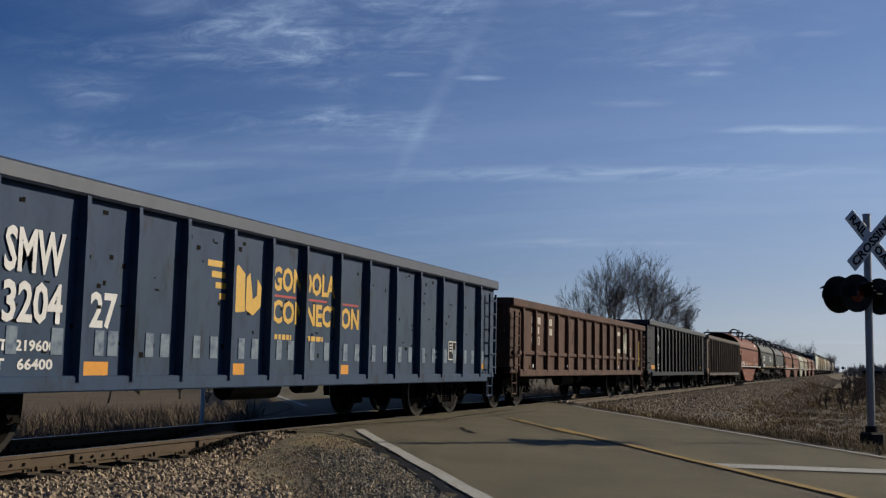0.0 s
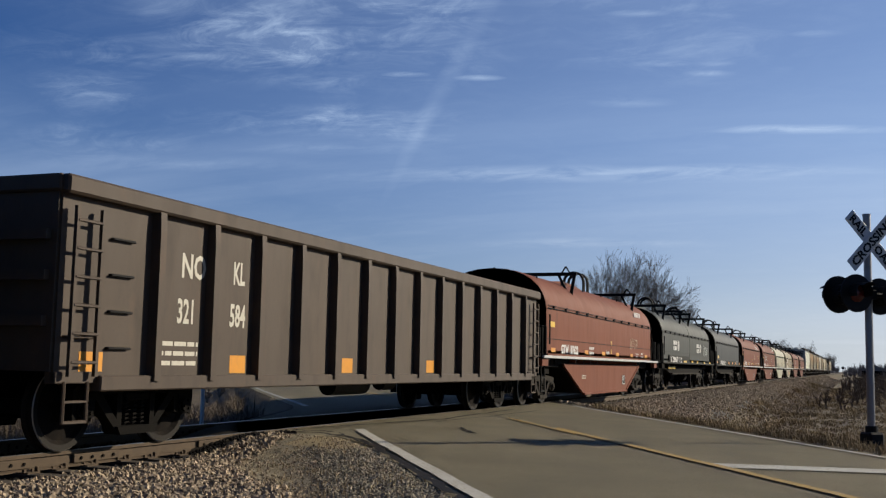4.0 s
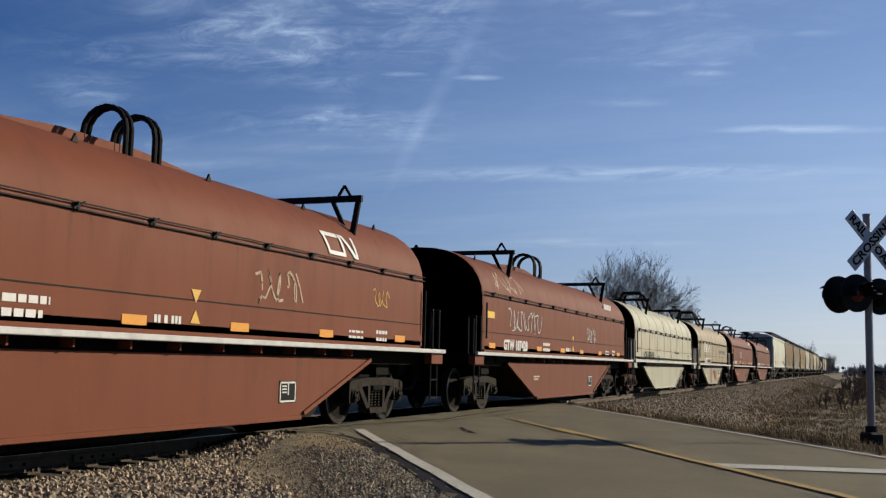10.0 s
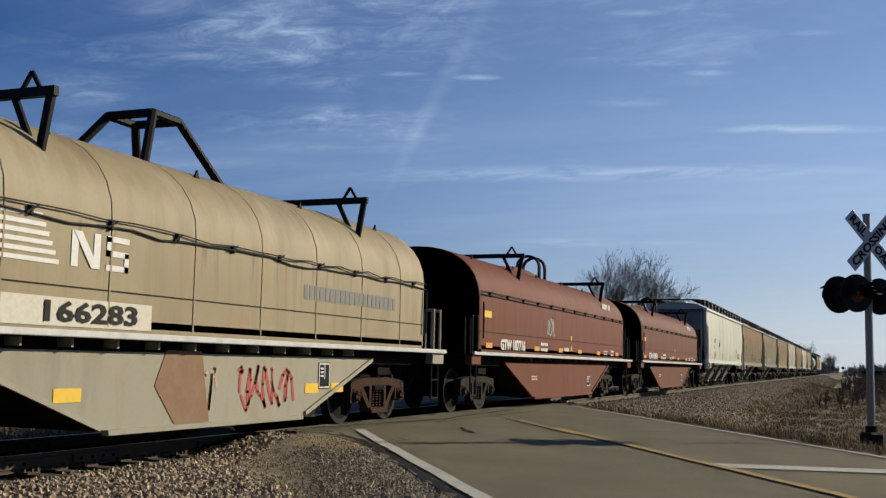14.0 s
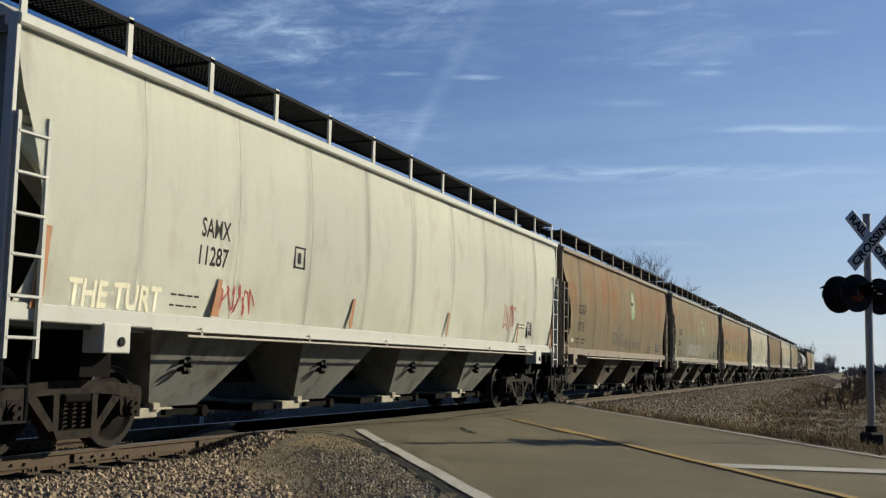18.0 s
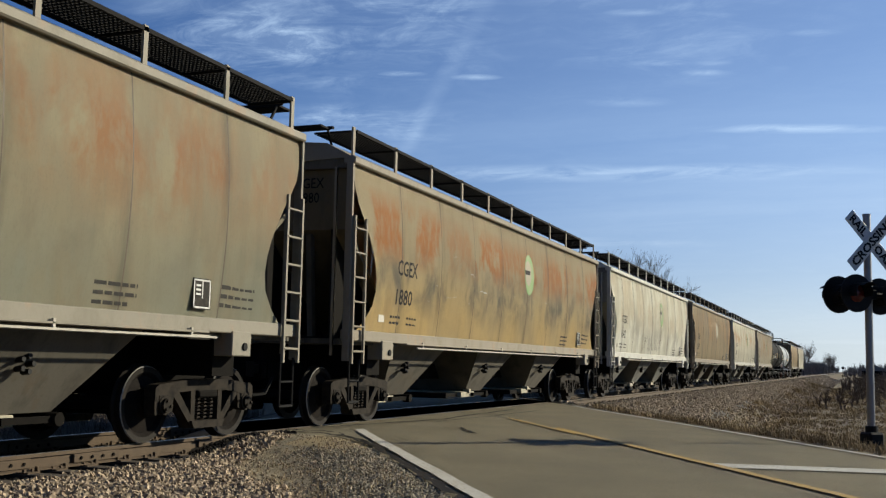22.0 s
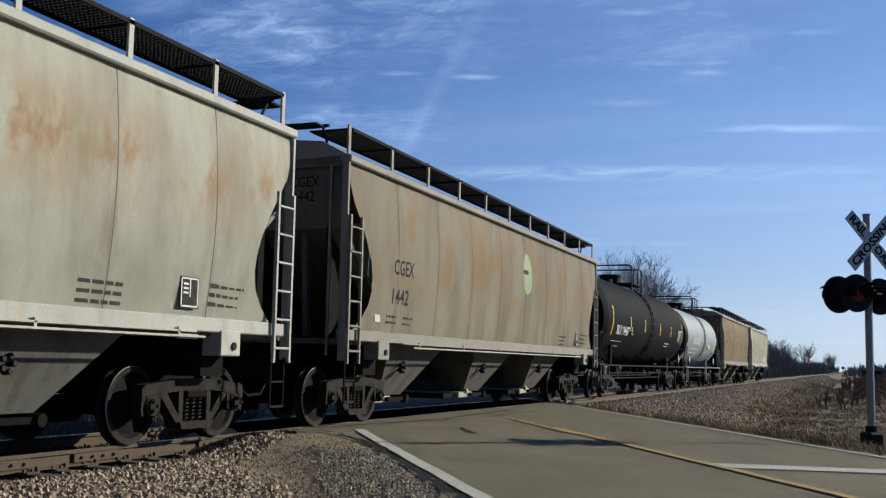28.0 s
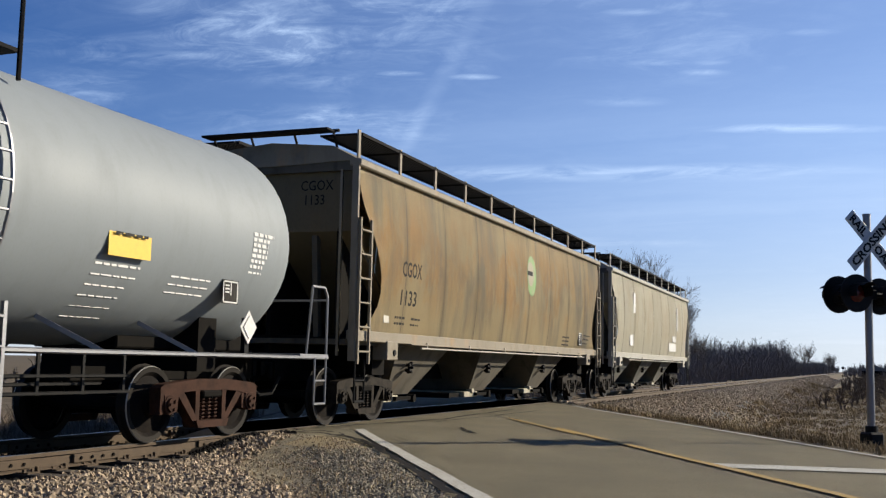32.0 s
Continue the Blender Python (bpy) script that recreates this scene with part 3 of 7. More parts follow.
for side in (-1, 1):
    box(plate_bm, -.09, .09, side * .753 - .17, side * .753 + .17, -.176, -.163)
    for dx in (-.06, .06):
        for dy in (-.095, .095):
            box(plate_bm, dx - .012, dx + .012, side * .753 + dy - .012, side * .753 + dy + .012, -.165, -.135)
for side in (-1, 1):          # anchors clipped under the rail beside the tie
    for sy in (-1, 1):
        box(plate_bm, .125, .165, side * .753 + sy * .085 - .02, side * .753 + sy * .085 + .02, -.175, -.118)
plate_me = bpy.data.meshes.new("tie_plate")
plate_bm.to_mesh(plate_me)
plate_bm.free()
plate_me.materials.append(M["rail_web"])
sleepers = tagged(new("track_bed"), "dark timber ties with rusty plates under the rails", "track ties", kind="structure")
trng = random.Random(5)
for i in range(250):
    x = -6 + i * 0.52
    at = pose(x + trng.uniform(-.03, .03), trng.uniform(-.05, .05), trng.uniform(-.012, .004), 0, 0, trng.uniform(-1.2, 1.2))
    t = mesh_part("tie", tie_me, None, sleepers, at=at)
    mesh_part("tie_plate", plate_me, None, t)
far_bm = bmesh.new()
for i in range(520):
    x = -6 + (250 + i) * 0.52
    box(far_bm, x - .115, x + .115, -1.3, 1.3, -.36, -.176)
tagged(part("far_ties", far_bm, M["tie"]), "far ties of the track", "track ties", kind="stuff")


def stones(name, spots, label, seed, material="stone"):
    """Loose stones: dented little solids of many sizes, in one mesh."""
    rng = np.random.default_rng(seed)
    proto_v = np.array([(1, 0, 0), (-1, 0, 0), (0, 1, 0), (0, -1, 0), (0, 0, 1), (0, 0, -1), (.6, .6, .55), (-.6, .6, .5), (.6, -.6, .5), (-.6, -.6, .55)], float)
    proto_f = [(4, 6, 7), (4, 7, 9), (4, 9, 8), (4, 8, 6), (0, 2, 6), (2, 1, 7), (1, 3, 9), (3, 0, 8), (6, 2, 7), (7, 1, 9), (9, 3, 8), (8, 0, 6), (5, 2, 0), (5, 1, 2), (5, 3, 1), (5, 0, 3)]
    V, F = [], []
    for x, y, z, s in spots:
        a, b, c = rng.uniform(0, 6.28, 3)
        r = np.array(Euler((a, b, c)).to_matrix())
        v = proto_v * rng.uniform(0.65, 1.25, (10, 3)) * np.array([1, 0.8, 0.65]) * s
        v = v @ r.T + (x, y, z)
        k = len(V) * 10
        V.append(v)
        F += [(p + k, q + k, w + k) for p, q, w in proto_f]
    me = bpy.data.meshes.new(name)
    me.from_pydata(np.concatenate(V).tolist(), [], F)
    return tagged(mesh_part(name, me, M[material]), label, "ballast", kind="stuff")


srng = random.Random(11)
spots = []


def free_of_road(x, y, by=0.12):
    n = -RD.y * x + RD.x * y
    return n > left_edge(y) + by or n < right_edge(y) - by


# shoulder in front, thick near the camera, thinning to packed dirt
pebbles, chips = [], []
while len(spots) < 17500:
    x = 5.2 + 9.5 * srng.random()
    y = -5.6 + 4.46 * srng.random() + .07 * noise.noise((x * 2.2, 5, 1))
    nn = -RD.y * x + RD.x * y - left_edge(y)
    wv = 0.3 * noise.noise((x * .9, y * .9, 3)) + .12 * noise.noise((x * 3, y * 3, 3))
    dens = smooth(1.15, 1.75, nn + wv + 1.2 * smooth(-2.0, -1.35, y))
    if free_of_road(x, y, 0.1) and srng.random() < max(dens, 0.03):
        s = 0.018 + 0.028 * srng.random() ** 1.4
        if dens < 0.4:
            s *= 0.55
        spots.append((x, y, ground_z(x, y) + s * 0.35 + (0.03 * srng.random() if dens > .6 else 0), s))
while len(chips) < 7000:      # coarse grey chippings against the pavement
    y = -6.2 + 4.0 * srng.random()
    nn = .9 * srng.random()
    x, y = road_xy(left_edge(y) + nn, y)
    wob = .25 * noise.noise((x * 1.3, y * 1.3, 6))
    if x < 11.9 + wob and nn < .75 + wob + .4 * smooth(11, 8.5, x) + .2 * srng.gauss(0, 1) and nn > .02 and noise.noise((x * 2.3, y * 2.3, 4)) > srng.uniform(-.9, .4):
        s = 0.008 + 0.015 * srng.random() ** 1.6
        chips.append((x, y, ground_z(x, y) + s * .3, s))
while len(pebbles) < 6000:    # small pebbles strewn over the dirt
    y = -6.0 + 4.6 * srng.random()
    x, y = road_xy(left_edge(y) + .1 + 2.1 * srng.random(), y)
    if x < 14.2 and noise.noise((x * 1.1, y * 1.1, 8)) > srng.uniform(-.6, .35):
        s = 0.006 + 0.012 * srng.random() ** 2
        pebbles.append((x, y, ground_z(x, y) + s * .3, s))
stones("chippings", chips, "coarse grey-brown chippings along the pavement edge", 4, "chip")
stones("pebbles", pebbles, "small pale pebbles strewn on packed dirt", 5, "stone")
stones("ballast", spots, "pale pinkish-grey crushed stone ballast beside the rail", 1)
spots = []
while len(spots) < 9000:
    x, y = 2 + 40 * srng.random() ** 1.2, -0.66 + 1.3 * srng.random()
    if free_of_road(x, y, 0.5):
        spots.append((x, y, -0.19 + 0.03 * srng.random(), 0.02 + 0.02 * srng.random()))
while len(spots) < 15000:
    x, y = 4 + 30 * srng.random() ** 1.2, 0.85 + 1.6 * srng.random()
    if free_of_road(x, y, 0.5):
        spots.append((x, y, ground_z(x, y) + 0.01, 0.02 + 0.02 * srng.random()))
while len(spots) < 18000:
    x, y = 4 + 11 * srng.random(), -1.34 + .46 * srng.random()
    if free_of_road(x, y, 0.1):
        spots.append((x, y, ground_z(x, y) + 0.012, 0.016 + 0.018 * srng.random()))
while len(spots) < 18070:
    x, y = 13.3 + .22 * srng.gauss(0, .5), -1.22 + .10 * srng.gauss(0, .6)
    spots.append((x, y, max(ground_z(x, y), -.16) + .01, 0.022 + 0.02 * srng.random()))
stones("ballast", spots, "oily crushed stone between and behind the rails, darkened for the train's shade", 2, "shaded_oily_stone")
# the bank beyond the road
spots = []
while len(spots) < 26000:
    u = srng.random()
    x = 22 + 100 * u ** 1.7
    y = -0.9 - 4.6 * srng.random()
    if free_of_road(x, y, 0.25):
        lim = 3.7 + 0.8 * noise.noise((x * .22, 3, 1))
        if -y < lim or srng.random() < 0.10:
            s = (0.022 + 0.03 * srng.random()) * (1 + u * 1.2)
            spots.append((x, y, ground_z(x, y) + s * 0.3, s))
for _ in range(9000):
    x = 60 + 220 * srng.random() ** 1.3
    y = -0.95 - 5.2 * srng.random()
    s = (0.03 + 0.035 * srng.random()) * (1 + x / 130)
    spots.append((x, y, ground_z(x, y) + s * 0.3, s))
stones("ballast", spots, "grey stone bank along the track beyond the road", 3)
# ---------------------------------------------------------------- trucks (bogies), shared by all cars
SPEED = 12.3          # metres a second, towards -x
WHEEL_R = 0.457
cars = []             # (car, where its middle stands at 0 s, its wheelsets)
SHARED = {}


def shared(name, build, smooth_faces=False):
    if name not in SHARED:
        bm = bmesh.new()
        build(bm)
        if smooth_faces:
            for f in bm.faces:
                f.smooth = True
        me = bpy.data.meshes.new(name)
        bm.to_mesh(me)
        bm.free()
        SHARED[name] = me
    return SHARED[name]


def with_mat(me_name, build, mat):
    key = me_name + "|" + mat
    if key not in SHARED:
        me = shared(me_name, build).copy()
        me.materials.append(M[mat])
        SHARED[key] = me
    return SHARED[key]


def ring_profile(bm, profile, seg, y_sign):
    rings = []
    for k in range(seg):
        a = 2 * math.pi * k / seg
        rings.append([(r * math.cos(a), y_sign * y, r * math.sin(a)) for r, y in profile])
    rings.append(rings[0])
    rows = [[bm.verts.new(p) for p in ring] for ring in rings[:-1]]
    rows.append(rows[0])
    for a, b in zip(rows, rows[1:]):
        for i in range(len(profile) - 1):
            bm.faces.new((a[i], a[i + 1], b[i + 1], b[i]))
    bmesh.ops.recalc_face_normals(bm, faces=bm.faces)


PLATE = [(0.10, .69), (.10, .885), (.135, .885), (.16, .83), (.34, .79), (.385, .835)]
RIM = [(.385, .835), (.448, .84), (.457, .828), (.457, .745), (.468, .735), (.483, .722), (.483, .706), (.385, .702), (.385, .76)]


def b_wheelset(bm):
    rod(bm, (0, -1.0, 0), (0, 1.0, 0), 0.085, 12)
    for s in (-1, 1):
        ring_profile(bm, PLATE, 28, s)


def b_rims(bm):
    for s in (-1, 1):
        ring_profile(bm, RIM, 36, s)


def b_caps(bm):
    for s in (-1, 1):
        rod(bm, (0, s * 0.98, 0), (0, s * 1.13, 0), 0.115, 16)
        rod(bm, (0, s * 1.13, 0), (0, s * 1.165, 0), 0.085, 16)
        for k in range(3):
            a = 2.094 * k + 0.4
            rod(bm, (.055 * math.cos(a), s * 1.16, .055 * math.sin(a)), (.055 * math.cos(a), s * 1.185, .055 * math.sin(a)), 0.02, 6)


def b_side_frame(bm):
    """A cast side frame: top chord, sloping tension members, pedestals over the bearings."""
    top = [(-1.07, .66), (-1.0, .70), (-.62, .735), (-.3, .76), (.3, .76), (.62, .735), (1.0, .70), (1.07, .66), (1.07, .52), (1.02, .50), (.80, .56), (.62, .60), (.3, .62), (-.3, .62), (-.62, .60), (-.80, .56), (-1.02, .50), (-1.07, .52)]
    prism(bm, top, -.08, .08)
    for s in (-1, 1):
        # pedestal jaw
        prism(bm, [(s * .99, .52), (s * 1.07, .52), (s * 1.06, .34), (s * .99, .36)], -.075, .075)
        prism(bm, [(s * .70, .58), (s * .80, .56), (s * .79, .36), (s * .72, .38)], -.075, .075)
        # tension member and column
        prism(bm, [(s * .60, .62), (s * .74, .60), (s * .34, .20), (s * .22, .20)], -.07, .07)
        prism(bm, [(s * .25, .63), (s * .34, .63), (s * .33, .20), (s * .25, .20)], -.07, .07)
    prism(bm, [(-.36, .25), (.36, .25), (.31, .16), (-.31, .16)], -.11, .11)
    bmesh.ops.recalc_face_normals(bm, faces=bm.faces)


def b_springs(bm):
    pts = [(.052 * math.cos(1.05 * k), .052 * math.sin(1.05 * k), .25 + .0075 * k) for k in range(37)]
    rows = []
    for i, p in enumerate(pts):
        a = 1.05 * i
        rows.append([(p[0] + .014 * math.cos(a) * u, p[1] + .014 * math.sin(a) * u, p[2] + .014 * w) for u, w in ((1, 0), (0, 1), (-1, 0), (0, -1))])
    loft(bm, rows)


def b_bolster(bm):
    box(bm, -.21, .21, -1.13, 1.13, .53, .62, .02)
    box(bm, -.22, .22, -.62, .62, .42, .70, .03)
    rod(bm, (0, 0, .70), (0, 0, .79), .2, 16)
    for s in (-1, 1):
        box(bm, s * .43 - .04, s * .43 + .04, -.8, .8, .30, .38)
        beam(bm, (s * .43, -.62, .34), (s * .43, .62, .34), .05, .06)


def b_adapter(bm):
    box(bm, -.12, .12, -.09, .09, .50, .585, .015)


def truck(parent, x, tone="truck_steel"):
    """One two-axle truck under a car at x; gives back its wheelsets, which turn."""
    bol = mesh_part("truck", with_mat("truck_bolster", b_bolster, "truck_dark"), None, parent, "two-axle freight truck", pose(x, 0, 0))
    for s in (-1, 1):
        mesh_part("side_frame", with_mat("side_frame", b_side_frame, tone), None, bol, at=pose(0, s * 1.03, 0))
        for dx in (-.14, 0.0, .14):
            mesh_part("spring", with_mat("spring", b_springs, tone), None, bol, at=pose(dx, s * 1.03, 0))
        for dx in (-.889, .889):
            mesh_part("bearing_adapter", with_mat("bearing_adapter", b_adapter, tone), None, bol, at=pose(dx, s * 1.03, 0))
    sets = []
    for s in (-1, 1):
        key = "wheelset|" + tone
        if key not in SHARED:
            bm = bmesh.new()
            b_wheelset(bm)
            for f in bm.faces:
                f.material_index = 0
            k = len(bm.faces)
            b_rims(bm)
            bm.faces.ensure_lookup_table()
            for f in bm.faces[k:]:
                c_ = f.calc_center_median()
                r_ = math.hypot(c_.x, c_.z)
                f.material_index = 3 if r_ > .449 and abs(c_.y) > .82 else 1 if r_ > .40 else 0
            k = len(bm.faces)
            b_caps(bm)
            bm.faces.ensure_lookup_table()
            for f in bm.faces[k:]:
                f.material_index = 2
            me = bpy.data.meshes.new("wheelset")
            bm.to_mesh(me)
            bm.free()
            for m in ("wheel_plate", "wheel_rim", tone, "tread_edge"):
                me.materials.append(M[m])
            SHARED[key] = me
        sets.append((mesh_part("wheelset", SHARED[key], None, bol, at=pose(s * .889, 0, WHEEL_R)), s * .889))
    return [(w, x + dx, dx) for w, dx in sets]


def coupler(car, x, s):
    """Coupler and draft gear at one end."""
    bm = bmesh.new()
    box(bm, x, x - s * 1.1, -.17, .17, .72, .98, .02)
    box(bm, x, x + s * .28, -.11, .11, .79, .95, .02)
    prism(bm, [(x + s * .24, .75), (x + s * .46, .77), (x + s * .46, .99), (x + s * .24, .99)], -.15, .15)
    part("coupler", bm, M["truck_dark"], car, "rusty knuckle coupler")
    bm = bmesh.new()
    pipe(bm, [(x, s * .35, .75), (x + s * .2, s * .33, .5), (x + s * .42, s * .25, .48), (x + s * .5, s * .1, .62)], .025)
    part("air_hose", bm, M["black_iron"], car, "rubber air hose")


def ladder(car, x0, x1, y, z0, z1, rungs, mat, name="ladder", r=.018, label=""):
    bm = bmesh.new()
    for x in (x0, x1):
        box(bm, x - .022, x + .022, y - .02, y + .02, z0, z1)
    lad = part(name, bm, mat, car, label)
    for k in range(rungs):
        z = z0 + (z1 - z0) * (k + .5) / rungs
        b = bmesh.new()
        rod(b, (x0, y - .012, z), (x1, y - .012, z), r, 6)
        part("rung", b, mat, lad)
    return lad


def grab(car, x0, x1, y, z, mat):
    bm = bmesh.new()
    pipe(bm, [(x0, y + .06, z - .0), (x0, y - .02, z), (x1, y - .02, z), (x1, y + .06, z)], .014)
    return part("grab_iron", bm, mat, car)


def stirrup(car, x, mat, y=-1.42, w=.34, z0=.42, z1=1.05):
    bm = bmesh.new()
    pipe(bm, [(x - w / 2, y, z1), (x - w / 2, y, z0), (x + w / 2, y, z0), (x + w / 2, y, z1)], .02)
    rod(bm, (x - w / 2, y, (z0 + z1) / 2), (x + w / 2, y, (z0 + z1) / 2), .016, 6)
    return part("stirrup_step", bm, mat, car)


def register(car, middle, wheels):
    cars.append((car, middle, wheels))
    car.matrix_basis = pose(middle, 0, 0)
    return car


# ---------------------------------------------------------------- gondolas
def gondola(middle, half, top, sill, ribs, mat, chord_mat, label, truck_in=1.85, rib_w=.15, belly=False, rib_d=.09, near_ladder=True, tone="truck_dark", rib_foot=None):
    car = empty("gondola_car", label, "gondola car", "freight cars of the train")
    flat = lambda z: -1.47
    bm = bmesh.new()
    box(bm, -half, half, -1.475, -1.45, sill + .1, top - .1)
    side = part("side_wall", bm, mat, car)
    bm = bmesh.new()
    box(bm, -half, half, 1.45, 1.475, sill + .1, top - .1)
    part("side_wall", bm, mat, car)
    for s in (-1, 1):
        bm = bmesh.new()
        box(bm, s * half - .03, s * half + .03, -1.45, 1.45, sill + .2, top - .05)
        for z in (1.3, 1.75, 2.15):
            box(bm, s * half, s * (half + .1), -1.38, 1.38, z, z + .1)
        part("end_wall", bm, mat, car)
        bm = bmesh.new()
        box(bm, s * half - .08, s * half + .12, -1.5, 1.5, top - .17, top, .02)
        part("end_chord", bm, chord_mat, car)
    for y in (-1.0, 1.0):
        bm = bmesh.new()
        s = -1 if y < 0 else 1
        box(bm, -half - .04, half + .04, s * 1.38, s * 1.58, top - .19, top, .025)
        part("top_chord", bm, chord_mat, car, "dented top chord")
        bm = bmesh.new()
        box(bm, -half + .6, half - .6, s * 1.36, s * 1.56, sill, sill + .16, .015)
        for e in (-1, 1):
            box(bm, e * half, e * (half - .7), s * 1.36, s * 1.50, sill + .08, sill + .2, .01)
        part("side_sill", bm, mat, car)
        for x in ribs:
            b = bmesh.new()
            w = rib_w / 2
            loft(b, [[(x - w, s * 1.47, z), (x - w * .85, s * d, z), (x + w * .85, s * d, z), (x + w, s * 1.47, z)] for z, d in ((sill + .10, 1.47 + rib_d), (sill + .75, 1.47 + rib_d), (top - .4, 1.47 + rib_d * .97), (top - .18, 1.46 + rib_d * .95))])
            part("rib", b, mat, car)
            if rib_foot and s < 0:
                for u0, u1 in ((x - .33, x - .17), (x + .30, x + .44)):
                    b = bmesh.new()
                    box(b, u0, u1, -1.484, -1.474, sill + .36, sill + .62)
                    part("rib_patch", b, rib_foot, car, "lighter repaired patch")
        if belly:
            for x0, x1 in zip([-half + .1] + ribs, ribs + [half - .1]):
                b = bmesh.new()
                box(b, min(x0 + .06, x1), max(x0, x1 - .06), s * 1.47, s * 1.535, sill + .50, sill + .60, .02)
                part("pressed_ledge", b, mat, car)
    bm = bmesh.new()
    box(bm, -half, half, -1.38, 1.38, sill + .2, sill + .3)
    part("floor", bm, M["truck_rust"], car)
    bm = bmesh.new()
    box(bm, -half, half, -.2, .2, .62, .95)
    for k in range(9):
        x = -half + .9 + k * (2 * half - 1.8) / 8
        box(bm, x - .06, x + .06, -1.36, 1.36, sill + .02, sill + .2)
    part("underframe", bm, M["truck_dark"], car)
    bm = bmesh.new()
    rod(bm, (-1.2, -.75, .62), (.1, -.75, .62), .16, 12)
    part("air_reservoir", bm, M["black_iron"], car)
    bm = bmesh.new()
    rod(bm, (.9, -.7, .64), (1.4, -.7, .64), .13, 12)
    pipe(bm, [(1.4, -.7, .64), (2.4, -.7, .7), (2.4, -1.0, .78), (5, -1.0, .78)], .025)
    part("brake_gear", bm, M["black_iron"], car)
    wheels = []
    for s in (-1, 1):
        wheels += truck(car, s * (half - truck_in), tone)
        coupler(car, s * half, s)
        if s > 0 or near_ladder:
            ladder(car, s * (half - .12), s * (half - .50), -1.56, sill + .15, top - .3, 6, mat)
        stirrup(car, s * (half - .3), mat, -1.5, .34, .36, sill + .1)
        grab(car, s * (half - .1), s * (half - .5), -1.52, 1.2, mat)
    bm = bmesh.new()
    rod(bm, (half + .2, -.6, 1.7), (half + .26, -.6, 1.7), .28, 18)
    part("hand_brake_wheel", bm, M["black_iron"], car)
    register(car, middle, wheels)
    return car, flat


blue = weathered("gondola_blue", (0.026, 0.054, 0.125), (0.022, 0.032, 0.055), (0.018, 0.016, 0.020), 0.6, 0.75, 0.5, 1.0, 0.6, gloss=.15, relief=.5, low=(0.032, 0.062, 0.105))
blue_chord = weathered("gondola_blue_chord", (0.040, 0.054, 0.088), (0.030, 0.034, 0.045), None, 0.5, 0, 0.5, 2.0)
brown = weathered("gondola_brown", (0.112, 0.053, 0.034), (0.05, 0.028, 0.02), (0.15, 0.08, 0.05), 0.6, 0.6, 0.5, 3.0, 0.7, shade=(0.05, 0.028, 0.02), gloss=.15, relief=.4)
black = weathered("gondola_black", (0.0054, 0.0084, 0.0122), (0.0095, 0.013, 0.016), (0.020, 0.025, 0.029), 0.7, 0.4, 0.25, 4.0, 0.6, gloss=0.15, relief=.4)
black_chord = weathered("gondola_black_chord", (0.022, 0.031, 0.039), (0.02, 0.02, 0.02), None, 0.5, 0, 0.5, 4.5, 0.6)
umber = weathered("gondola_umber", (0.072, 0.047, 0.030), (0.034, 0.027, 0.022), (0.11, 0.06, 0.034), 0.55, 0.4, 0.3, 5.0, 0.65)
M["blue_pale"] = plain("blue_pale", (0.17, 0.225, 0.28), 0.6, 0, 0.95, 11, (0.026, 0.054, 0.12))

BLUE_RIBS = [x - 13.5 for x in (5.5, 6.4, 7.25, 8.47, 9.30, 10.20, 11.18, 12.12, 13.06, 14.12, 15.14, 16.20, 17.27, 18.37, 19.47, 20.52)]
c, f = gondola(13.5, 8.1, 2.80, .66, BLUE_RIBS, blue, blue_chord, "blue steel gondola car with ribbed sides and yellow lettering", 1.75, .07, tone="truck_dark", rib_foot=M["blue_pale"], rib_d=.115)
lettering("SMW", 7.46 - 13.5, 1.80, .39, M["white_letter"], c, f, .02, bold=.016, width=.80)
lettering("3204", 7.46 - 13.5, 1.33, .36, M["white_letter"], c, f, .02, bold=.014, width=.80)
lettering("27", 8.68 - 13.5, 1.32, .34, M["white_letter"], c, f, .006, bold=.014, width=.42)
lettering("LD LMT  219600", 6.98 - 13.5, 1.055, .095, M["white_letter"], c, f, .01, width=1.22, bold=.004)
lettering("LT WT   66400", 6.98 - 13.5, .88, .095, M["white_letter"], c, f, .01, width=1.2, bold=.004)
for k in range(4):        # a worn emblem: a round head with swept strokes behind it
    placard(10.74 + .09 * k - 13.5, 2.13 - .13 * k, .36 - .06 * k, .075, M["yellow_letter"], c, f, "painted_emblem", "worn yellow winged emblem", .007)
for pts in (((11.24, 1.64), (11.42, 1.60), (11.60, 1.62), (11.58, 2.10), (11.42, 2.20), (11.26, 2.12), (11.32, 1.90)), ((11.62, 1.64), (11.80, 1.58), (11.98, 1.70), (11.99, 1.96), (11.88, 2.06), (11.88, 1.84), (11.78, 1.78), (11.70, 2.12), (11.62, 2.06))):
    bm = bmesh.new()
    prism(bm, [(u - 13.5, w) for u, w in pts], -1.479, -1.474)
    part("painted_emblem", bm, M["yellow_letter"], c, "worn yellow winged emblem")
lettering("GONDOLA", 12.25 - 13.5, 1.96, .30, M["yellow_letter"], c, f, .012, bold=.014, width=1.84)
lettering("CONNECTION", 12.27 - 13.5, 1.52, .29, M["yellow_letter"], c, f, .012, bold=.014, width=2.66)
bars(12.37 - 13.5, 1.29, 1, .45, .07, .1, M["yellow_letter"], c, f, seed=4)
bars(13.25 - 13.5, 1.29, 1, .5, .07, .1, M["yellow_letter"], c, f, seed=5)
for px in (12.2, 13.12, 14.18):
    placard(px - 13.5, 1.86, .72, .03, M["red_stripe"], c, f, "painted_stripe", "red painted stripe", .011)
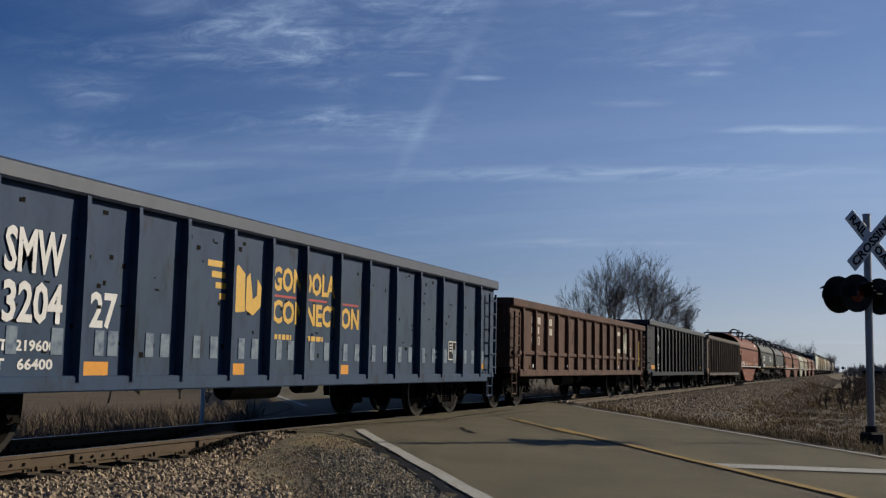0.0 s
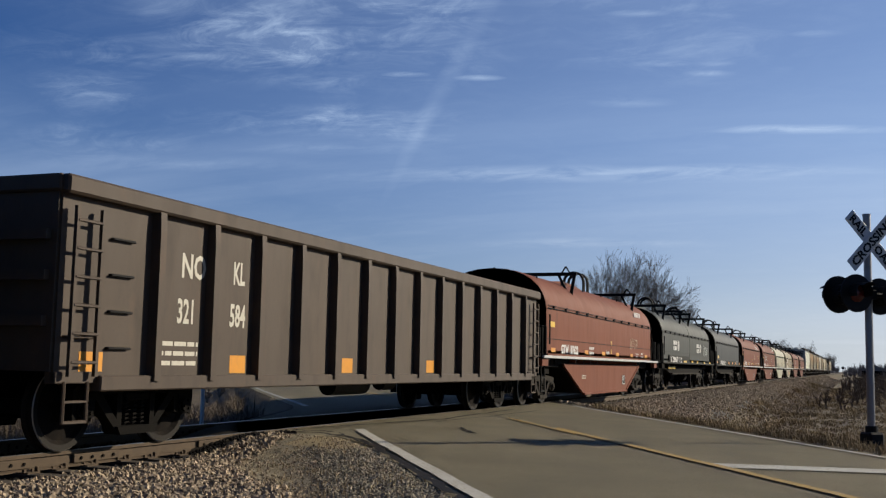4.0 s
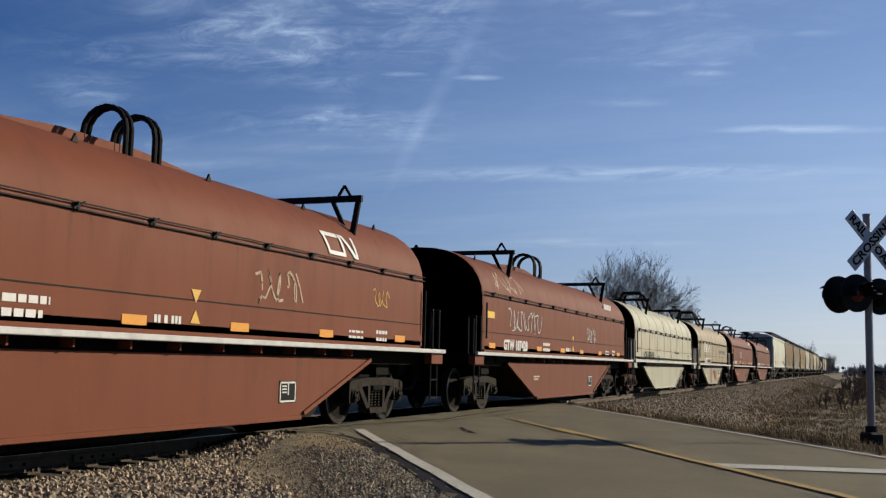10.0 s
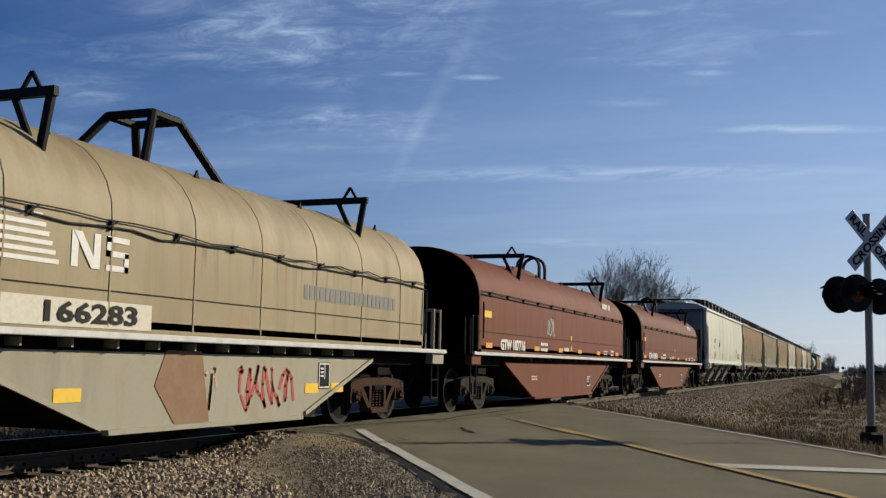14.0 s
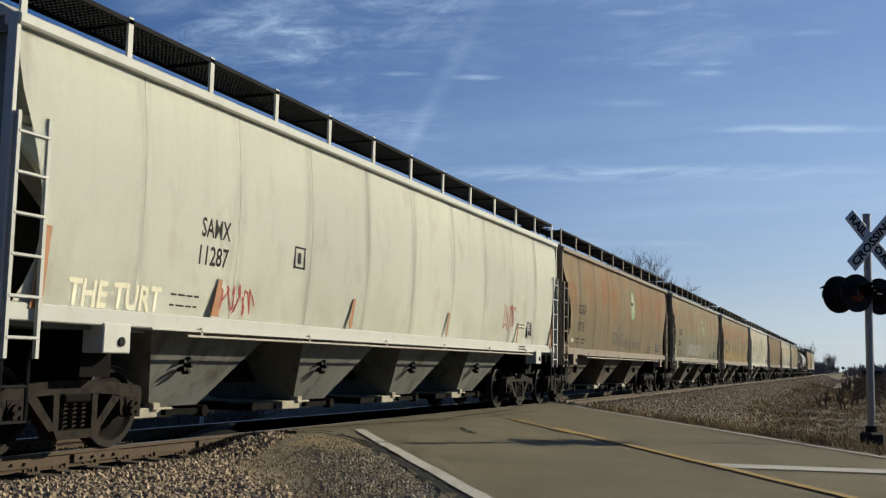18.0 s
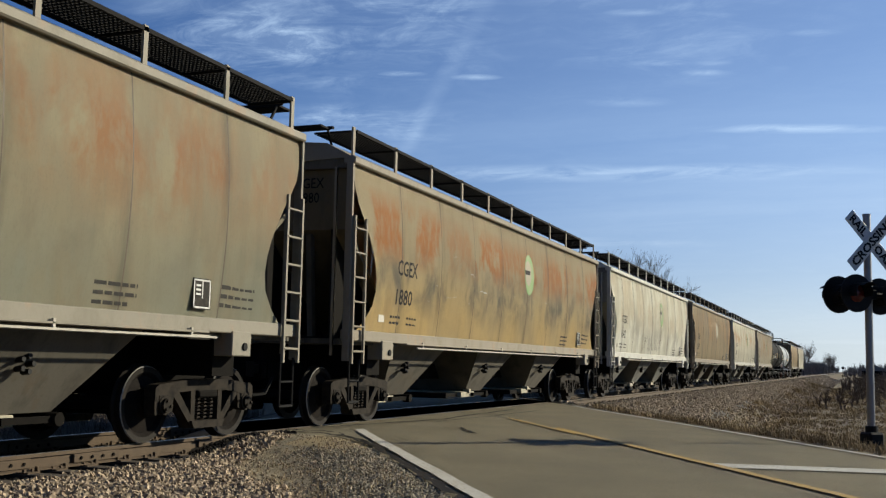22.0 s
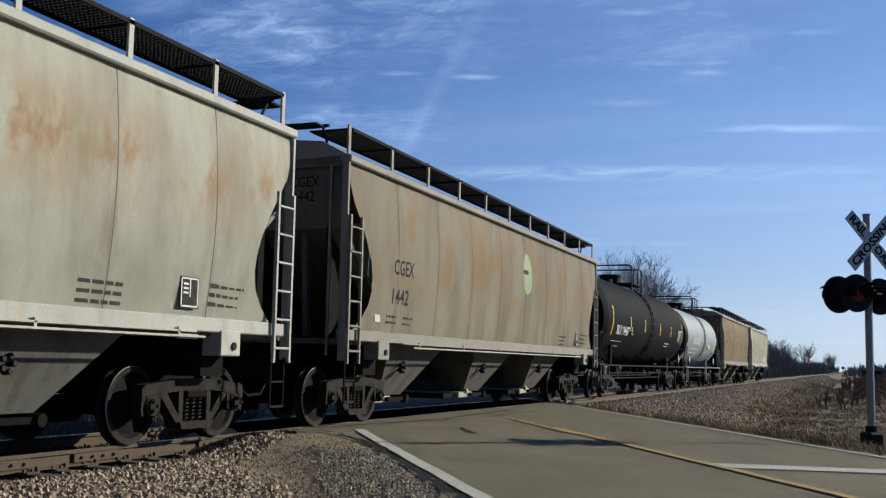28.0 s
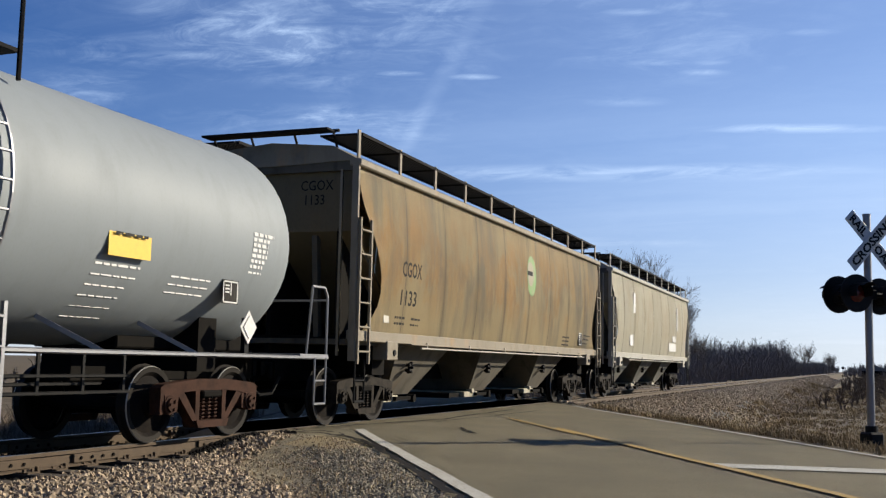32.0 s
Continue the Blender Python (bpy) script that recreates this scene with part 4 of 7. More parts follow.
for px in (8.58, 11.22, 14.2, 20.62):
    placard(px - 13.5, .81 if px < 20 else .92, .42, .15 if px < 20 else .2, M["reflector"], c, f, "reflector", "orange reflector strip")
chips_rng = random.Random(77)
boxes("paint_chips", [(u, u + chips_rng.uniform(.02, .09), -1.478, -1.474, w, w + chips_rng.uniform(.015, .06)) for u, w in ((chips_rng.uniform(-6.2, 6.5), chips_rng.uniform(1.0, 2.5)) for _ in range(130))], M["truck_dark"], c, "bare dark chips in the blue paint")["kind"] = "stuff"
frame_placard(18.9 - 13.5, 1.08, .42, .36, c, f)
bars(18.2 - 13.5, 1.2, 2, .3, .05, .05, M["white_letter"], c, f, seed=8)

c, f = gondola(30.85, 8.1, 2.53, .75, [3.18 + 1.04 * k for k in range(-10, 5)], brown, brown, "rusty brown steel gondola car with dented ribbed sides", 1.8, .12, True, rib_d=.10)
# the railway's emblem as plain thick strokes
for pts in (((3.30, 1.50), (3.46, 1.50), (3.46, 2.14), (3.30, 2.10)), ((3.40, 2.03), (4.02, 2.03), (4.02, 2.15), (3.36, 2.15)), ((3.36, 1.47), (4.08, 1.47), (4.08, 1.60), (3.40, 1.60)),
            ((4.31, 1.47), (4.44, 1.47), (4.44, 2.12), (4.31, 2.16)), ((4.38, 2.16), (4.50, 2.16), (5.02, 1.50), (4.90, 1.46)), ((4.94, 1.47), (5.07, 1.47), (5.07, 2.14), (4.94, 2.14))):
    bm = bmesh.new()
    prism(bm, list(pts), -1.486, -1.48)
    part("painted_emblem", bm, M["cream_letter"], c, "white painted emblem stroke")
bm = bmesh.new()
prism(bm, [(4.165, 1.47), (4.275, 1.47), (4.275, 2.06), (4.165, 2.06)], -1.576, -1.572)
part("painted_emblem", bm, M["cream_letter"], c, "white painted emblem stroke")
for k in range(14):     # scrapes and dents in the plates
    squiggle(3.35 - 1.04 * (k // 2) + .5 * (k % 2), 1.35 + .12 * (k * 5 % 7), .35, .45, M["truck_dark"], c, f, 400 + k, 2, .008, "scrape")
for px, words, seed in ((24.5, "CN 13", 13), (25.62, "756", 14)):
    bars(px - 30.85, 2.02, 2, .74, .17, .07, M["cream_letter"], c, f, seed=seed, name="faded_lettering")
    lettering(words, px - 30.85, 1.52, .19, M["cream_letter"], c, f, .008, width=.72 if len(words) > 3 else .46, bold=.01)
    bars(px - 30.85, 1.32, 2, .6, .05, .05, M["cream_letter"], c, f, seed=seed + 4)
frame_placard(5.42, 1.32, .46, .34, c, f)
for px in (34.08, 37.77):
    placard(px - 30.85, 1.05, .07, .5 if px < 36 else .9, M["yellow_reflector"], c, f, "reflector", "yellow reflector strip", .09)
for k in range(4):
    bm = bmesh.new()
    rod(bm, (-6.4 + 3.3 * k, -1.548, 1.0), (-6.4 + 3.3 * k, -1.53, 1.0), .05, 10)
    part("white_spot", bm, M["white_letter"], c)

c, f = gondola(48.0, 8.05, 2.82, .70, [-6.34 + .94 * k for k in range(15)], black, black_chord, "black ribbed steel gondola car with white lettering", 1.75, .11, rib_d=.095, near_ladder=False)
lettering("ATW", -6.0, 2.05, .25, M["white_letter"], c, f, .01, width=.66, bold=.012)
lettering("100242", -6.02, 1.60, .25, M["white_letter"], c, f, .01, width=.76, bold=.012)
bars(-6.0, 1.1, 2, .7, .06, .06, M["white_letter"], c, f, seed=23)
for px, w in ((40.75, .8), (51.4, .42), (54.45, .5)):
    placard(px - 48, .96, w, .15, M["reflector"], c, f, "reflector", "orange reflector strip")
frame_placard(53.15 - 48, .95, .36, .36, c, f)
bars(54.7 - 48, 1.75, 3, .3, .06, .05, M["white_letter"], c, f, seed=24)
placard(50.5 - 48, .98, .22, .2, M["cream_letter"], c, f, "paper_label", "pale paper label")
bars(52.3 - 48, .98, 2, .4, .05, .04, M["white_letter"], c, f, seed=25)
for s in (-1, 1):
    for k in range(5):
        grab(c, s * 7.3, s * 7.7, -1.49, 1.0 + .38 * k, M["black_iron"])

c, f = gondola(65.75, 8.35, 2.80, .66, [-8.35 + 1.5 + 1.08 * k for k in range(14)], umber, umber, "dark brown ribbed gondola car with worn white lettering", 1.8, .13, rib_d=.12)
lettering("NO", 59.4 - 65.75, 1.95, .27, M["cream_letter"], c, f, .01, .8, bold=.01)
lettering("KL", 60.5 - 65.75, 1.95, .27, M["cream_letter"], c, f, .01, .6, bold=.01)
lettering("321", 59.35 - 65.75, 1.42, .27, M["cream_letter"], c, f, .01, .62, bold=.01)
lettering("584", 60.45 - 65.75, 1.42, .27, M["cream_letter"], c, f, .01, .62, bold=.01)
bars(58.9 - 65.75, 1.15, 3, .9, .05, .06, M["cream_letter"], c, f, seed=33)
for px in (57.75, 60.5, 63.6, 67):
    placard(px - 65.75, .84, .36, .22, M["reflector"], c, f, "reflector", "orange reflector strip")
for k in range(4):
    grab(c, -7.6, -7.25, -1.49, 1.1 + .38 * k, M["black_iron"])


# ---------------------------------------------------------------- covered coil cars
HOOD_Z0, HOOD_SPRING, HOOD_TOP, HOOD_HALF = 1.32, 2.40, 3.50, 1.50


def hood_ring(x, scale=1.0):
    pts = [(x, -HOOD_HALF * scale, HOOD_Z0), (x, -HOOD_HALF * scale, 1.9), (x, -HOOD_HALF * scale, HOOD_SPRING)]
    for k in range(1, 16):
        a = math.pi * k / 16
        c_, s_ = math.cos(a), math.sin(a)
        pts.append((x, -HOOD_HALF * scale * math.copysign(abs(c_) ** .9, c_), HOOD_SPRING + (HOOD_TOP - HOOD_SPRING) * s_ ** .92 * (1 - (1 - scale) * .3)))
    pts += [(x, HOOD_HALF * scale, HOOD_SPRING), (x, HOOD_HALF * scale, 1.9), (x, HOOD_HALF * scale, HOOD_Z0)]
    return pts


def hood_y(z):
    if z <= HOOD_SPRING:
        return -HOOD_HALF
    k = min(1.0, ((z - HOOD_SPRING) / (HOOD_TOP - HOOD_SPRING)) ** (1 / .92))
    return -HOOD_HALF * (1 - k * k) ** .45


def coil_car(middle, half, mat, end_mat, label, hoods=1, belly=True, hoop="round", belly_mat=None, strip="white_strip", tone="truck_steel", pipes="black_iron", brackets=(-3.9, 4.9), hoop_at=0.25, rail_z=2.50, post_mat="black_iron"):
    car = empty("coil_car", label, "coil car", "freight cars of the train")
    belly_mat = belly_mat or mat
    f = hood_y
    # hood, one or two covers
    ends = lin(-half, half, hoods + 1)
    for a, b in zip(ends, ends[1:]):
        a += .03 if hoods > 1 else 0
        b -= .03 if hoods > 1 else 0
        bm = bmesh.new()
        loft(bm, [hood_ring(a + .0, .985), hood_ring(a + .05)] + [hood_ring(x) for x in lin(a + .3, b - .3, 5)] + [hood_ring(b - .05), hood_ring(b, .985)], caps=False)
        h = part("hood", bm, mat, car, "rounded steel cover", smooth=True)
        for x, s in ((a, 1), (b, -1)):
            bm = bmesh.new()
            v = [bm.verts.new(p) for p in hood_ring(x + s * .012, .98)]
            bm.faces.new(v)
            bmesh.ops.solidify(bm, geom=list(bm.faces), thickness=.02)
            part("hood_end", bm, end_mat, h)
        # clamp rail along the shoulder; on the oldest covers it is bent
        sag = .03 if hoop == "dark" else .004
        for k, dz in ((0, 0.0), (1, .07)):
            bm = bmesh.new()
            rng = random.Random(int(middle) + k)
            xs = lin(a + .02, b - .02, 2 + int((b - a) / .5))
            line = [(x, f(rail_z + dz) - .024 - .012 * k, rail_z + dz - .03 + rng.uniform(-sag, sag)) for x in xs]
            r = .012 - .003 * k
            loft(bm, [[(x, y + r * math.cos(1.2566 * i), z + r * math.sin(1.2566 * i)) for i in range(5)] for x, y, z in line])
            part("clamp_rail", bm, M[pipes], h)
        n = max(4, int((b - a) / 1.15))
        for k in range(n):
            x = a + .6 + k * (b - a - 1.2) / (n - 1)
            bm = bmesh.new()
            yy = f(rail_z)
            box(bm, x - .022, x + .022, yy - .045, yy + .01, rail_z - .05, rail_z + .05, .008)
            rod(bm, (x - .08, yy - .04, rail_z - .03), (x + .08, yy - .04, rail_z + .05), .012, 6)
            part("clamp", bm, M[pipes], h)
        if hoop == "dark":       # the older covers show their welded hoops
            for x in lin(a + 1.1, b - 1.1, 8):
                bm = bmesh.new()
                loft(bm, [hood_ring(x - .018, 1.0), hood_ring(x - .012, 1.006), hood_ring(x + .012, 1.006), hood_ring(x + .018, 1.0)], caps=False, close=False)
                part("cover_rib", bm, mat, h)
        # small lugs along the crown
        n = max(2, int((b - a) / 2.2))
        for k in range(n):
            x = a + 1.0 + k * (b - a - 2.0) / max(1, n - 1)
            bm = bmesh.new()
            zz = HOOD_TOP - .20
            prism(bm, [(x - .05, zz), (x + .05, zz), (x, zz + .10)], f(zz) - .01, f(zz) + .02)
            part("crown_lug", bm, M["black_iron"], h)
    # stacking brackets across the crown
    for bx in brackets:
        bm = bmesh.new()
        beam(bm, (bx, 1.40, HOOD_TOP + .12), (bx, -1.40, HOOD_TOP + .12), .07, .10)
        for s in (-1, 1):
            beam(bm, (bx, s * 1.34, HOOD_TOP + .12), (bx, s * 1.22, HOOD_SPRING + .50), .05, .09)
            beam(bm, (bx, s * .86, HOOD_TOP + .12), (bx, s * 1.22, HOOD_SPRING + .50), .04, .07)
            beam(bm, (bx, s * 1.08, HOOD_TOP + .34), (bx, s * 1.22, HOOD_TOP + .12), .03, .04)
            beam(bm, (bx, s * 1.08, HOOD_TOP + .34), (bx, s * .94, HOOD_TOP + .12), .03, .04)
        part("stacking_bracket", bm, M["black_iron"], car, "black stacking bracket over the cover")
    # lifting hoops in the middle of each hood
    mids = [hoop_at] if hoods == 1 else [(ends[i] + ends[i + 1]) / 2 - .95 for i in range(hoods)]
    for mx in mids:
        for dx in (-.28, .28):
            bm = bmesh.new()
            if hoop == "round":
                pts = [(mx + dx, -.66, 3.3)] + [(mx + dx, -.34 - .32 * math.cos(math.pi * k / 8), 3.72 + .30 * math.sin(math.pi * k / 8)) for k in range(9)] + [(mx + dx, -.02, 3.4)]
                pipe(bm, [(a + .05, b, c_) for a, b, c_ in pts], .034, 8)
                pipe(bm, [(a - .05, b, c_) for a, b, c_ in pts], .034, 8)
                part("lifting_hoop", bm, M["black_iron"], car, "black lifting hoop")
            else:
                pts = [(mx + dx * 3.4, -.75, 3.20), (mx + dx * 1.0, -.35, 4.15), (mx + dx * 1.0, .35, 4.15), (mx + dx * 3.4, .75, 3.20)]
                pipe(bm, pts, .06, 8)
                part("lifting_hoop", bm, mat if hoop == "pale" else M["black_iron"], car, "square lifting frame")
        if hoop != "round":
            bm = bmesh.new()
            pipe(bm, [(mx - .28, -.35, 4.15), (mx + .28, -.35, 4.15)], .06)
            pipe(bm, [(mx - .28, .35, 4.15), (mx + .28, .35, 4.15)], .06)
            part("lifting_hoop", bm, mat if hoop == "pale" else M["black_iron"], car)
        else:
            bm = bmesh.new()
            prism(bm, [(mx - 4.2, 3.42), (mx + 4.2, 3.42), (mx + .75, 3.70), (mx - .75, 3.70)], -.05, .05)
            part("hoop_stiffener", bm, mat, car)
    # deck edge, sill and trough
    dk = half + .75
    bm = bmesh.new()
    box(bm, -dk, dk, -1.62, 1.62, 1.19, 1.215)
    part("deck", bm, M["truck_dark"], car)
    for s in (-1, 1):
        bm = bmesh.new()
        box(bm, -dk, dk, s * 1.60, s * 1.66, 1.195, 1.265, .008)
        part("walkway_edge", bm, M[strip], car, "pale steel walkway edge")
        bm = bmesh.new()
        box(bm, -half + .1, half - .1, s * 1.47, s * 1.50, 1.21, 1.40)
        part("hood_skirt", bm, mat, car)
        bm = bmesh.new()
        box(bm, -half + .02, half - .02, s * 1.497, s * 1.506, 1.685, 1.70)
        part("hood_seam", bm, M["black_iron"], car)
        for k in range(11):
            x = -half + 2.9 + k * (2 * half - 5.8) / 10
            bm = bmesh.new()
            prism(bm, [(x - .015, 1.185), (x + .015, 1.185), (x + .015, 1.10), (x - .015, 1.10)], s * 1.34, s * 1.52)
            part("deck_bracket", bm, belly_mat, car)
        if belly:
            bm = bmesh.new()
            prism(bm, [(-half + 2.0, 1.07), (half - 2.0, 1.07), (half - 2.0, 1.04), (half - 4.2, .26), (half - 4.5, .22), (-half + 4.5, .22), (-half + 4.2, .26), (-half + 2.0, 1.04)], s * 1.40, s * 1.36)
            b = part("trough_side", bm, belly_mat, car, "deep trough side plate")
            # dark strip below the walkway stands for the shade of the deck
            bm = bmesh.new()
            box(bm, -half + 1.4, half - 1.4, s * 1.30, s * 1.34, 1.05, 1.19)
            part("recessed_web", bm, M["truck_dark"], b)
            for e in (-1, 1):
                bm = bmesh.new()
                beam(bm, (e * (half - 2.0), s * 1.42, 1.05), (e * (half - 4.2), s * 1.42, .27), .03, .06)
                part("edge_strip", bm, belly_mat, b)
            bm = bmesh.new()
            box(bm, -half + 4.3, half - 4.3, s * 1.36, s * 1.45, .19, .25, .006)
            part("edge_strip", bm, belly_mat, b)
        else:
            bm = bmesh.new()
            prism(bm, [(-half + .6, 1.18), (half - .6, 1.18), (half - 2.6, .86), (half - 3.2, .76), (-half + 3.2, .76), (-half + 2.6, .86)], s * 1.30, s * 1.22)
            part("side_sill", bm, belly_mat, car)
            bm = bmesh.new()
            box(bm, -half + 3.0, half - 3.0, s * 1.22, s * 1.42, .74, .80)
            part("sill_flange", bm, M["truck_steel"], car)
    bm = bmesh.new()
    box(bm, -dk, dk, -.25, .25, .62, 1.19)
    if belly:
        box(bm, -half + 4.3, half - 4.3, -1.36, 1.36, .25, .31)
        for e in (-1, 1):
            prism(bm, [(e * (half - 2.1), 1.02), (e * (half - 4.2), .30), (e * (half - 4.2), .24), (e * (half - 2.0), 1.0)], -1.36, 1.36)
    else:
        rod(bm, (1.0, -.95, .62), (1.7, -.95, .62), .2, 12)
        rod(bm, (-1.9, -.8, .6), (-.9, -.8, .6), .15, 12)
    part("centre_sill", bm, M["truck_dark"], car)
    wheels = []
    for s in (-1, 1):
        wheels += truck(car, s * (half - 1.05), tone)
        coupler(car, s * (dk + .02), s)
        bm = bmesh.new()
        box(bm, s * (half - 2.4), s * (half + .1), -1.30, 1.30, .98, 1.19)
        box(bm, s * (half - 1.05) - .25, s * (half - 1.05) + .25, -1.2, 1.2, .80, 1.0)
        part("body_bolster", bm, M["truck_dark"], car)
        x = s * (dk - .28)
        bm = bmesh.new()
        box(bm, x - .28, x + .28, -1.6, -1.46, 1.0, 1.2, .01)
        part("step_bracket", bm, belly_mat if belly else M["truck_dark"], car)
        stirrup(car, x, M["black_iron"], -1.53, .32, .38, 1.05)
        bm = bmesh.new()
        for dx in (-.16, .16):
            pipe(bm, [(x + dx, -1.56, 1.2), (x + dx, -1.56, 1.98), (x + dx, -1.40, 1.98), (x + dx, -1.40, 1.2)], .026)
        part("hand_rail", bm, M[post_mat], car)
        bm = bmesh.new()
        pipe(bm, [(s * (half - .06), -1.56, 1.55), (s * (half - .06), -1.56, 2.3)], .02)
        part("grab_iron", bm, M["black_iron"], car)
    bm = bmesh.new()
    rod(bm, (dk - .1, .5, 1.95), (dk - .05, .5, 1.95), .27, 18)
    box(bm, dk - .3, dk - .1, .35, .65, 1.2, 2.1)
    part("hand_brake", bm, M["black_iron"], car)
    register(car, middle, wheels)
    return car, f


M["deck_dark"] = plain("deck_dark", (0.040, 0.041, 0.036), 0.7, 0, 0.5, 5, (0.02, 0.018, 0.016))
# cover ends far darker than the red covers: their shade is in the colour
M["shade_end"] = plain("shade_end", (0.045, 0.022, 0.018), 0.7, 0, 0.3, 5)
red_paints = [weathered("coil_red", (0.205 - .014 * k, 0.060 - .004 * k, 0.027 - .0018 * k), (0.10, 0.036, 0.023), (0.085, 0.036, 0.024), 0.34, 0.12, 0.25, 11.0 + k, 0.62, relief=0.04, gloss=0.12, runs=((2.5, 1.75, (0.10, 0.034, 0.022), .6, 3.5), (3.4, 2.5, (0.115, 0.038, 0.022), .45, 1.8), (1.15, .25, (0.10, 0.036, 0.024), .55, 2.4))) for k in range(5)]
grey_dark = weathered("coil_black", (0.0142, 0.021, 0.0262), (0.0225, 0.0295, 0.034), None, 0.3, 0, 0.2, 17.0, 0.6, relief=0.04, gloss=0.2)
grey_green = weathered("coil_grey_green", (0.023, 0.030, 0.026), (0.036, 0.038, 0.032), None, 0.3, 0, 0.2, 18.0, 0.6, relief=0.04, gloss=0.2)
RUN = (0.24, 0.12, 0.05)
cream = weathered("coil_cream", (0.41, 0.41, 0.31), (0.30, 0.275, 0.19), (0.36, 0.20, 0.09), 0.45, 0.35, 0.12, 19.0, 0.62, relief=0.04, patch=(0.41, 0.28, 0.14), patch_band=(1.62, 1.95, .2), patch_amount=.75,
                  runs=((2.36, 1.60, RUN, .95, 4.2), (2.36, 1.95, (0.10, 0.07, 0.05), .9, 7.0), (3.45, 2.42, RUN, .9, 1.3), (1.74, 1.62, (0.30, 0.15, 0.05), 1.0, 1.5), (1.02, .25, (0.22, 0.19, 0.14), .8, 3.0)))
tan = weathered("coil_tan", (0.32, 0.255, 0.142), (0.19, 0.145, 0.085), (0.32, 0.15, 0.055), 0.6, 0.45, 0.12, 20.0, 0.6, relief=0.04, runs=((2.36, 1.6, (0.12, 0.085, 0.05), .8, 4.5), (3.45, 2.42, (0.45, 0.40, 0.30), .6, 2.2), (3.45, 2.5, (0.16, 0.10, 0.055), .7, 1.4)))
tan_belly = weathered("coil_tan_belly", (0.33, 0.305, 0.23), (0.22, 0.19, 0.135), (0.30, 0.17, 0.08), 0.5, 0.4, 0.2, 20.5, 0.65, relief=0.04)
M["brown_end"] = plain("brown_end", (0.19, 0.165, 0.125), 0.7, 0, 0.4, 4)
flat_belly = lambda z: -1.40
skirt_y = lambda z: -1.50


def coil_marks(car, f, number, seed, url=True, half=7.35, emblem=False):
    L = -half
    lettering(number, L + 1.4, 1.35, .21, M["white_letter"], car, f, .006, width=1.85, bold=.014)
    bars(-2.75, 1.50, 2, .62, .075, .06, M["white_letter"], car, f, seed=seed)
    for px in (-6.95, -3.3, -1.05, 1.05, 3.4, 6.1):
        placard(px, 1.36, .42, .11, M["reflector"], car, f, "reflector", "orange reflector strip", .006)
    placard(L + .25, 2.0, .5, .14, M["yellow_reflector"], car, f, "warning_plate", "yellow warning plate", .006)
    bars(-.5, 1.40, 1, .5, .09, .03, M["white_letter"], car, f, seed=seed + 1, name="painted_lettering")
    bars(4.35, 1.46, 2, .5, .035, .05, M["white_letter"], car, f, seed=seed + 2)
    bars(5.35, 1.47, 2, .42, .055, .06, M["white_letter"], car, f, seed=seed + 3)
    for dz, up in ((1.82, -1), (1.42, 1)):
        bm = bmesh.new()
        prism(bm, [(.18, dz), (.38, dz), (.28, dz + up * .16)], -1.508, -1.504)
        part("lifting_mark", bm, M["yellow_letter"], car)
    frame_placard(2.48, .44, .44, .28, car, flat_belly)
    bars(-3.2, .72, 2, .5, .035, .03, M["cream_letter"], car, flat_belly, seed=seed + 5)
    if url:
        bars(half - 2.95, 2.80, 1, 1.1, .16, .05, M["white_letter"], car, f, seed=seed + 7, name="painted_lettering", proud=.012)
    if emblem:
        x0, z0 = 3.55, 2.58
        for pts in (((0, .36), (.52, .36), (.52, .30), (0, .30)), ((0, .36), (.07, .36), (.17, .02), (.10, .02)), ((.10, .08), (.62, .08), (.64, .02), (.10, .02)), ((.55, .36), (.62, .36), (.66, .02), (.59, .02)), ((.62, .36), (.72, .36), (1.06, .02), (.96, .02)), ((.98, .36), (1.05, .36), (1.09, .02), (1.02, .02))):
            bm = bmesh.new()
            (ax, az), (bx, bz), (dx, dz), (ex, ez) = pts

            def on_hood(i, j):
                u = (ax + (bx - ax) * i) * (1 - j) + (ex + (dx - ex) * i) * j
                w = z0 + (az + (bz - az) * i) * (1 - j) + (ez + (dz - ez) * i) * j
                return x0 + u, f(w) - .014, w

            sheet(bm, lin(0, 1, 3), lin(0, 1, 9), on_hood)
            part("painted_emblem", bm, M["white_letter"], car, "white painted emblem stroke")


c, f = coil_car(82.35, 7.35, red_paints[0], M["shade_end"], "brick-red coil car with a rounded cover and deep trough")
coil_marks(c, f, "GTW 187622", 40)
squiggle(83.8 - 82.35 + 1.9, 1.62, 1.3, .4, M["graffiti_tan"], c, f, 4, 6)
c, f = coil_car(99.9, 7.45, grey_green, M["black_iron"], "dark grey-green coil car with two rounded covers", hoods=2, belly=False, brackets=(-5.9, -1.3, 1.35, 6.45), belly_mat=M["truck_dark"], strip="deck_dark")
bm = bmesh.new()
box(bm, -6.1, -.4, -1.56, -1.51, 1.22, 1.56, .006)
part("number_board", bm, M["deck_dark"], c, "dark fascia plate with the car number")
lettering("IC", -5.74, 1.26, .24, M["white_letter"], c, lambda z: -1.56, .006, width=.34, bold=.012)
lettering("299657", -5.2, 1.25, .24, M["white_letter"], c, lambda z: -1.56, .006, width=1.42, bold=.012)
lettering("LD LMT  218400", -3.55, 1.41, .07, M["white_letter"], c, lambda z: -1.56, .006, width=.85, bold=.003)
lettering("LT WT    67600", -3.55, 1.27, .07, M["white_letter"], c, lambda z: -1.56, .006, width=.85, bold=.003)
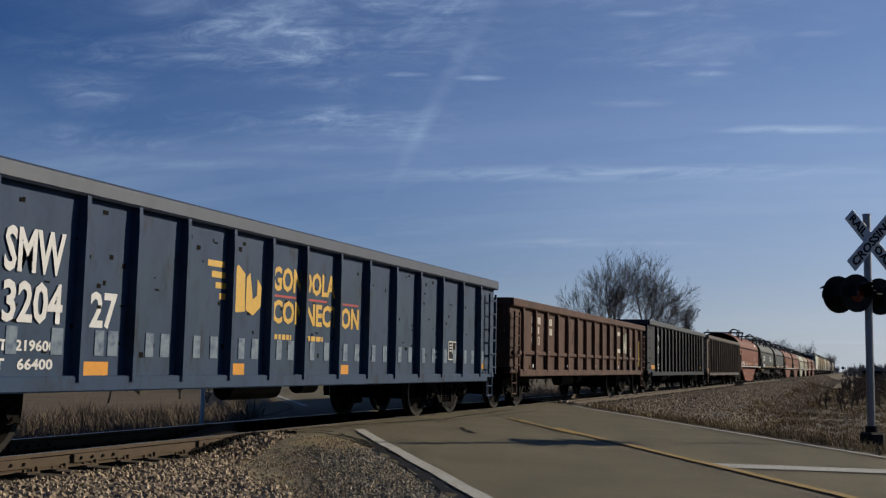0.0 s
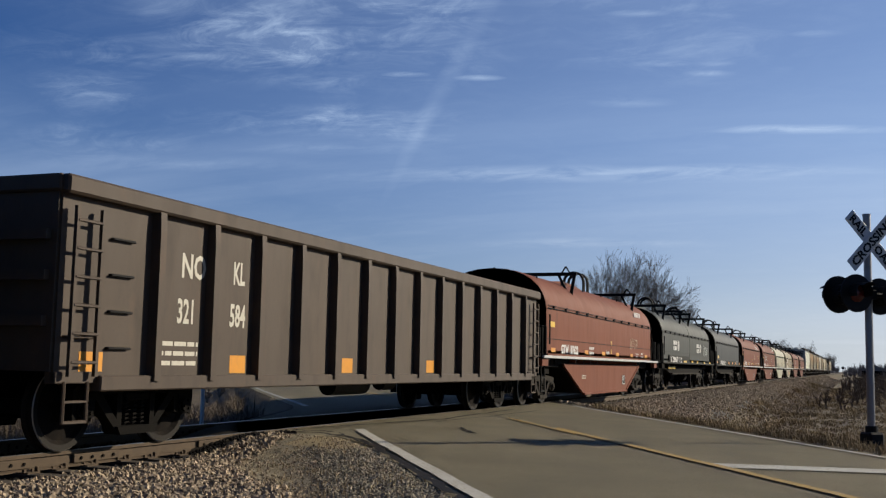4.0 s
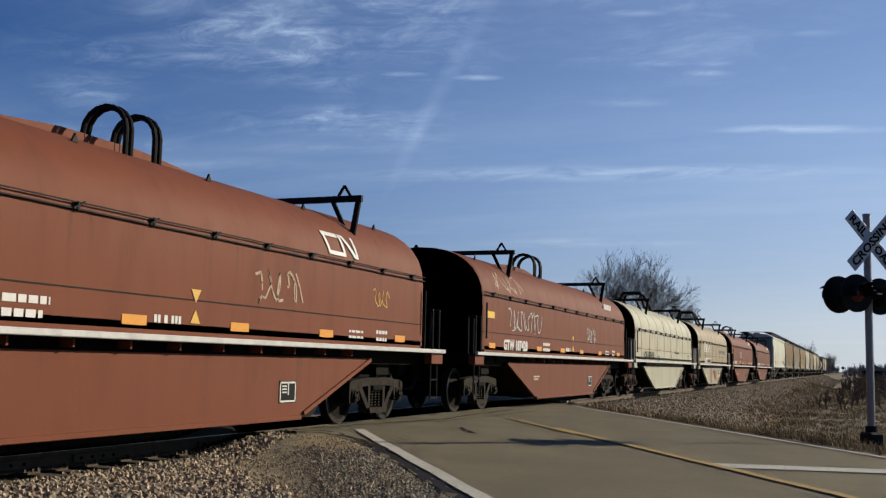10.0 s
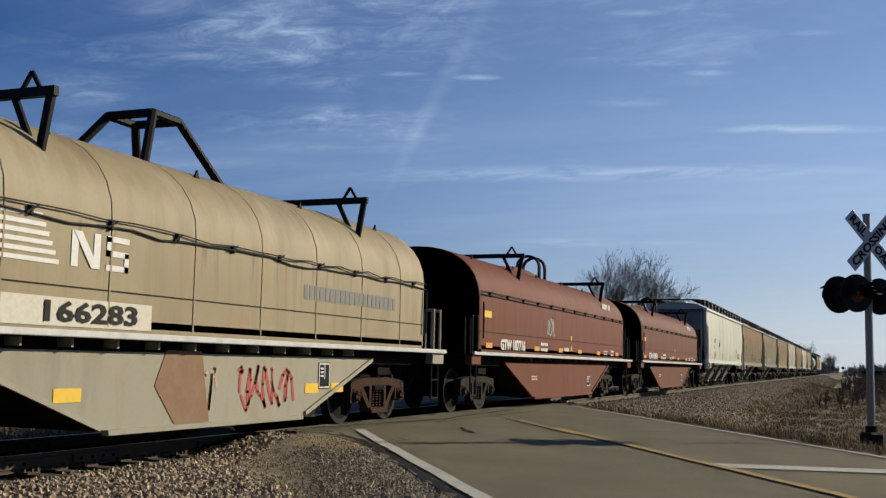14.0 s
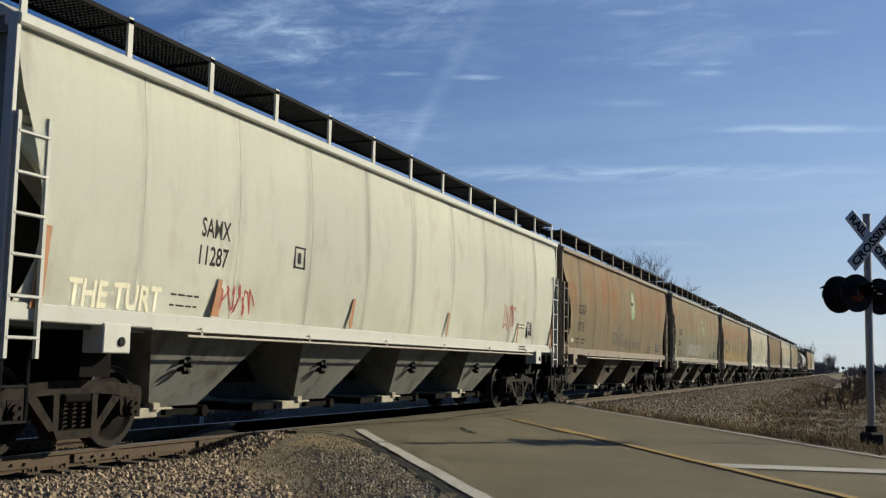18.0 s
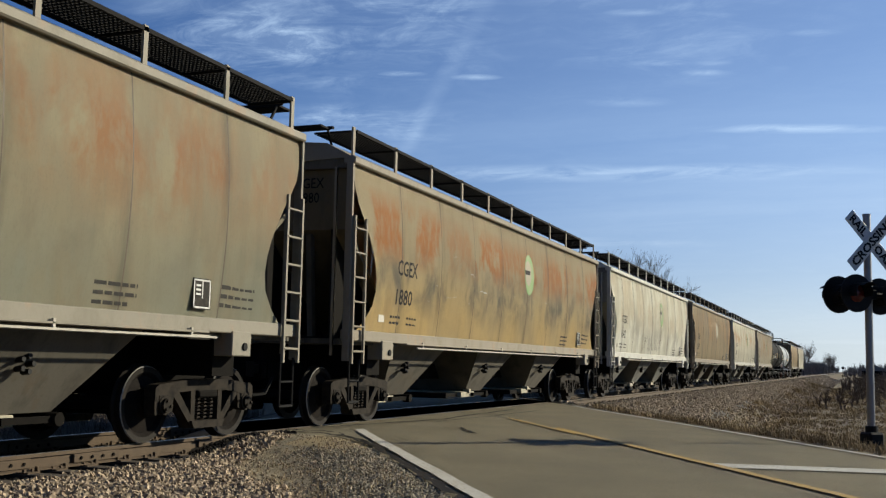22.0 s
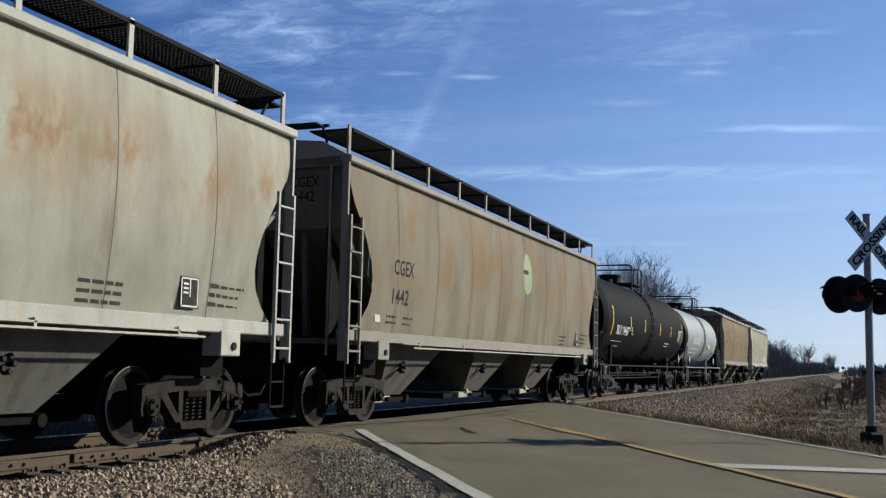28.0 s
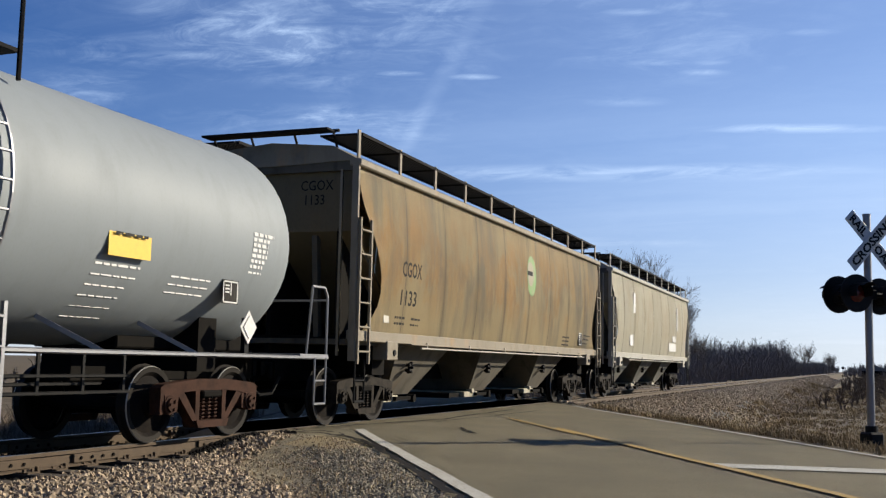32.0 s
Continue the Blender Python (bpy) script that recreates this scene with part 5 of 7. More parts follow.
for hx in (-4.71, 2.5):
    bars(hx, 2.02, 2, .95, .18, .06, M["white_letter"], c, f, seed=51, name="painted_lettering")
    for rr in (0,):
        bm = bmesh.new()
        for q in range(7):
            dz = -.195 + .065 * q
            w = math.sqrt(.23 ** 2 - dz * dz)
            box(bm, hx + 1.37 - w, hx + 1.37 + w, -1.512, -1.504, 2.0 + dz - .022, 2.0 + dz + .022)
        part("painted_emblem", bm, M["white_letter"], c, "white painted emblem")
for px in (-2.19, .3, 2.0, 4.6, 6.8):
    placard(px, 1.25, .85 if px < 0 else .5, .11, M["yellow_reflector"], c, lambda z: -1.565, "reflector", "yellow reflector strip", .012)
for px in (-5.2, -4.2):
    placard(px, .98, .8, .09, M["yellow_reflector"], c, lambda z: -1.36, "reflector", "yellow reflector strip", .012)
squiggle(5.0, 1.62, 1.7, .6, M["graffiti_pale"], c, f, 6, 9, .012)
squiggle(5.1, 1.66, 1.5, .5, M["graffiti_pale"], c, f, 16, 8, .008)
c, f = coil_car(116.65, 6.45, grey_dark, M["black_iron"], "black coil car with one rounded cover", belly=False, brackets=(-3.3, 4.0), hoop_at=-0.2, belly_mat=M["truck_dark"], strip="deck_dark")
bm = bmesh.new()
box(bm, -5.2, 5.2, -1.56, -1.51, 1.22, 1.52, .006)
part("number_board", bm, M["deck_dark"], c, "dark fascia plate with the car number")
lettering("CN 34295", -4.6, 1.26, .23, M["white_letter"], c, lambda z: -1.56, .006, width=1.55, bold=.012)
bars(-2.9, 1.42, 3, .9, .035, .035, M["white_letter"], c, lambda z: -1.56, seed=60)
for px, m in ((-6.4, "reflector"), (-.5, "reflector"), (1.6, "reflector"), (3.3, "reflector"), (5.9, "reflector")):
    placard(px, 1.33, .45, .12, M[m], c, lambda z: -1.562, "reflector", "orange reflector strip", .012)
placard(-5.4, 1.62, .5, .16, M["yellow_reflector"], c, f, "warning_plate", "yellow warning plate")
frame_placard(4.2, 1.25, .4, .25, c, lambda z: -1.562)
for words, wide, zz, hh in (("CN", .42, 3.02, .22), ("34200-34399", 1.15, 2.78, .12), ("CN 34295", .95, 1.66, .12)):
    e = lettering(words, -wide / 2, zz, hh, M["white_letter"], c, lambda z: 0.0, 0, .9, width=wide, bold=.006)
    e.matrix_basis = pose(-6.46, -.15, 0, 0, 0, -90)
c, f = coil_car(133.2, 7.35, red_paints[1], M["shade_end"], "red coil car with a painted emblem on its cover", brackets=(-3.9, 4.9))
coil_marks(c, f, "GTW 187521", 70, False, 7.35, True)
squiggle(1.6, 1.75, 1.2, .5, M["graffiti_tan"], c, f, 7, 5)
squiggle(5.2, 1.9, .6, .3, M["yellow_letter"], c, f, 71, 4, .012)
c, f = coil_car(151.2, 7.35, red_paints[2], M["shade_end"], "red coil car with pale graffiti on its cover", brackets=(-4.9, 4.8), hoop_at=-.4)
coil_marks(c, f, "GTW 187428", 80)
squiggle(-5.6, 1.75, 2.6, .55, M["graffiti_pale"], c, f, 8, 9)
squiggle(-6.4, 2.6, 2.0, .5, M["graffiti_tan"], c, f, 81, 6, .014)
squiggle(1.9, 1.65, 1.1, .5, M["graffiti_pale"], c, f, 82, 5)
c, f = coil_car(167.45, 6.95, cream, cream, "cream coil car streaked with rust under its cover rail", hoop="dark", hoop_at=0.3, brackets=(-3.6, 4.4), tone="truck_rust", rail_z=2.37, post_mat="pale_pipe")
lettering("CN 187150", -5.3, 1.36, .25, M["dark_letter"], c, f, .012, width=2.05, bold=.012)
bars(-2.6, 1.42, 3, .7, .04, .04, M["dark_letter"], c, f, seed=90)
frame_placard(4.1, .55, .38, .40, c, flat_belly)
bars(4.0, .5, 3, .5, .03, .05, M["dark_letter"], c, flat_belly, seed=91)
bars(1.9, 1.62, 1, 1.2, .06, .05, M["dark_letter"], c, f, seed=92)
bars(5.6, 1.55, 2, .7, .04, .05, M["dark_letter"], c, f, seed=93)
bm = bmesh.new()
prism(bm, [(.9, 1.42), (1.12, 1.42), (1.01, 1.60)], -1.512, -1.506)
part("lifting_mark", bm, M["graffiti_red"], c)
c, f = coil_car(183.4, 6.4, tan, M["brown_end"], "tan coil car with faded paint and a white emblem", hoop="dark", hoop_at=0.1, brackets=(-3.1, 4.1), tone="truck_rust", belly_mat=tan_belly, rail_z=2.37, post_mat="pale_pipe")
for k in range(6):
    placard(-4.3, 2.32 - .085 * k, 1.0 + .05 * k, .045, M["white_letter"], c, f, "painted_emblem", "white emblem of stacked strokes")
bm = bmesh.new()
prism(bm, [(-2.86, 2.26), (-2.74, 2.26), (-2.46, 1.90), (-2.58, 1.90)], -1.512, -1.506)
part("painted_emblem", bm, M["white_letter"], c, "white painted emblem stroke")
for a in ((1.42, .05, .10, .36), (1.75, .05, .10, .36), (1.95, .05, .36, .06), (1.95, .2, .36, .06), (1.95, .35, .36, .06), (1.95, .2, .07, .2), (2.24, .05, .07, .2)):
    placard(-4.3 + a[0], 1.85 + a[1], a[2], a[3], M["white_letter"], c, f, "painted_emblem", "white painted emblem stroke")
placard(-4.3, 1.30, 2.75, .28, M["cream_letter"], c, f, "number_panel", "pale painted number panel")
lettering("LRS", -4.2, 1.35, .19, M["dark_letter"], c, f, .018, .7, bold=.006)
lettering("166283", -3.3, 1.35, .19, M["dark_letter"], c, f, .018, width=1.5, bold=.008)
bars(1.9, 1.88, 1, 3.2, .2, .1, M["grey_letter"], c, f, seed=102, name="faded_lettering")
for px, w, m in ((-1.0, .9, "graffiti_tan"), (.4, 1.4, "graffiti_red")):
    squiggle(px, .35, w, .6, M[m], c, flat_belly, 103 + int(px), 7, .03)
for px in (-2.9, 2.2, 3.0):
    placard(px, .55, .4, .14, M["yellow_reflector"], c, flat_belly, "reflector", "yellow reflector strip")
frame_placard(2.6, .62, .34, .36, c, flat_belly)
bm = bmesh.new()
prism(bm, [(-.9, .26), (-.2, .26), (-.4, 1.1), (-1.1, 1.1), (-1.3, .7)], -1.408, -1.404)
part("primer_patch", bm, M["primer"], c, "brown primer patch")
c, f = coil_car(200.2, 7.35, red_paints[3], M["shade_end"], "red coil car with a rounded cover")
coil_marks(c, f, "GTW 187716", 110)
squiggle(-2.2, 1.75, .7, .5, M["graffiti_pale"], c, f, 111, 4)
c, f = coil_car(218.3, 7.35, red_paints[4], M["shade_end"], "brick-red coil car with a clean rounded cover")
coil_marks(c, f, "GTW 187810", 120)

# ---------------------------------------------------------------- covered hoppers
EAVE = 4.16
M["seam"] = plain("seam", (0.16, 0.125, 0.085), 0.7, 0, 0.4, 3, (0.08, 0.06, 0.045))


M["pale_seam"] = plain("pale_seam", (0.50, 0.49, 0.40), 0.7, 0, 0.9, 2.5, (0.92, 0.91, 0.78))
END_SHADE = {}        # body paint darkened for each car's ends, shade put into the colour


def hopper_y(z):
    """The bulging side of a covered hopper."""
    k = (z - 1.48) / (EAVE - 1.48)
    return -(1.47 + .13 * math.sin(math.pi * max(0.0, min(1.0, k * .86 + .06))))


CUT = ((4.16, 0.02), (3.75, .04), (3.5, .12), (3.2, .36), (2.9, .60), (2.6, .78), (2.3, .88), (2.0, .88), (1.75, .70), (1.6, .50), (1.48, .30))


def cut_at(z):
    for (a, u), (b, w) in zip(CUT, CUT[1:]):
        if b <= z <= a:
            return u + (w - u) * (a - z) / (a - b)
    return CUT[0][1] if z > CUT[0][0] else CUT[-1][1]


def hopper_car(middle, half, mat, dark, trim, label, cut=1.0, bays=3, panels=9, truck_x=6.95, tone="truck_steel", group="freight cars of the train", seam="seam"):
    car = empty("covered_hopper", label, "hopper car", group)
    zs = lin(1.46, EAVE - .03, 13)
    edges = lin(-half + .06, half - .06, panels + 1)
    for s in (-1, 1):
        for i, (a, b) in enumerate(zip(edges, edges[1:])):
            bm = bmesh.new()
            first, last = i == 0, i == panels - 1

            def at(u, z):
                x0 = a + (cut_at(z) * cut if first else 0) + .004
                x1 = b - (cut_at(z) * cut if last else 0) - .004
                k = u
                return (x0 + (x1 - x0) * k, s * (-hopper_y(z) + .004 * math.sin(math.pi * k)), z)

            sheet(bm, lin(0, 1, 7), zs, at)
            bmesh.ops.solidify(bm, geom=list(bm.faces), thickness=.012)
            bmesh.ops.recalc_face_normals(bm, faces=bm.faces)
            part("side_panel", bm, mat, car, smooth=True)
            if not last and s < 0:
                bm = bmesh.new()
                sheet(bm, [-.010, .010], zs, lambda u, z: (b + u, hopper_y(z) - .002, z))
                part("weld_seam", bm, M[seam], car)
        bm = bmesh.new()
        box(bm, -half, half, s * 1.40, s * 1.60, EAVE - .10, EAVE + .02, .02)
        part("eave_rail", bm, trim, car)
        bm = bmesh.new()
        box(bm, -half + .05, half - .05, s * 1.40, s * 1.56, 1.33, 1.50, .012)
        box(bm, -half + 2.2, half - 2.2, s * 1.40, s * 1.60, 1.315, 1.34, .004)
        part("side_sill", bm, trim, car)
        for e in (-1, 1):
            bm = bmesh.new()
            box(bm, e * truck_x - .22, e * truck_x + .22, s * 1.30, s * 1.58, 1.05, 1.36, .012)
            p = part("jacking_pad", bm, trim, car)
            bm = bmesh.new()
            rod(bm, (e * truck_x + .06, s * 1.60, 1.17), (e * truck_x + .06, s * 1.55, 1.17), .05, 10)
            part("hole", bm, M["black_iron"], p)
    # roof and hatches
    bm = bmesh.new()
    loft(bm, [[(x, -1.55, EAVE), (x, -1.1, EAVE + .24), (x, 0, EAVE + .34), (x, 1.1, EAVE + .24), (x, 1.55, EAVE), (x, 0, EAVE - .05)] for x in (-half, half)])
    part("roof", bm, trim, car)
    bm = bmesh.new()
    box(bm, -half + 1.4, half - 1.4, -.32, .32, EAVE + .28, EAVE + .46, .03)
    part("hatch", bm, trim, car, "long trough hatch")
    # roof walk on stanchions
    for s in (-1, 1):
        y0, y1, zz = s * .80, s * 1.48, EAVE + .48
        ya, yb = min(y0, y1), max(y0, y1)
        items = [(-half + .25, half - .25, y - .007, y + .007, zz - .03, zz) for y in lin(ya, yb, 13)]
        items += [(x - .02, x + .02, ya, yb, zz - .06, zz - .03) for x in lin(-half + .15, half - .25, round(2 * half / 1.6) + 1)]
        items += [(x - .010, x + .010, ya, yb, zz - .022, zz - .006) for x in lin(-half + .25, half - .25, int((2 * half - .5) / .075))]
        items += [(-half + .25, half - .25, y - .02, y + .02, zz - .05, zz) for y in (ya, yb)]
        walkway = boxes("roof_walk", items, M["grating"], car, "dark grating roof walk")
        n = round(2 * half / 1.6)
        for k in range(n + 1):
            x = -half + .15 + k * (2 * half - .4) / n
            bm = bmesh.new()
            box(bm, x - .04, x + .04, s * 1.47, s * 1.50, EAVE, EAVE + .50)
            part("stanchion", bm, trim, walkway)
    for e in (-1, 1):
        bm = bmesh.new()
        box(bm, e * half - .02, e * (half - .02) + .02, -1.2, 1.2, EAVE + .46, EAVE + .50)
        for y in (-1.1, -.4, .4, 1.1):
            beam(bm, (e * half, y, EAVE + .47), (e * (half - .25), y, EAVE + .1), .03, .03)
        box(bm, e * half, e * (half + .3), -1.15, 1.15, EAVE + .44, EAVE + .47)
        part("end_platform", bm, M["grating"], car)
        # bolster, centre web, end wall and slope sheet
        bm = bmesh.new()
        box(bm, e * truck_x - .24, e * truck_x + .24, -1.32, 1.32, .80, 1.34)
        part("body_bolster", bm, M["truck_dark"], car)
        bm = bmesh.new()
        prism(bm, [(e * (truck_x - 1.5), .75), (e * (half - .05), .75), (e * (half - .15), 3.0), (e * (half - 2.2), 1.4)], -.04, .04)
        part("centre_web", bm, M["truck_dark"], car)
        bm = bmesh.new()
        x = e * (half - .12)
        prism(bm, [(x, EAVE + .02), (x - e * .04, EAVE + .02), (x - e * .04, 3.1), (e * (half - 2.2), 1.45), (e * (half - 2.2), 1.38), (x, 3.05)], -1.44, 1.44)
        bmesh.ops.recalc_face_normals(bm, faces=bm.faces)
        part("end_wall", bm, END_SHADE.get(mat.name, dark), car)
        # added dark plates fill the open car end in place of its shade
        for s in (-1, 1):
            bm = bmesh.new()
            prism(bm, [(x, 3.1), (x, 1.36), (e * (half - 2.2), 1.36), (e * (half - 2.1), 1.5)], s * 1.20, s * 1.16)
            part("shear_plate", bm, M["truck_dark"], car)
        bm = bmesh.new()
        box(bm, x - .03, x + .09 * e, -1.5, 1.5, EAVE - .16, EAVE + .01)
        for y in (-.75, .75):
            beam(bm, (e * (half - .2), y, 3.0), (e * (half - .35), y, 1.4), .09, .12)
        box(bm, e * half, e * (half - 2.3), -1.42, 1.42, 1.28, 1.36)
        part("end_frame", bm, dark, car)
        for s in (-1, 1):
            bm = bmesh.new()
            box(bm, e * half - .0, e * (half - .06), s * 1.46, s * 1.57, 1.02, EAVE - .08, .006)
            part("corner_post", bm, trim, car)
        ladder(car, e * (half - .06), e * (half - .46), -1.60, .98, 3.25, 6, trim, label="steel side ladder")
        stirrup(car, e * (half - .26), M["black_iron"] if cut else trim, -1.55, .34, .40, 1.05)
        ladder(car, e * (half + .03), e * (half + .03) + .001, -1.3, 1.1, 4.0, 1, trim, "end_ladder")
    # discharge bays
    pitch = 4.45 if bays == 3 else 3.55
    for i in range(bays):
        x = pitch * (i - (bays - 1) / 2) - .35
        bm = bmesh.new()
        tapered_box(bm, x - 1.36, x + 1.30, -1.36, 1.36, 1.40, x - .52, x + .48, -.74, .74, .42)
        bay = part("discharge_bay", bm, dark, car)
        bm = bmesh.new()
        box(bm, x - .95, x - .10, -.80, .80, .29, .41, .012)
        box(bm, x - .56, x - .42, -.84, -.70, .38, .47, .01)
        part("outlet_gate", bm, M["gate_grey"], bay)
        bm = bmesh.new()
        beam(bm, (x - .35, -.84, .35), (x + .42, -.84, .35), .07, .07)
        rod(bm, (x + .42, -.92, .35), (x + .42, -.78, .35), .075, 10)
        part("gate_crank", bm, M["truck_dark"], bay)
        bm = bmesh.new()
        box(bm, x - 1.55, x - .95, -.70, .70, .29, .38, .01)
        rod(bm, (x - 1.6, -.72, .34), (x - 1.6, .72, .34), .06, 10)
        part("gate_slide", bm, M["truck_dark"], bay)
        bm = bmesh.new()
        for k in range(5):
            a = 1.2566 * k
            rod(bm, (x - .35 + .08 * math.cos(a), -1.17, .93 + .08 * math.sin(a)), (x - .35 + .08 * math.cos(a), -1.07, .92 + .08 * math.sin(a)), .03, 6)
        part("vibrator_bracket", bm, M["black_iron"], bay)
    bm = bmesh.new()
    box(bm, -half, half, -.2, .2, .68, 1.0)
    box(bm, -half + .4, half - .4, -1.35, 1.35, 1.36, 1.42)
    part("centre_sill", bm, M["truck_dark"], car)
    bm = bmesh.new()
    pipe(bm, [(-truck_x + 1.2, -1.60, 1.265), (truck_x - .6, -1.60, 1.265)], .016)
    rod(bm, (truck_x - 1.1, -1.56, 1.265), (truck_x - .7, -1.56, 1.265), .03, 8)
    for k in range(6):
        x = -truck_x + 1.5 + k * (2 * truck_x - 2.6) / 5
        box(bm, x - .018, x + .018, -1.60, -1.575, 1.265, 1.37)
    part("brake_pipe", bm, M["pale_pipe"], car, "pale brake pipe on hangers")
    wheels = []
    for s in (-1, 1):
        wheels += truck(car, s * truck_x, tone)
        coupler(car, s * (half + .1), s)
    register(car, middle, wheels)
    return car, hopper_y


def hopper_marks(car, mark, number, seed, half=8.38, dark="dark_letter", logo="green"):
    L = -half
    f = hopper_y
    lettering(mark, L + 1.74, 2.48, .25, M[dark], car, f, .006, bold=.006, width=.86)
    lettering(number, L + 1.68, 1.99, .25, M[dark], car, f, .006, bold=.006, width=.76)
    bars(L + 1.6, 1.75, 2, .42, .04, .06, M[dark], car, f, seed=seed, proud=.007)
    bars(L + 2.3, 1.75, 2, .42, .04, .06, M[dark], car, f, seed=seed + 1, proud=.007)
    bars(L + 12.6, 1.75, 3, .7, .04, .06, M[dark], car, f, seed=seed + 2, proud=.007)
    frame_placard(half - 2.5, 1.60, .34, .34, car, f, M["dark_letter"])
    bars(half - 1.9, 1.86, 3, .75, .05, .06, M[dark], car, f, seed=seed + 3, proud=.007)
    placard(L + 1.15, 1.66, .22, .16, M["cream_letter"], car, f, "paper_label")
    if logo:
        cx, cz = 1.05, 3.12

        def disc(u, w, r, h, out):
            bm = bmesh.new()
            sheet(bm, (-1.0, -.5, 0.0, .5, 1.0), [math.sin(a) for a in lin(-1.5, 1.5, 15)], lambda k, q: (u + k * r * math.sqrt(1 - q * q), f(w + h * q) - out, w + h * q))
            return bm

        part("painted_emblem", disc(cx, cz, .38, .48, .010), M["logo_green" if logo == "green" else "logo_pale"], car, "worn round green emblem" if logo == "green" else "faded pale emblem")
        if logo == "green":
            part("emblem_field", disc(cx - .10, cz + .04, .25, .29, .014), M["logo_pale"], car)
            placard(cx - .33, cz + .0, .38, .10, M["dark_letter"], car, f, "emblem_bar", "", .018)
    e = lettering(mark + "\n " + number, .35, EAVE - .45, .16, M["black_iron"], car, lambda z: 0, 0, .85)
    e.matrix_basis = pose(-half + .09, -.15, 0, 0, 0, -90)


def trio(name, base, dirt, patch, seed, amount=.8, band=(1.95, 3.8, .35), shade=None, low=None, smudge=None, scrapes=0.0, panels=(1.8489, -8.34), grime=.34):
    body = weathered(name, base, dirt, (0.33, 0.17, 0.07), grime, 0.16, 0.12, seed, 0.62, 0, patch, band, amount, relief=.08, gloss=.2, shade=shade, low=low, panels=panels, smudge=smudge, scrapes=scrapes)
    # undersides take a far darker body paint, with shade beneath the car in it
    under = weathered(name + "_shaded_underside", tuple(.05 + .15 * v for v in base), (0.03, 0.024, 0.017), (0.11, 0.07, 0.035), 0.75, 0.5, 0.25, seed + .5, 0.8)
    trim_ = weathered(name + "_trim", tuple(min(.8, .58 * (.6 * v + .4 * sum(base) / 3) + .01) for v in base), tuple(.6 * v for v in dirt), patch, 0.6, 0.3, 0.6, seed + .7, 0.65)
    END_SHADE[name] = weathered(name + "_end", tuple(.30 * v for v in base), (0.06, 0.05, 0.038), (0.08, 0.05, 0.03), 0.5, 0.3, 0.3, seed + .9, 0.75)
    return body, under, trim_


M["gate_grey"] = plain("gate_grey", (0.42, 0.38, 0.28), 0.7, 0, 0.5, 6)
TAN_DIRT = (0.20, 0.165, 0.11)
SOOT = (0.17, 0.15, 0.115)
paints = {
    "white": trio("hopper_white", (1.06, 1.07, 0.93), (0.80, 0.80, 0.66), None, 31.0, 0, smudge=((0.86, 0.85, 0.70), (1.3, 2.1, .4), .6), panels=(1.887, -9.49), grime=.3),
    "tan": trio("hopper_tan", (0.50, 0.365, 0.20), TAN_DIRT, (0.50, 0.205, 0.07), 32.0, 1.0, (2.7, 3.85, .5), shade=(0.40, 0.31, 0.18), low=(0.39, 0.33, 0.21), smudge=(SOOT, (1.9, 2.6, .4), .35)),
    "mixed": trio("hopper_mixed", (0.50, 0.42, 0.26), (0.24, 0.22, 0.15), (0.45, 0.20, 0.075), 33.0, .9, (2.75, 3.9, .45), shade=(0.40, 0.34, 0.22), low=(0.37, 0.37, 0.28), smudge=(SOOT, (1.9, 2.6, .4), .35)),
    "orange": trio("hopper_orange", (0.50, 0.40, 0.235), (0.26, 0.205, 0.12), (0.50, 0.19, 0.045), 34.0, 1.0, (2.75, 3.65, .2), low=(0.70, 0.50, 0.21), smudge=(SOOT, (2.0, 2.8, .35), .95), scrapes=.8),
    "pale": trio("hopper_pale", (0.98, 0.95, 0.79), (0.34, 0.32, 0.24), (0.66, 0.52, 0.31), 35.0, .6, (2.4, 4.2, .3), low=(0.98, 0.97, 0.86), shade=(0.70, 0.66, 0.51), smudge=((0.33, 0.31, 0.25), (1.7, 2.7, .5), .6)),
    "dun": trio("hopper_dun", (0.43, 0.32, 0.175), (0.22, 0.175, 0.11), (0.50, 0.27, 0.09), 36.0, .9, (2.3, 3.8, .4), shade=(0.30, 0.235, 0.145), low=(0.46, 0.36, 0.21), smudge=(SOOT, (1.9, 3.2, .5), .4)),
    "cream": trio("hopper_cream", (0.84, 0.81, 0.65), (0.40, 0.37, 0.28), (0.60, 0.33, 0.12), 37.5, .9, (2.75, 3.55, .3), shade=(0.56, 0.50, 0.37), low=(0.66, 0.64, 0.52), smudge=((0.36, 0.33, 0.26), (1.6, 2.4, .4), .4)),
    "grey": trio("hopper_grey", (0.49, 0.42, 0.295), (0.30, 0.255, 0.18), (0.50, 0.27, 0.105), 38.0, .85, (2.4, 3.8, .5), shade=(0.33, 0.28, 0.20), low=(0.52, 0.46, 0.33)),
    "buff": trio("hopper_buff", (0.52, 0.40, 0.215), (0.24, 0.195, 0.12), (0.52, 0.28, 0.09), 39.0, .85, (2.1, 3.7, .4), shade=(0.24, 0.21, 0.15), smudge=(SOOT, (2.2, 3.2, .5), .45)),
    "last": trio("hopper_last", (0.70, 0.66, 0.52), (0.46, 0.42, 0.31), (0.54, 0.42, 0.24), 40.0, .4),
}
c, f = hopper_car(238.3, 9.55, *paints["white"], "long pale cream covered hopper with smooth sides", cut=0.45, bays=4, panels=10, truck_x=7.9, seam="pale_seam")
lettering("SAMX", -6.5, 2.45, .22, M["dark_letter"], c, f, .006, bold=.005, width=.62)
lettering("11287", -6.55, 2.12, .22, M["dark_letter"], c, f, .006, bold=.005, width=.66)
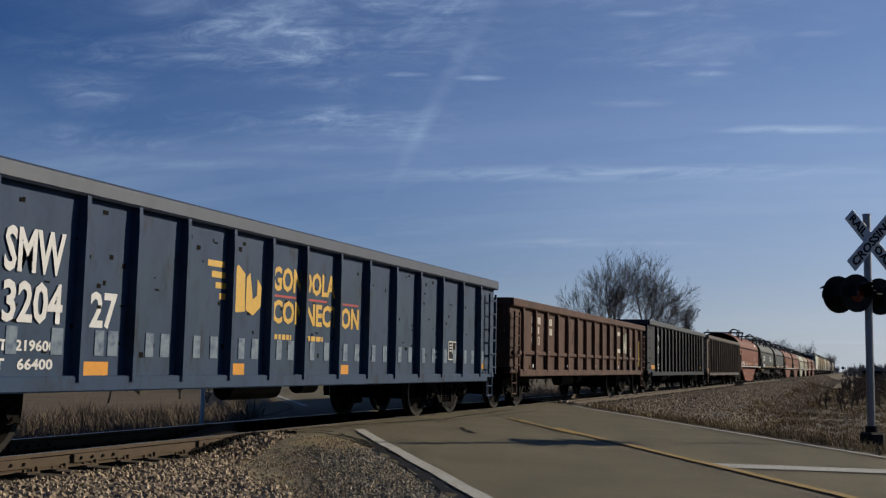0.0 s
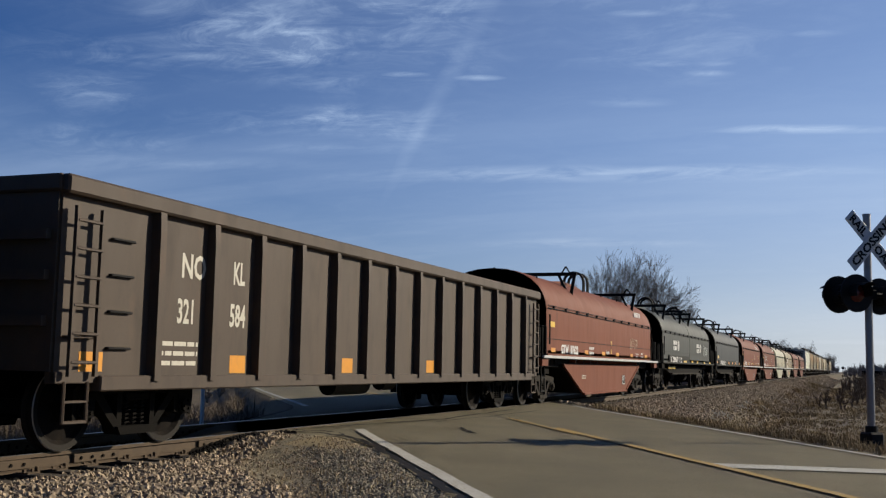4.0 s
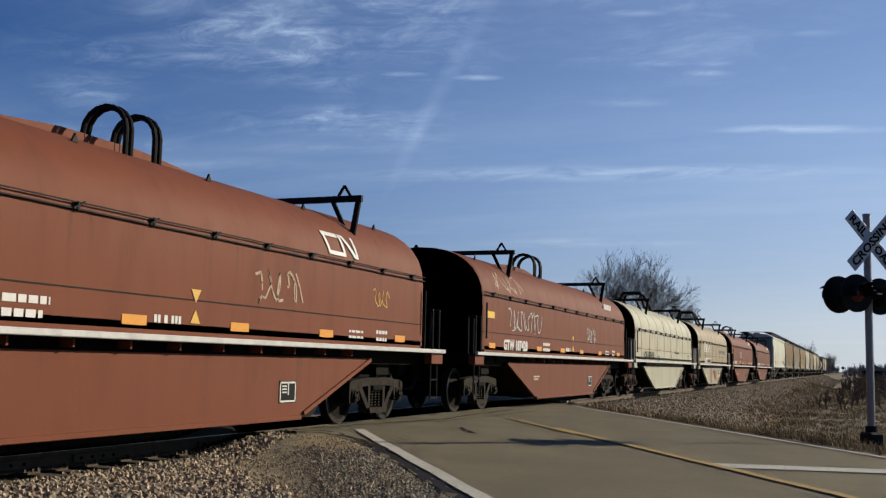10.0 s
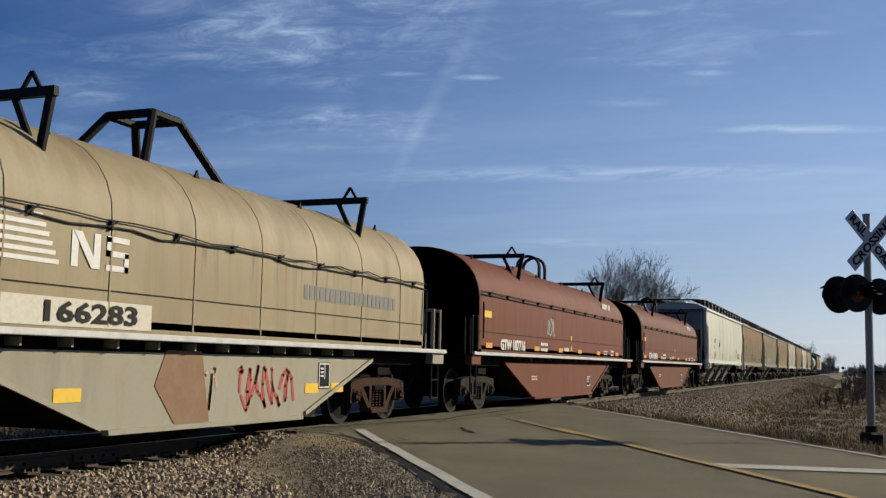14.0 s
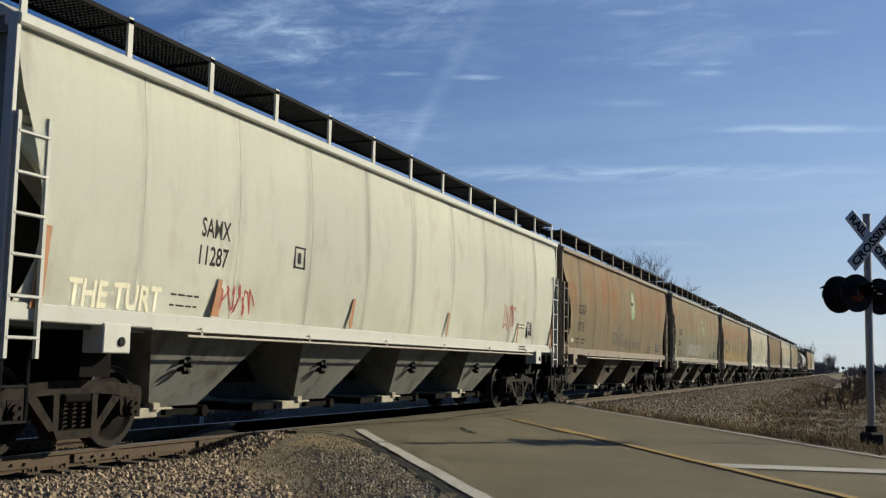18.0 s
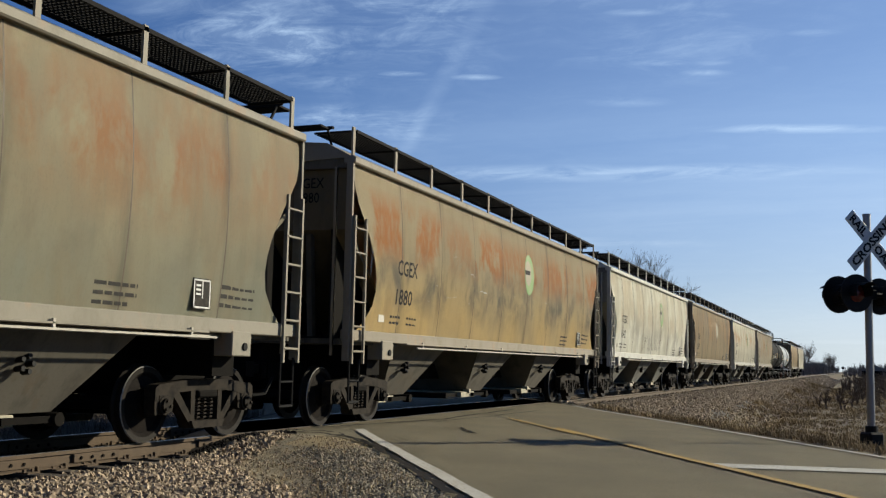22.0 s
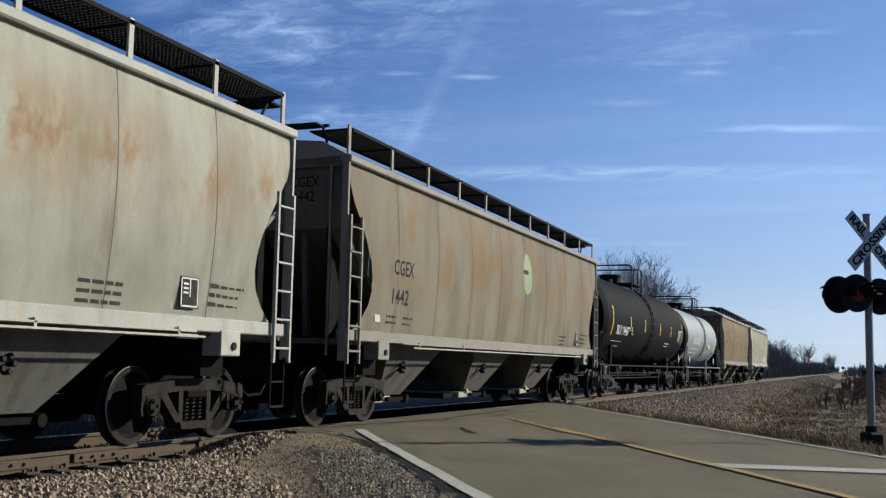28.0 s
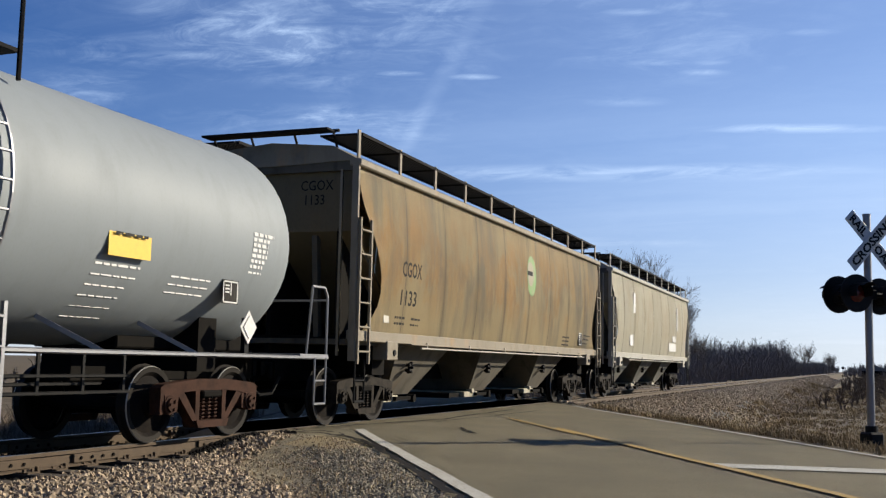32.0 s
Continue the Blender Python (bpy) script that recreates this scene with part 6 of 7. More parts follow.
squiggle(-6.0, 1.56, .8, .38, M["graffiti_red"], c, f, 201, 6, .013)
squiggle(5.1, 1.75, .85, .62, M["graffiti_red"], c, f, 202, 6, .015)
for px, w in ((-6.2, .16), (-2.5, .09), (1.6, .07), (6.05, .07)):
    bm = bmesh.new()
    prism(bm, [(px, 1.52), (px + w, 1.52), (px + .22, 1.97), (px + .14, 1.97)], -1.575, -1.57)
    part("reflector", bm, M["rusty_strip"], c, "slanted rust-brown strip")
for px in (-9.18, 8.9):
    bm = bmesh.new()
    prism(bm, [(px, 1.45), (px + .16, 1.45), (px + .25, 2.35), (px + .17, 2.35)], -1.577, -1.572)
    part("reflector", bm, M["rusty_strip"], c, "slanted rust-brown strip")
lettering("THE TURT", -8.62, 1.52, .26, M["ghost_letter"], c, f, .008, width=1.5, bold=.012, name="graffiti", label="faint cream sprayed writing")
bars(-6.95, 1.72, 2, .55, .06, .06, M["dark_letter"], c, f, seed=205)
for u, w in ((0, .3), (.27, .3)):
    placard(-4.27 + u, 2.27, .025, w, M["dark_letter"], c, f, "stencil_frame", "", .01)
for w in (0, .275):
    placard(-4.27, 2.27 + w, .295, .025, M["dark_letter"], c, f, "stencil_frame", "", .01)
placard(-4.17, 2.34, .08, .15, M["dark_letter"], c, f, "stencil_mark", "", .01)
frame_placard(6.95, 1.68, .36, .34, c, f, M["dark_letter"])
bars(6.3, 1.92, 2, .5, .03, .04, M["dark_letter"], c, f, seed=203, proud=.007)
bars(6.3, 1.42, 2, .5, .03, .03, M["dark_letter"], c, lambda z: -1.56, seed=204)
HOPPERS = (
    (256.8, "tan", "tan covered hopper with rust-red stains", "CGEX", "1713", "green"),
    (275.05, "mixed", "stained tan and orange covered hopper with white graffiti", "CGOX", "3087", "green"),
    (293.4, "orange", "orange-stained yellow covered hopper", "CGEX", "1880", "green"),
    (311.94, "pale", "pale cream covered hopper with dark streaks", "CGEX", "1142", "green"),
    (330.35, "dun", "dull brown covered hopper with faint streaks", "CGEX", "1530", "pale"),
    (348.6, "cream", "cream covered hopper with orange rust patches", "CGEX", "1288", "green"),
    (367.05, "grey", "grey-tan covered hopper with faint orange stains", "CGEX", "1442", "green"),
    (416.6, "buff", "buff covered hopper with orange and grey streaks", "CGOX", "1133", "green"),
    (435.15, "last", "pale cream covered hopper at the end of the train", "", "", None),
)
for mid, key, label, mark, number, logo in HOPPERS:
    c, f = hopper_car(mid, 8.40, *paints[key], label)
    if mark:
        hopper_marks(c, mark, number, int(mid), 8.40, logo=logo)
    if key == "mixed":
        squiggle(-3.6, 1.60, 4.4, .6, M["graffiti_pale"], c, f, 211, 11, .028)
    if key == "tan":
        lettering("rollin", -2.05, 1.72, .62, M["faded_spray"], c, f, .008, width=1.55, name="graffiti", bold=.012, label="faded brown handwritten spray line")
        lettering("with the best out", -.35, 1.66, .36, M["faded_spray"], c, f, .008, width=3.0, name="graffiti", bold=.012, label="faded brown handwritten spray line")
    if key == "pale":
        squiggle(-2.6, 1.6, 3.6, .6, M["dark_letter"], c, f, 213, 8, .012)
    if key == "last":
        for px, pz, w, h in ((-5.4, 1.75, .6, .4), (-5.0, 2.9, .4, .7), (2.9, 1.7, 1.8, .35), (3.6, 2.1, .9, .25), (4.6, 2.6, .3, 1.0)):
            placard(px, pz, w, h, M["white_letter"], c, f, "paint_patch", "whitewashed patch", .02)


M["hazard_red"] = plain("hazard_red", (0.52, 0.10, 0.11), 0.5, 0, 0.2, 20, (0.5, 0.3, 0.3))


# ---------------------------------------------------------------- tank cars
def tank_car(middle, half, radius, zc, mat, head_mat, label, truck_x, tone, rails, off=0.0):
    car = empty("tank_car", label, "tank car", "freight cars of the train")
    prof = [(-half, 0.02), (-half + .03, .35), (-half + .10, .68), (-half + .22, .92), (-half + .40, 1.0 * .985), (-half + .5, 1.0)]
    xs = [(x, r) for x, r in prof] + [(x, 1.0) for x in lin(-half + 1.2, half - 1.2, 6)] + [(-x, r) for x, r in prof[::-1]]
    bm = bmesh.new()
    seg = 40
    loft(bm, [[(x, radius * r * math.cos(2 * math.pi * k / seg), zc + radius * r * math.sin(2 * math.pi * k / seg)) for k in range(seg)] for x, r in xs])
    shell = part("tank_shell", bm, mat, car, smooth=True)
    # the left head alone takes the separate head material
    if head_mat is not mat:
        bm = bmesh.new()
        loft(bm, [[(x - .006, (radius + .004) * r * math.cos(2 * math.pi * k / seg), zc + (radius + .004) * r * math.sin(2 * math.pi * k / seg)) for k in range(seg)] for x, r in prof[:5]], caps=True)
        part("tank_head", bm, head_mat, shell, "dark tank head", smooth=True)

    def f(z):
        return -math.sqrt(max(.01, radius ** 2 - (z - zc) ** 2))

    dk = half + .75
    # stub sills, bolsters and platform
    for e in (-1, 1):
        bm = bmesh.new()
        box(bm, e * (truck_x - 1.6), e * dk, -.22, .22, .72, 1.15, .015)
        part("stub_sill", bm, M["truck_dark"], car)
        bm = bmesh.new()
        box(bm, e * (truck_x - 1.3), e * (half - .05), -.62, .62, 1.12, zc - radius * .80, .02)
        part("draft_pan", bm, M["truck_dark"], car)
        bm = bmesh.new()
        prism(bm, [(e * truck_x - .2, .85), (e * truck_x + .2, .85), (e * truck_x + .2, zc - .85), (e * truck_x - .2, zc - .85)], -1.0, 1.0)
        part("saddle", bm, M["truck_dark"], car)
        bm = bmesh.new()
        box(bm, e * (half - .1), e * dk, -1.5, 1.5, 1.05, 1.11, .008)
        part("end_platform", bm, rails, car)
        bm = bmesh.new()
        pipe(bm, [(e * (dk - .04), -1.48, 1.1), (e * (dk - .04), -1.48, 1.95), (e * (dk - .14), -1.48, 2.08), (e * (dk - .5), -1.48, 2.08), (e * (dk - .5), -1.40, 1.1)], .022)
        pipe(bm, [(e * (dk - .04), -1.48, 1.9), (e * (dk - .04), 1.48, 1.9)], .02)
        part("end_rail", bm, rails, car)
        stirrup(car, e * (dk - .25), rails, -1.5, .34, .40, 1.06)
        if head_mat is mat and e < 0:      # brake rigging in place of a placard holder
            bm = bmesh.new()
            prism(bm, [(-truck_x - .1, 1.1), (-truck_x + .06, 1.1), (-truck_x + .12, 1.75), (-truck_x - .05, 1.75)], -1.30, -1.22)
            for dx, dz, r in ((-.85, 1.36, .07), (-.66, 1.42, .05), (-.6, 1.27, .06)):
                rod(bm, (-truck_x + dx, -1.22, dz), (-truck_x + dx, -1.0, dz), r, 10)
            beam(bm, (-truck_x - 1.0, -1.1, 1.2), (-truck_x - .45, -1.1, 1.2), .05, .06)
            pipe(bm, [(-truck_x - .45, -1.2, 1.3), (-truck_x - .3, -1.3, 1.2), (-truck_x - .1, -1.3, 1.2)], .02)
            part("brake_valve", bm, M["truck_dark"], car, "black brake valve and bracket")
            continue
        d0 = e * (truck_x + (.95 if head_mat is mat else .40))
        bm = bmesh.new()
        box(bm, d0 - .05, d0 + .05, -1.34, -1.28, 1.08, 1.55)
        holder = part("placard_holder", bm, M["black_iron"], car)
        for r_, yy, mm in () if head_mat is mat and e < 0 else ((.20, -1.36, M["hazard_red"] if head_mat is mat else M["white_letter"]), (.135, -1.372, M["white_letter"])):
            bm = bmesh.new()
            prism(bm, [(d0 - r_, 1.43), (d0, 1.43 - r_ * 1.1), (d0 + r_, 1.43), (d0, 1.43 + r_ * 1.1)], yy, yy + .01)
            part("hazard_diamond", bm, mm, holder, "diamond hazard placard")
    for s in (-1, 1):
        bm = bmesh.new()
        pipe(bm, [(-dk, s * 1.48, 1.06), (dk, s * 1.48, 1.06)], .028)
        for k in range(5):
            x = -truck_x + .9 + k * (2 * truck_x - 1.8) / 4
            beam(bm, (x, s * 1.48, 1.06), (x - .35, -s * f(1.42) * 1.0, 1.42), .03, .05)
        part("side_pipe", bm, rails, car)
    # top platform, valve housing and its rails
    pz = zc + radius
    bm = bmesh.new()
    box(bm, off - .95, off + 1.05, -1.0, -.42, pz - .02, pz + .02)
    box(bm, off - .95, off + 1.05, .42, 1.0, pz - .02, pz + .02)
    part("top_platform", bm, M["grating"], car)
    bm = bmesh.new()
    rod(bm, (off, 0, pz - .1), (off, 0, pz + .32), .42, 18)
    rod(bm, (off, 0, pz + .32), (off, 0, pz + .38), .46, 18)
    rod(bm, (off - .8, 0, pz - .1), (off - .8, 0, pz + .16), .25, 14)
    part("valve_housing", bm, M["black_iron"], car)
    bm = bmesh.new()
    for x in (off - .95, off + 1.05):
        pipe(bm, [(x, -1.0, pz - .3), (x, -1.0, pz + .62), (x, -.9, pz + .68), (x, .9, pz + .68), (x, 1.0, pz + .62), (x, 1.0, pz - .3)], .026)
    for y in (-1.0, 1.0):
        pipe(bm, [(off + .25, y, pz), (off + .25, y, pz + .62), (off + 1.05, y, pz + .62)], .022)
        pipe(bm, [(off - .95, y, pz + .62), (off - .55, y, pz + .60), (off - .55, y, pz)], .022)
    part("platform_rail", bm, M["black_iron"], car, "black guard rail round the top platform")
    # side ladder
    if rails is not M["black_iron"]:
        ladder(car, off + .12, off + .52, -1.52, .40, 1.5, 4, rails, label="steel foot of the side ladder")
    bm = bmesh.new()
    wrap = lambda x, a, out=.07: (x, -(radius + out) * math.cos(a), zc + (radius + out) * math.sin(a))
    for x in (off + .12, off + .52):
        loft(bm, [[wrap(x + .02 * math.cos(1.0472 * i), a, .07 + .02 * math.sin(1.0472 * i)) for i in range(6)] for a in lin(-.78, 1.15, 17)])
    upper = part("curved_ladder", bm, rails, car, "ladder curved round the tank")
    for a in lin(-.7, 1.1, 11):
        bm = bmesh.new()
        rod(bm, wrap(off + .12, a), wrap(off + .52, a), .016, 6)
        part("rung", bm, rails, upper)
    bm = bmesh.new()
    for y, z in ((-.9, .62), (-.9, .80), (-.5, .70)):      # brake pipes and rods slung under the tank
        rod(bm, (-truck_x + 1.4, y, z), (truck_x - 1.4, y, z), .022, 6)
    for x in lin(-truck_x + 1.5, truck_x - 1.5, 9):
        beam(bm, (x, -.9, .60), (x, -.9, 1.08), .025, .04)
    part("brake_piping", bm, M["black_iron"], car)
    bm = bmesh.new()
    rod(bm, (0, 0, zc - radius + .05), (0, 0, .55), .17, 12)
    part("bottom_outlet", bm, M["black_iron"], car)
    wheels = []
    for s in (-1, 1):
        wheels += truck(car, s * truck_x, tone)
        coupler(car, s * dk, s)
    register(car, middle, wheels)
    return car, f


tank_black = weathered("tank_black", (0.0046, 0.0046, 0.0049), (0.0085, 0.0083, 0.0082), None, 0.35, 0, 0.3, 51.0, 0.7, relief=0.01, gloss=0.04)
tank_grey = weathered("tank_grey", (0.285, 0.315, 0.33), (0.21, 0.225, 0.23), None, 0.4, 0, 0.25, 52.0, 0.55, relief=0.02, gloss=.2)
c, f = tank_car(385.3, 8.35, 1.53, 2.62, tank_black, tank_black, "black tank car with yellow reflector strips", 6.55, "truck_steel", M["black_iron"], -.7)
lettering("TILX 194437", -6.62, 2.10, .28, M["white_letter"], c, f, .014, bold=.010, width=2.15)
bars(-6.75, 1.86, 2, 1.62, .09, .06, M["white_letter"], c, f, seed=301)
frame_placard(-4.22, 2.13, .26, .26, c, f)
for px, z0, z1 in ((-7.3, 2.04, 2.98), (-4.38, 2.27, 2.76), (-1.65, 2.30, 2.76), (1.6, 2.30, 2.76), (4.25, 2.30, 2.74), (7.3, 2.04, 2.98)):
    bm = bmesh.new()
    sheet(bm, [px, px + .1], lin(z0, z1, 7), lambda u, z: (u, f(z) - .008, z))
    bmesh.ops.recalc_face_normals(bm, faces=bm.faces)
    part("reflector", bm, M["yellow_reflector"], c, "upright yellow reflector strip")
bars(6.35, 2.60, 7, .85, .05, .025, M["cream_letter"], c, f, seed=303)
bars(3.4, 2.0, 2, .9, .04, .06, M["white_letter"], c, f, seed=304)
c, f = tank_car(400.85, 5.9, 1.45, 2.58, tank_grey, M["black_iron"], "grey tank car with a dark end and white lettering", 4.25, "truck_rust", M["galvanised"], -.3)
lettering("HOKX 112342", -3.75, 2.22, .30, M["white_letter"], c, f, .016, bold=.022, width=2.3)
bars(-3.85, 1.98, 2, 2.5, .07, .13, M["white_letter"], c, f, seed=311)
bars(-2.9, 1.62, 2, 1.4, .045, .05, M["white_letter"], c, f, seed=312)
placard(1.72, 2.08, .72, .31, M["yellow_reflector"], c, f, "warning_plate", "yellow warning label with black print", .02)
bars(1.80, 2.31, 1, .55, .03, .02, M["dark_letter"], c, f, seed=313, proud=.03)
bars(1.80, 2.15, 1, .55, .09, .02, M["dark_letter"], c, f, seed=316, proud=.03)
bars(1.65, 1.98, 6, .75, .04, .07, M["white_letter"], c, f, seed=314)
bars(4.55, 2.62, 8, .5, .045, .025, M["white_letter"], c, f, seed=315)
bars(3.0, 1.95, 3, .8, .04, .05, M["white_letter"], c, f, seed=317)
frame_placard(4.05, 1.72, .34, .28, c, f, M["dark_letter"])
# ---------------------------------------------------------------- crossing signal
FACE = 40.0           # degrees by which the signal's face is turned from the track's way


def crossing_signal(x, y, z):
    thing = empty("crossing_signal", "railroad crossing signal mast with crossbuck and red flashers", "crossing signal", at=pose(x, y, z, 0, 0, FACE - 90))
    # own space: the face looks to -y
    bm = bmesh.new()
    rod(bm, (0, 0, .1), (0, 0, 3.82), .062, 16)
    rod(bm, (0, 0, 3.82), (0, 0, 3.85), .067, 16)
    part("mast", bm, M["galvanised"], thing, "grey steel mast")
    bm = bmesh.new()
    box(bm, -.14, .14, -.14, .14, -.1, .26, .03)
    rod(bm, (0, 0, .2), (0, 0, .36), .1, 14)
    part("mast_base", bm, M["lamp_black"], thing, "dark cast base")
    for s, words in ((1, "CROSSING"), (-1, "RAIL   ROAD")):
        bm = bmesh.new()
        box(bm, -.61, .61, -.012, .012, -.115, .115, .01)
        arm = part("crossbuck_blade", bm, M["sign_white"], thing, "white crossbuck blade with black letters")
        arm.matrix_basis = pose(0, -.085 - (.03 if s > 0 else 0), 3.38, 0, -45 * s, 0)
        me = text_mesh(words, .135, .003, .78, .006)
        w = max(v.co.x for v in me.vertices)
        for v in me.vertices:
            v.co.x *= 1.12 / w
            v.co += Vector((-.56, -.016, -.066))
        mesh_part("lettering", me, M["lamp_black"], arm)
    bm = bmesh.new()
    rod(bm, (-.62, 0, 2.5), (.62, 0, 2.5), .04, 10)
    box(bm, -.1, .1, -.1, .1, 2.42, 2.58, .01)
    part("cross_arm", bm, M["lamp_black"], thing)
    for s in (-1, 1):
        for d, lit in ((-1, True), (1, False)):
            bm = bmesh.new()
            px, py = s * .42, d * .2
            rod(bm, (px, py, 2.5), (px, py + d * .03, 2.5), .31, 28)
            rod(bm, (px, py - d * .16, 2.5), (px, py, 2.5), .17, 18, )
            head = part("lamp_head", bm, M["lamp_black"], thing, "black round lamp background")
            bm = bmesh.new()
            for k in range(14):      # visor: the upper part of a tube
                a0, a1 = math.radians(-20 + k * 15.7), math.radians(-20 + (k + 1) * 15.7)
                q = []
                for a, yy in ((a0, py + d * .03), (a1, py + d * .03), (a1, py + d * (.34 if 3 < k < 10 else .22)), (a0, py + d * (.34 if 3 < k < 10 else .22))):
                    q.append(bm.verts.new((px + .165 * math.cos(a), yy, 2.5 + .165 * math.sin(a))))
                bm.faces.new(q)
            bmesh.ops.remove_doubles(bm, verts=bm.verts, dist=.001)
            bmesh.ops.solidify(bm, geom=list(bm.faces), thickness=.006)
            part("visor", bm, M["lamp_black"], head)
            bm = bmesh.new()
            bmesh.ops.create_uvsphere(bm, u_segments=18, v_segments=8, radius=.15, matrix=Matrix.Translation((px, py + d * .03, 2.5)) @ Matrix.Diagonal((1, .25, 1, 1)))
            part("lens", bm, M["red_glow"] if (s > 0 and d < 0) else M["red_lens"], head, "red lamp lens", smooth=True)
    return thing


crossing_signal(18.75, -8.95, -.22)

# ---------------------------------------------------------------- dry grass and brush
gr = Nodes("dry_grass", 0.9)
gr_c = gr.mix(gr.ramp(gr.noise(0.8, 3), 0.35, 0.65), (0.24, 0.168, 0.078), (0.40, 0.29, 0.145))
M["dry_grass"] = gr.done(gr.vary(gr_c, 0.4, "island"))
br = Nodes("brush_twigs", 0.9)
M["brush"] = br.done(br.vary(br.mix(br.ramp(br.noise(0.5, 3), 0.3, 0.7), (0.13, 0.098, 0.07), (0.21, 0.158, 0.105)), 0.4, "island"))
bk = Nodes("tree_bark", 0.9)
bk_c = bk.mix(bk.ramp(bk.noise(6, 4, (1, 1, .3)), 0.35, 0.7), (0.11, 0.095, 0.085), (0.20, 0.17, 0.15))
bk.bump(bk.noise(20, 3, (1, 1, .2)), .4, .02)
M["bark"] = bk.done(bk_c)
# far twigs paled and greyed, the haze of distance put into their colour
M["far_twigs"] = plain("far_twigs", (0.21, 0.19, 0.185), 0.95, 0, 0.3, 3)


def blades(name, spots, label, seed, mat, category):
    """Tufts: narrow bent blades, all in one mesh."""
    rng = random.Random(seed)
    V, F = [], []
    for x, y, z, h, w, n in spots:
        for _ in range(n):
            a = rng.uniform(0, 6.28)
            lean = rng.uniform(.15, 1.1) * h
            bx, by = x + rng.uniform(-.12, .12) * (1 + h), y + rng.uniform(-.12, .12) * (1 + h)
            dx, dy = math.cos(a), math.sin(a)
            hh = h * rng.uniform(.55, 1.1)
            k = len(V)
            px, py = -dy * w, dx * w
            V += [(bx - px, by - py, z - .03), (bx + px, by + py, z - .03), (bx + dx * lean * .4 + px * .6, by + dy * lean * .4 + py * .6, z + hh * .6), (bx + dx * lean * .4 - px * .6, by + dy * lean * .4 - py * .6, z + hh * .6), (bx + dx * lean, by + dy * lean, z + hh)]
            F += [(k, k + 1, k + 2, k + 3), (k + 3, k + 2, k + 4)]
    me = bpy.data.meshes.new(name)
    me.from_pydata(V, [], F)
    return tagged(mesh_part(name, me, M[mat]), label, category, kind="stuff")


grng = random.Random(21)
spots = []
while len(spots) < 15000:      # the ditch and field beyond the road
    u = grng.random()
    x = 18 + 130 * u ** 1.6
    y = -3.2 - 17 * grng.random() ** 1.3
    if not free_of_road(x, y, .25):
        continue
    edge = 3.9 + 0.8 * noise.noise((x * .3, 7, 1))
    if -y < edge and grng.random() > .12:
        continue
    h = (.05 + .19 * max(0, noise.noise((x * .25, y * .4, 9)) + .25)) * (.7 + .6 * grng.random())
    spots.append((x, y, ground_z(x, y), h * (1 + .6 * u), .008 + .012 * u, 8))
blades("dry_grass", spots, "tawny dead grass on the verge and field", 22, "dry_grass", "grass")
spots = []
for _ in range(500):          # weeds at the gravel's edge and along the road
    x, y = 8 + 5.5 * grng.random(), -5.2 + 3.2 * grng.random()
    n = -RD.y * x + RD.x * y
    if left_edge(y) + .15 < n < left_edge(y) + 1.4:
        spots.append((x, y, ground_z(x, y), .03 + .05 * grng.random(), .004, 5))
for _ in range(900):
    y = -12 + 9.5 * grng.random()
    n = right_edge(y) - .15 - .7 * grng.random() ** 2
    x = (RD.x * y - n) / RD.y
    spots.append((x, y, ground_z(x, y), .07 + .13 * grng.random(), .006, 6))
blades("weeds", spots, "short dry weeds at the edge of the road", 23, "dry_grass", "grass")
spots = []
while len(spots) < 11500:     # tall dead growth behind the track
    x = 4 + 70 * grng.random() ** 1.5
    y = 3.1 + 11 * grng.random() ** 1.3
    if not free_of_road(x, y, .8):
        continue
    h = (.62 + .5 * noise.noise((x * .4, y * .4, 3))) * (.6 + .6 * grng.random())
    spots.append((x, y, ground_z(x, y), max(.25, h), .012, 8))
blades("brush", spots, "tall brown dead weeds behind the track", 24, "brush", "brush")


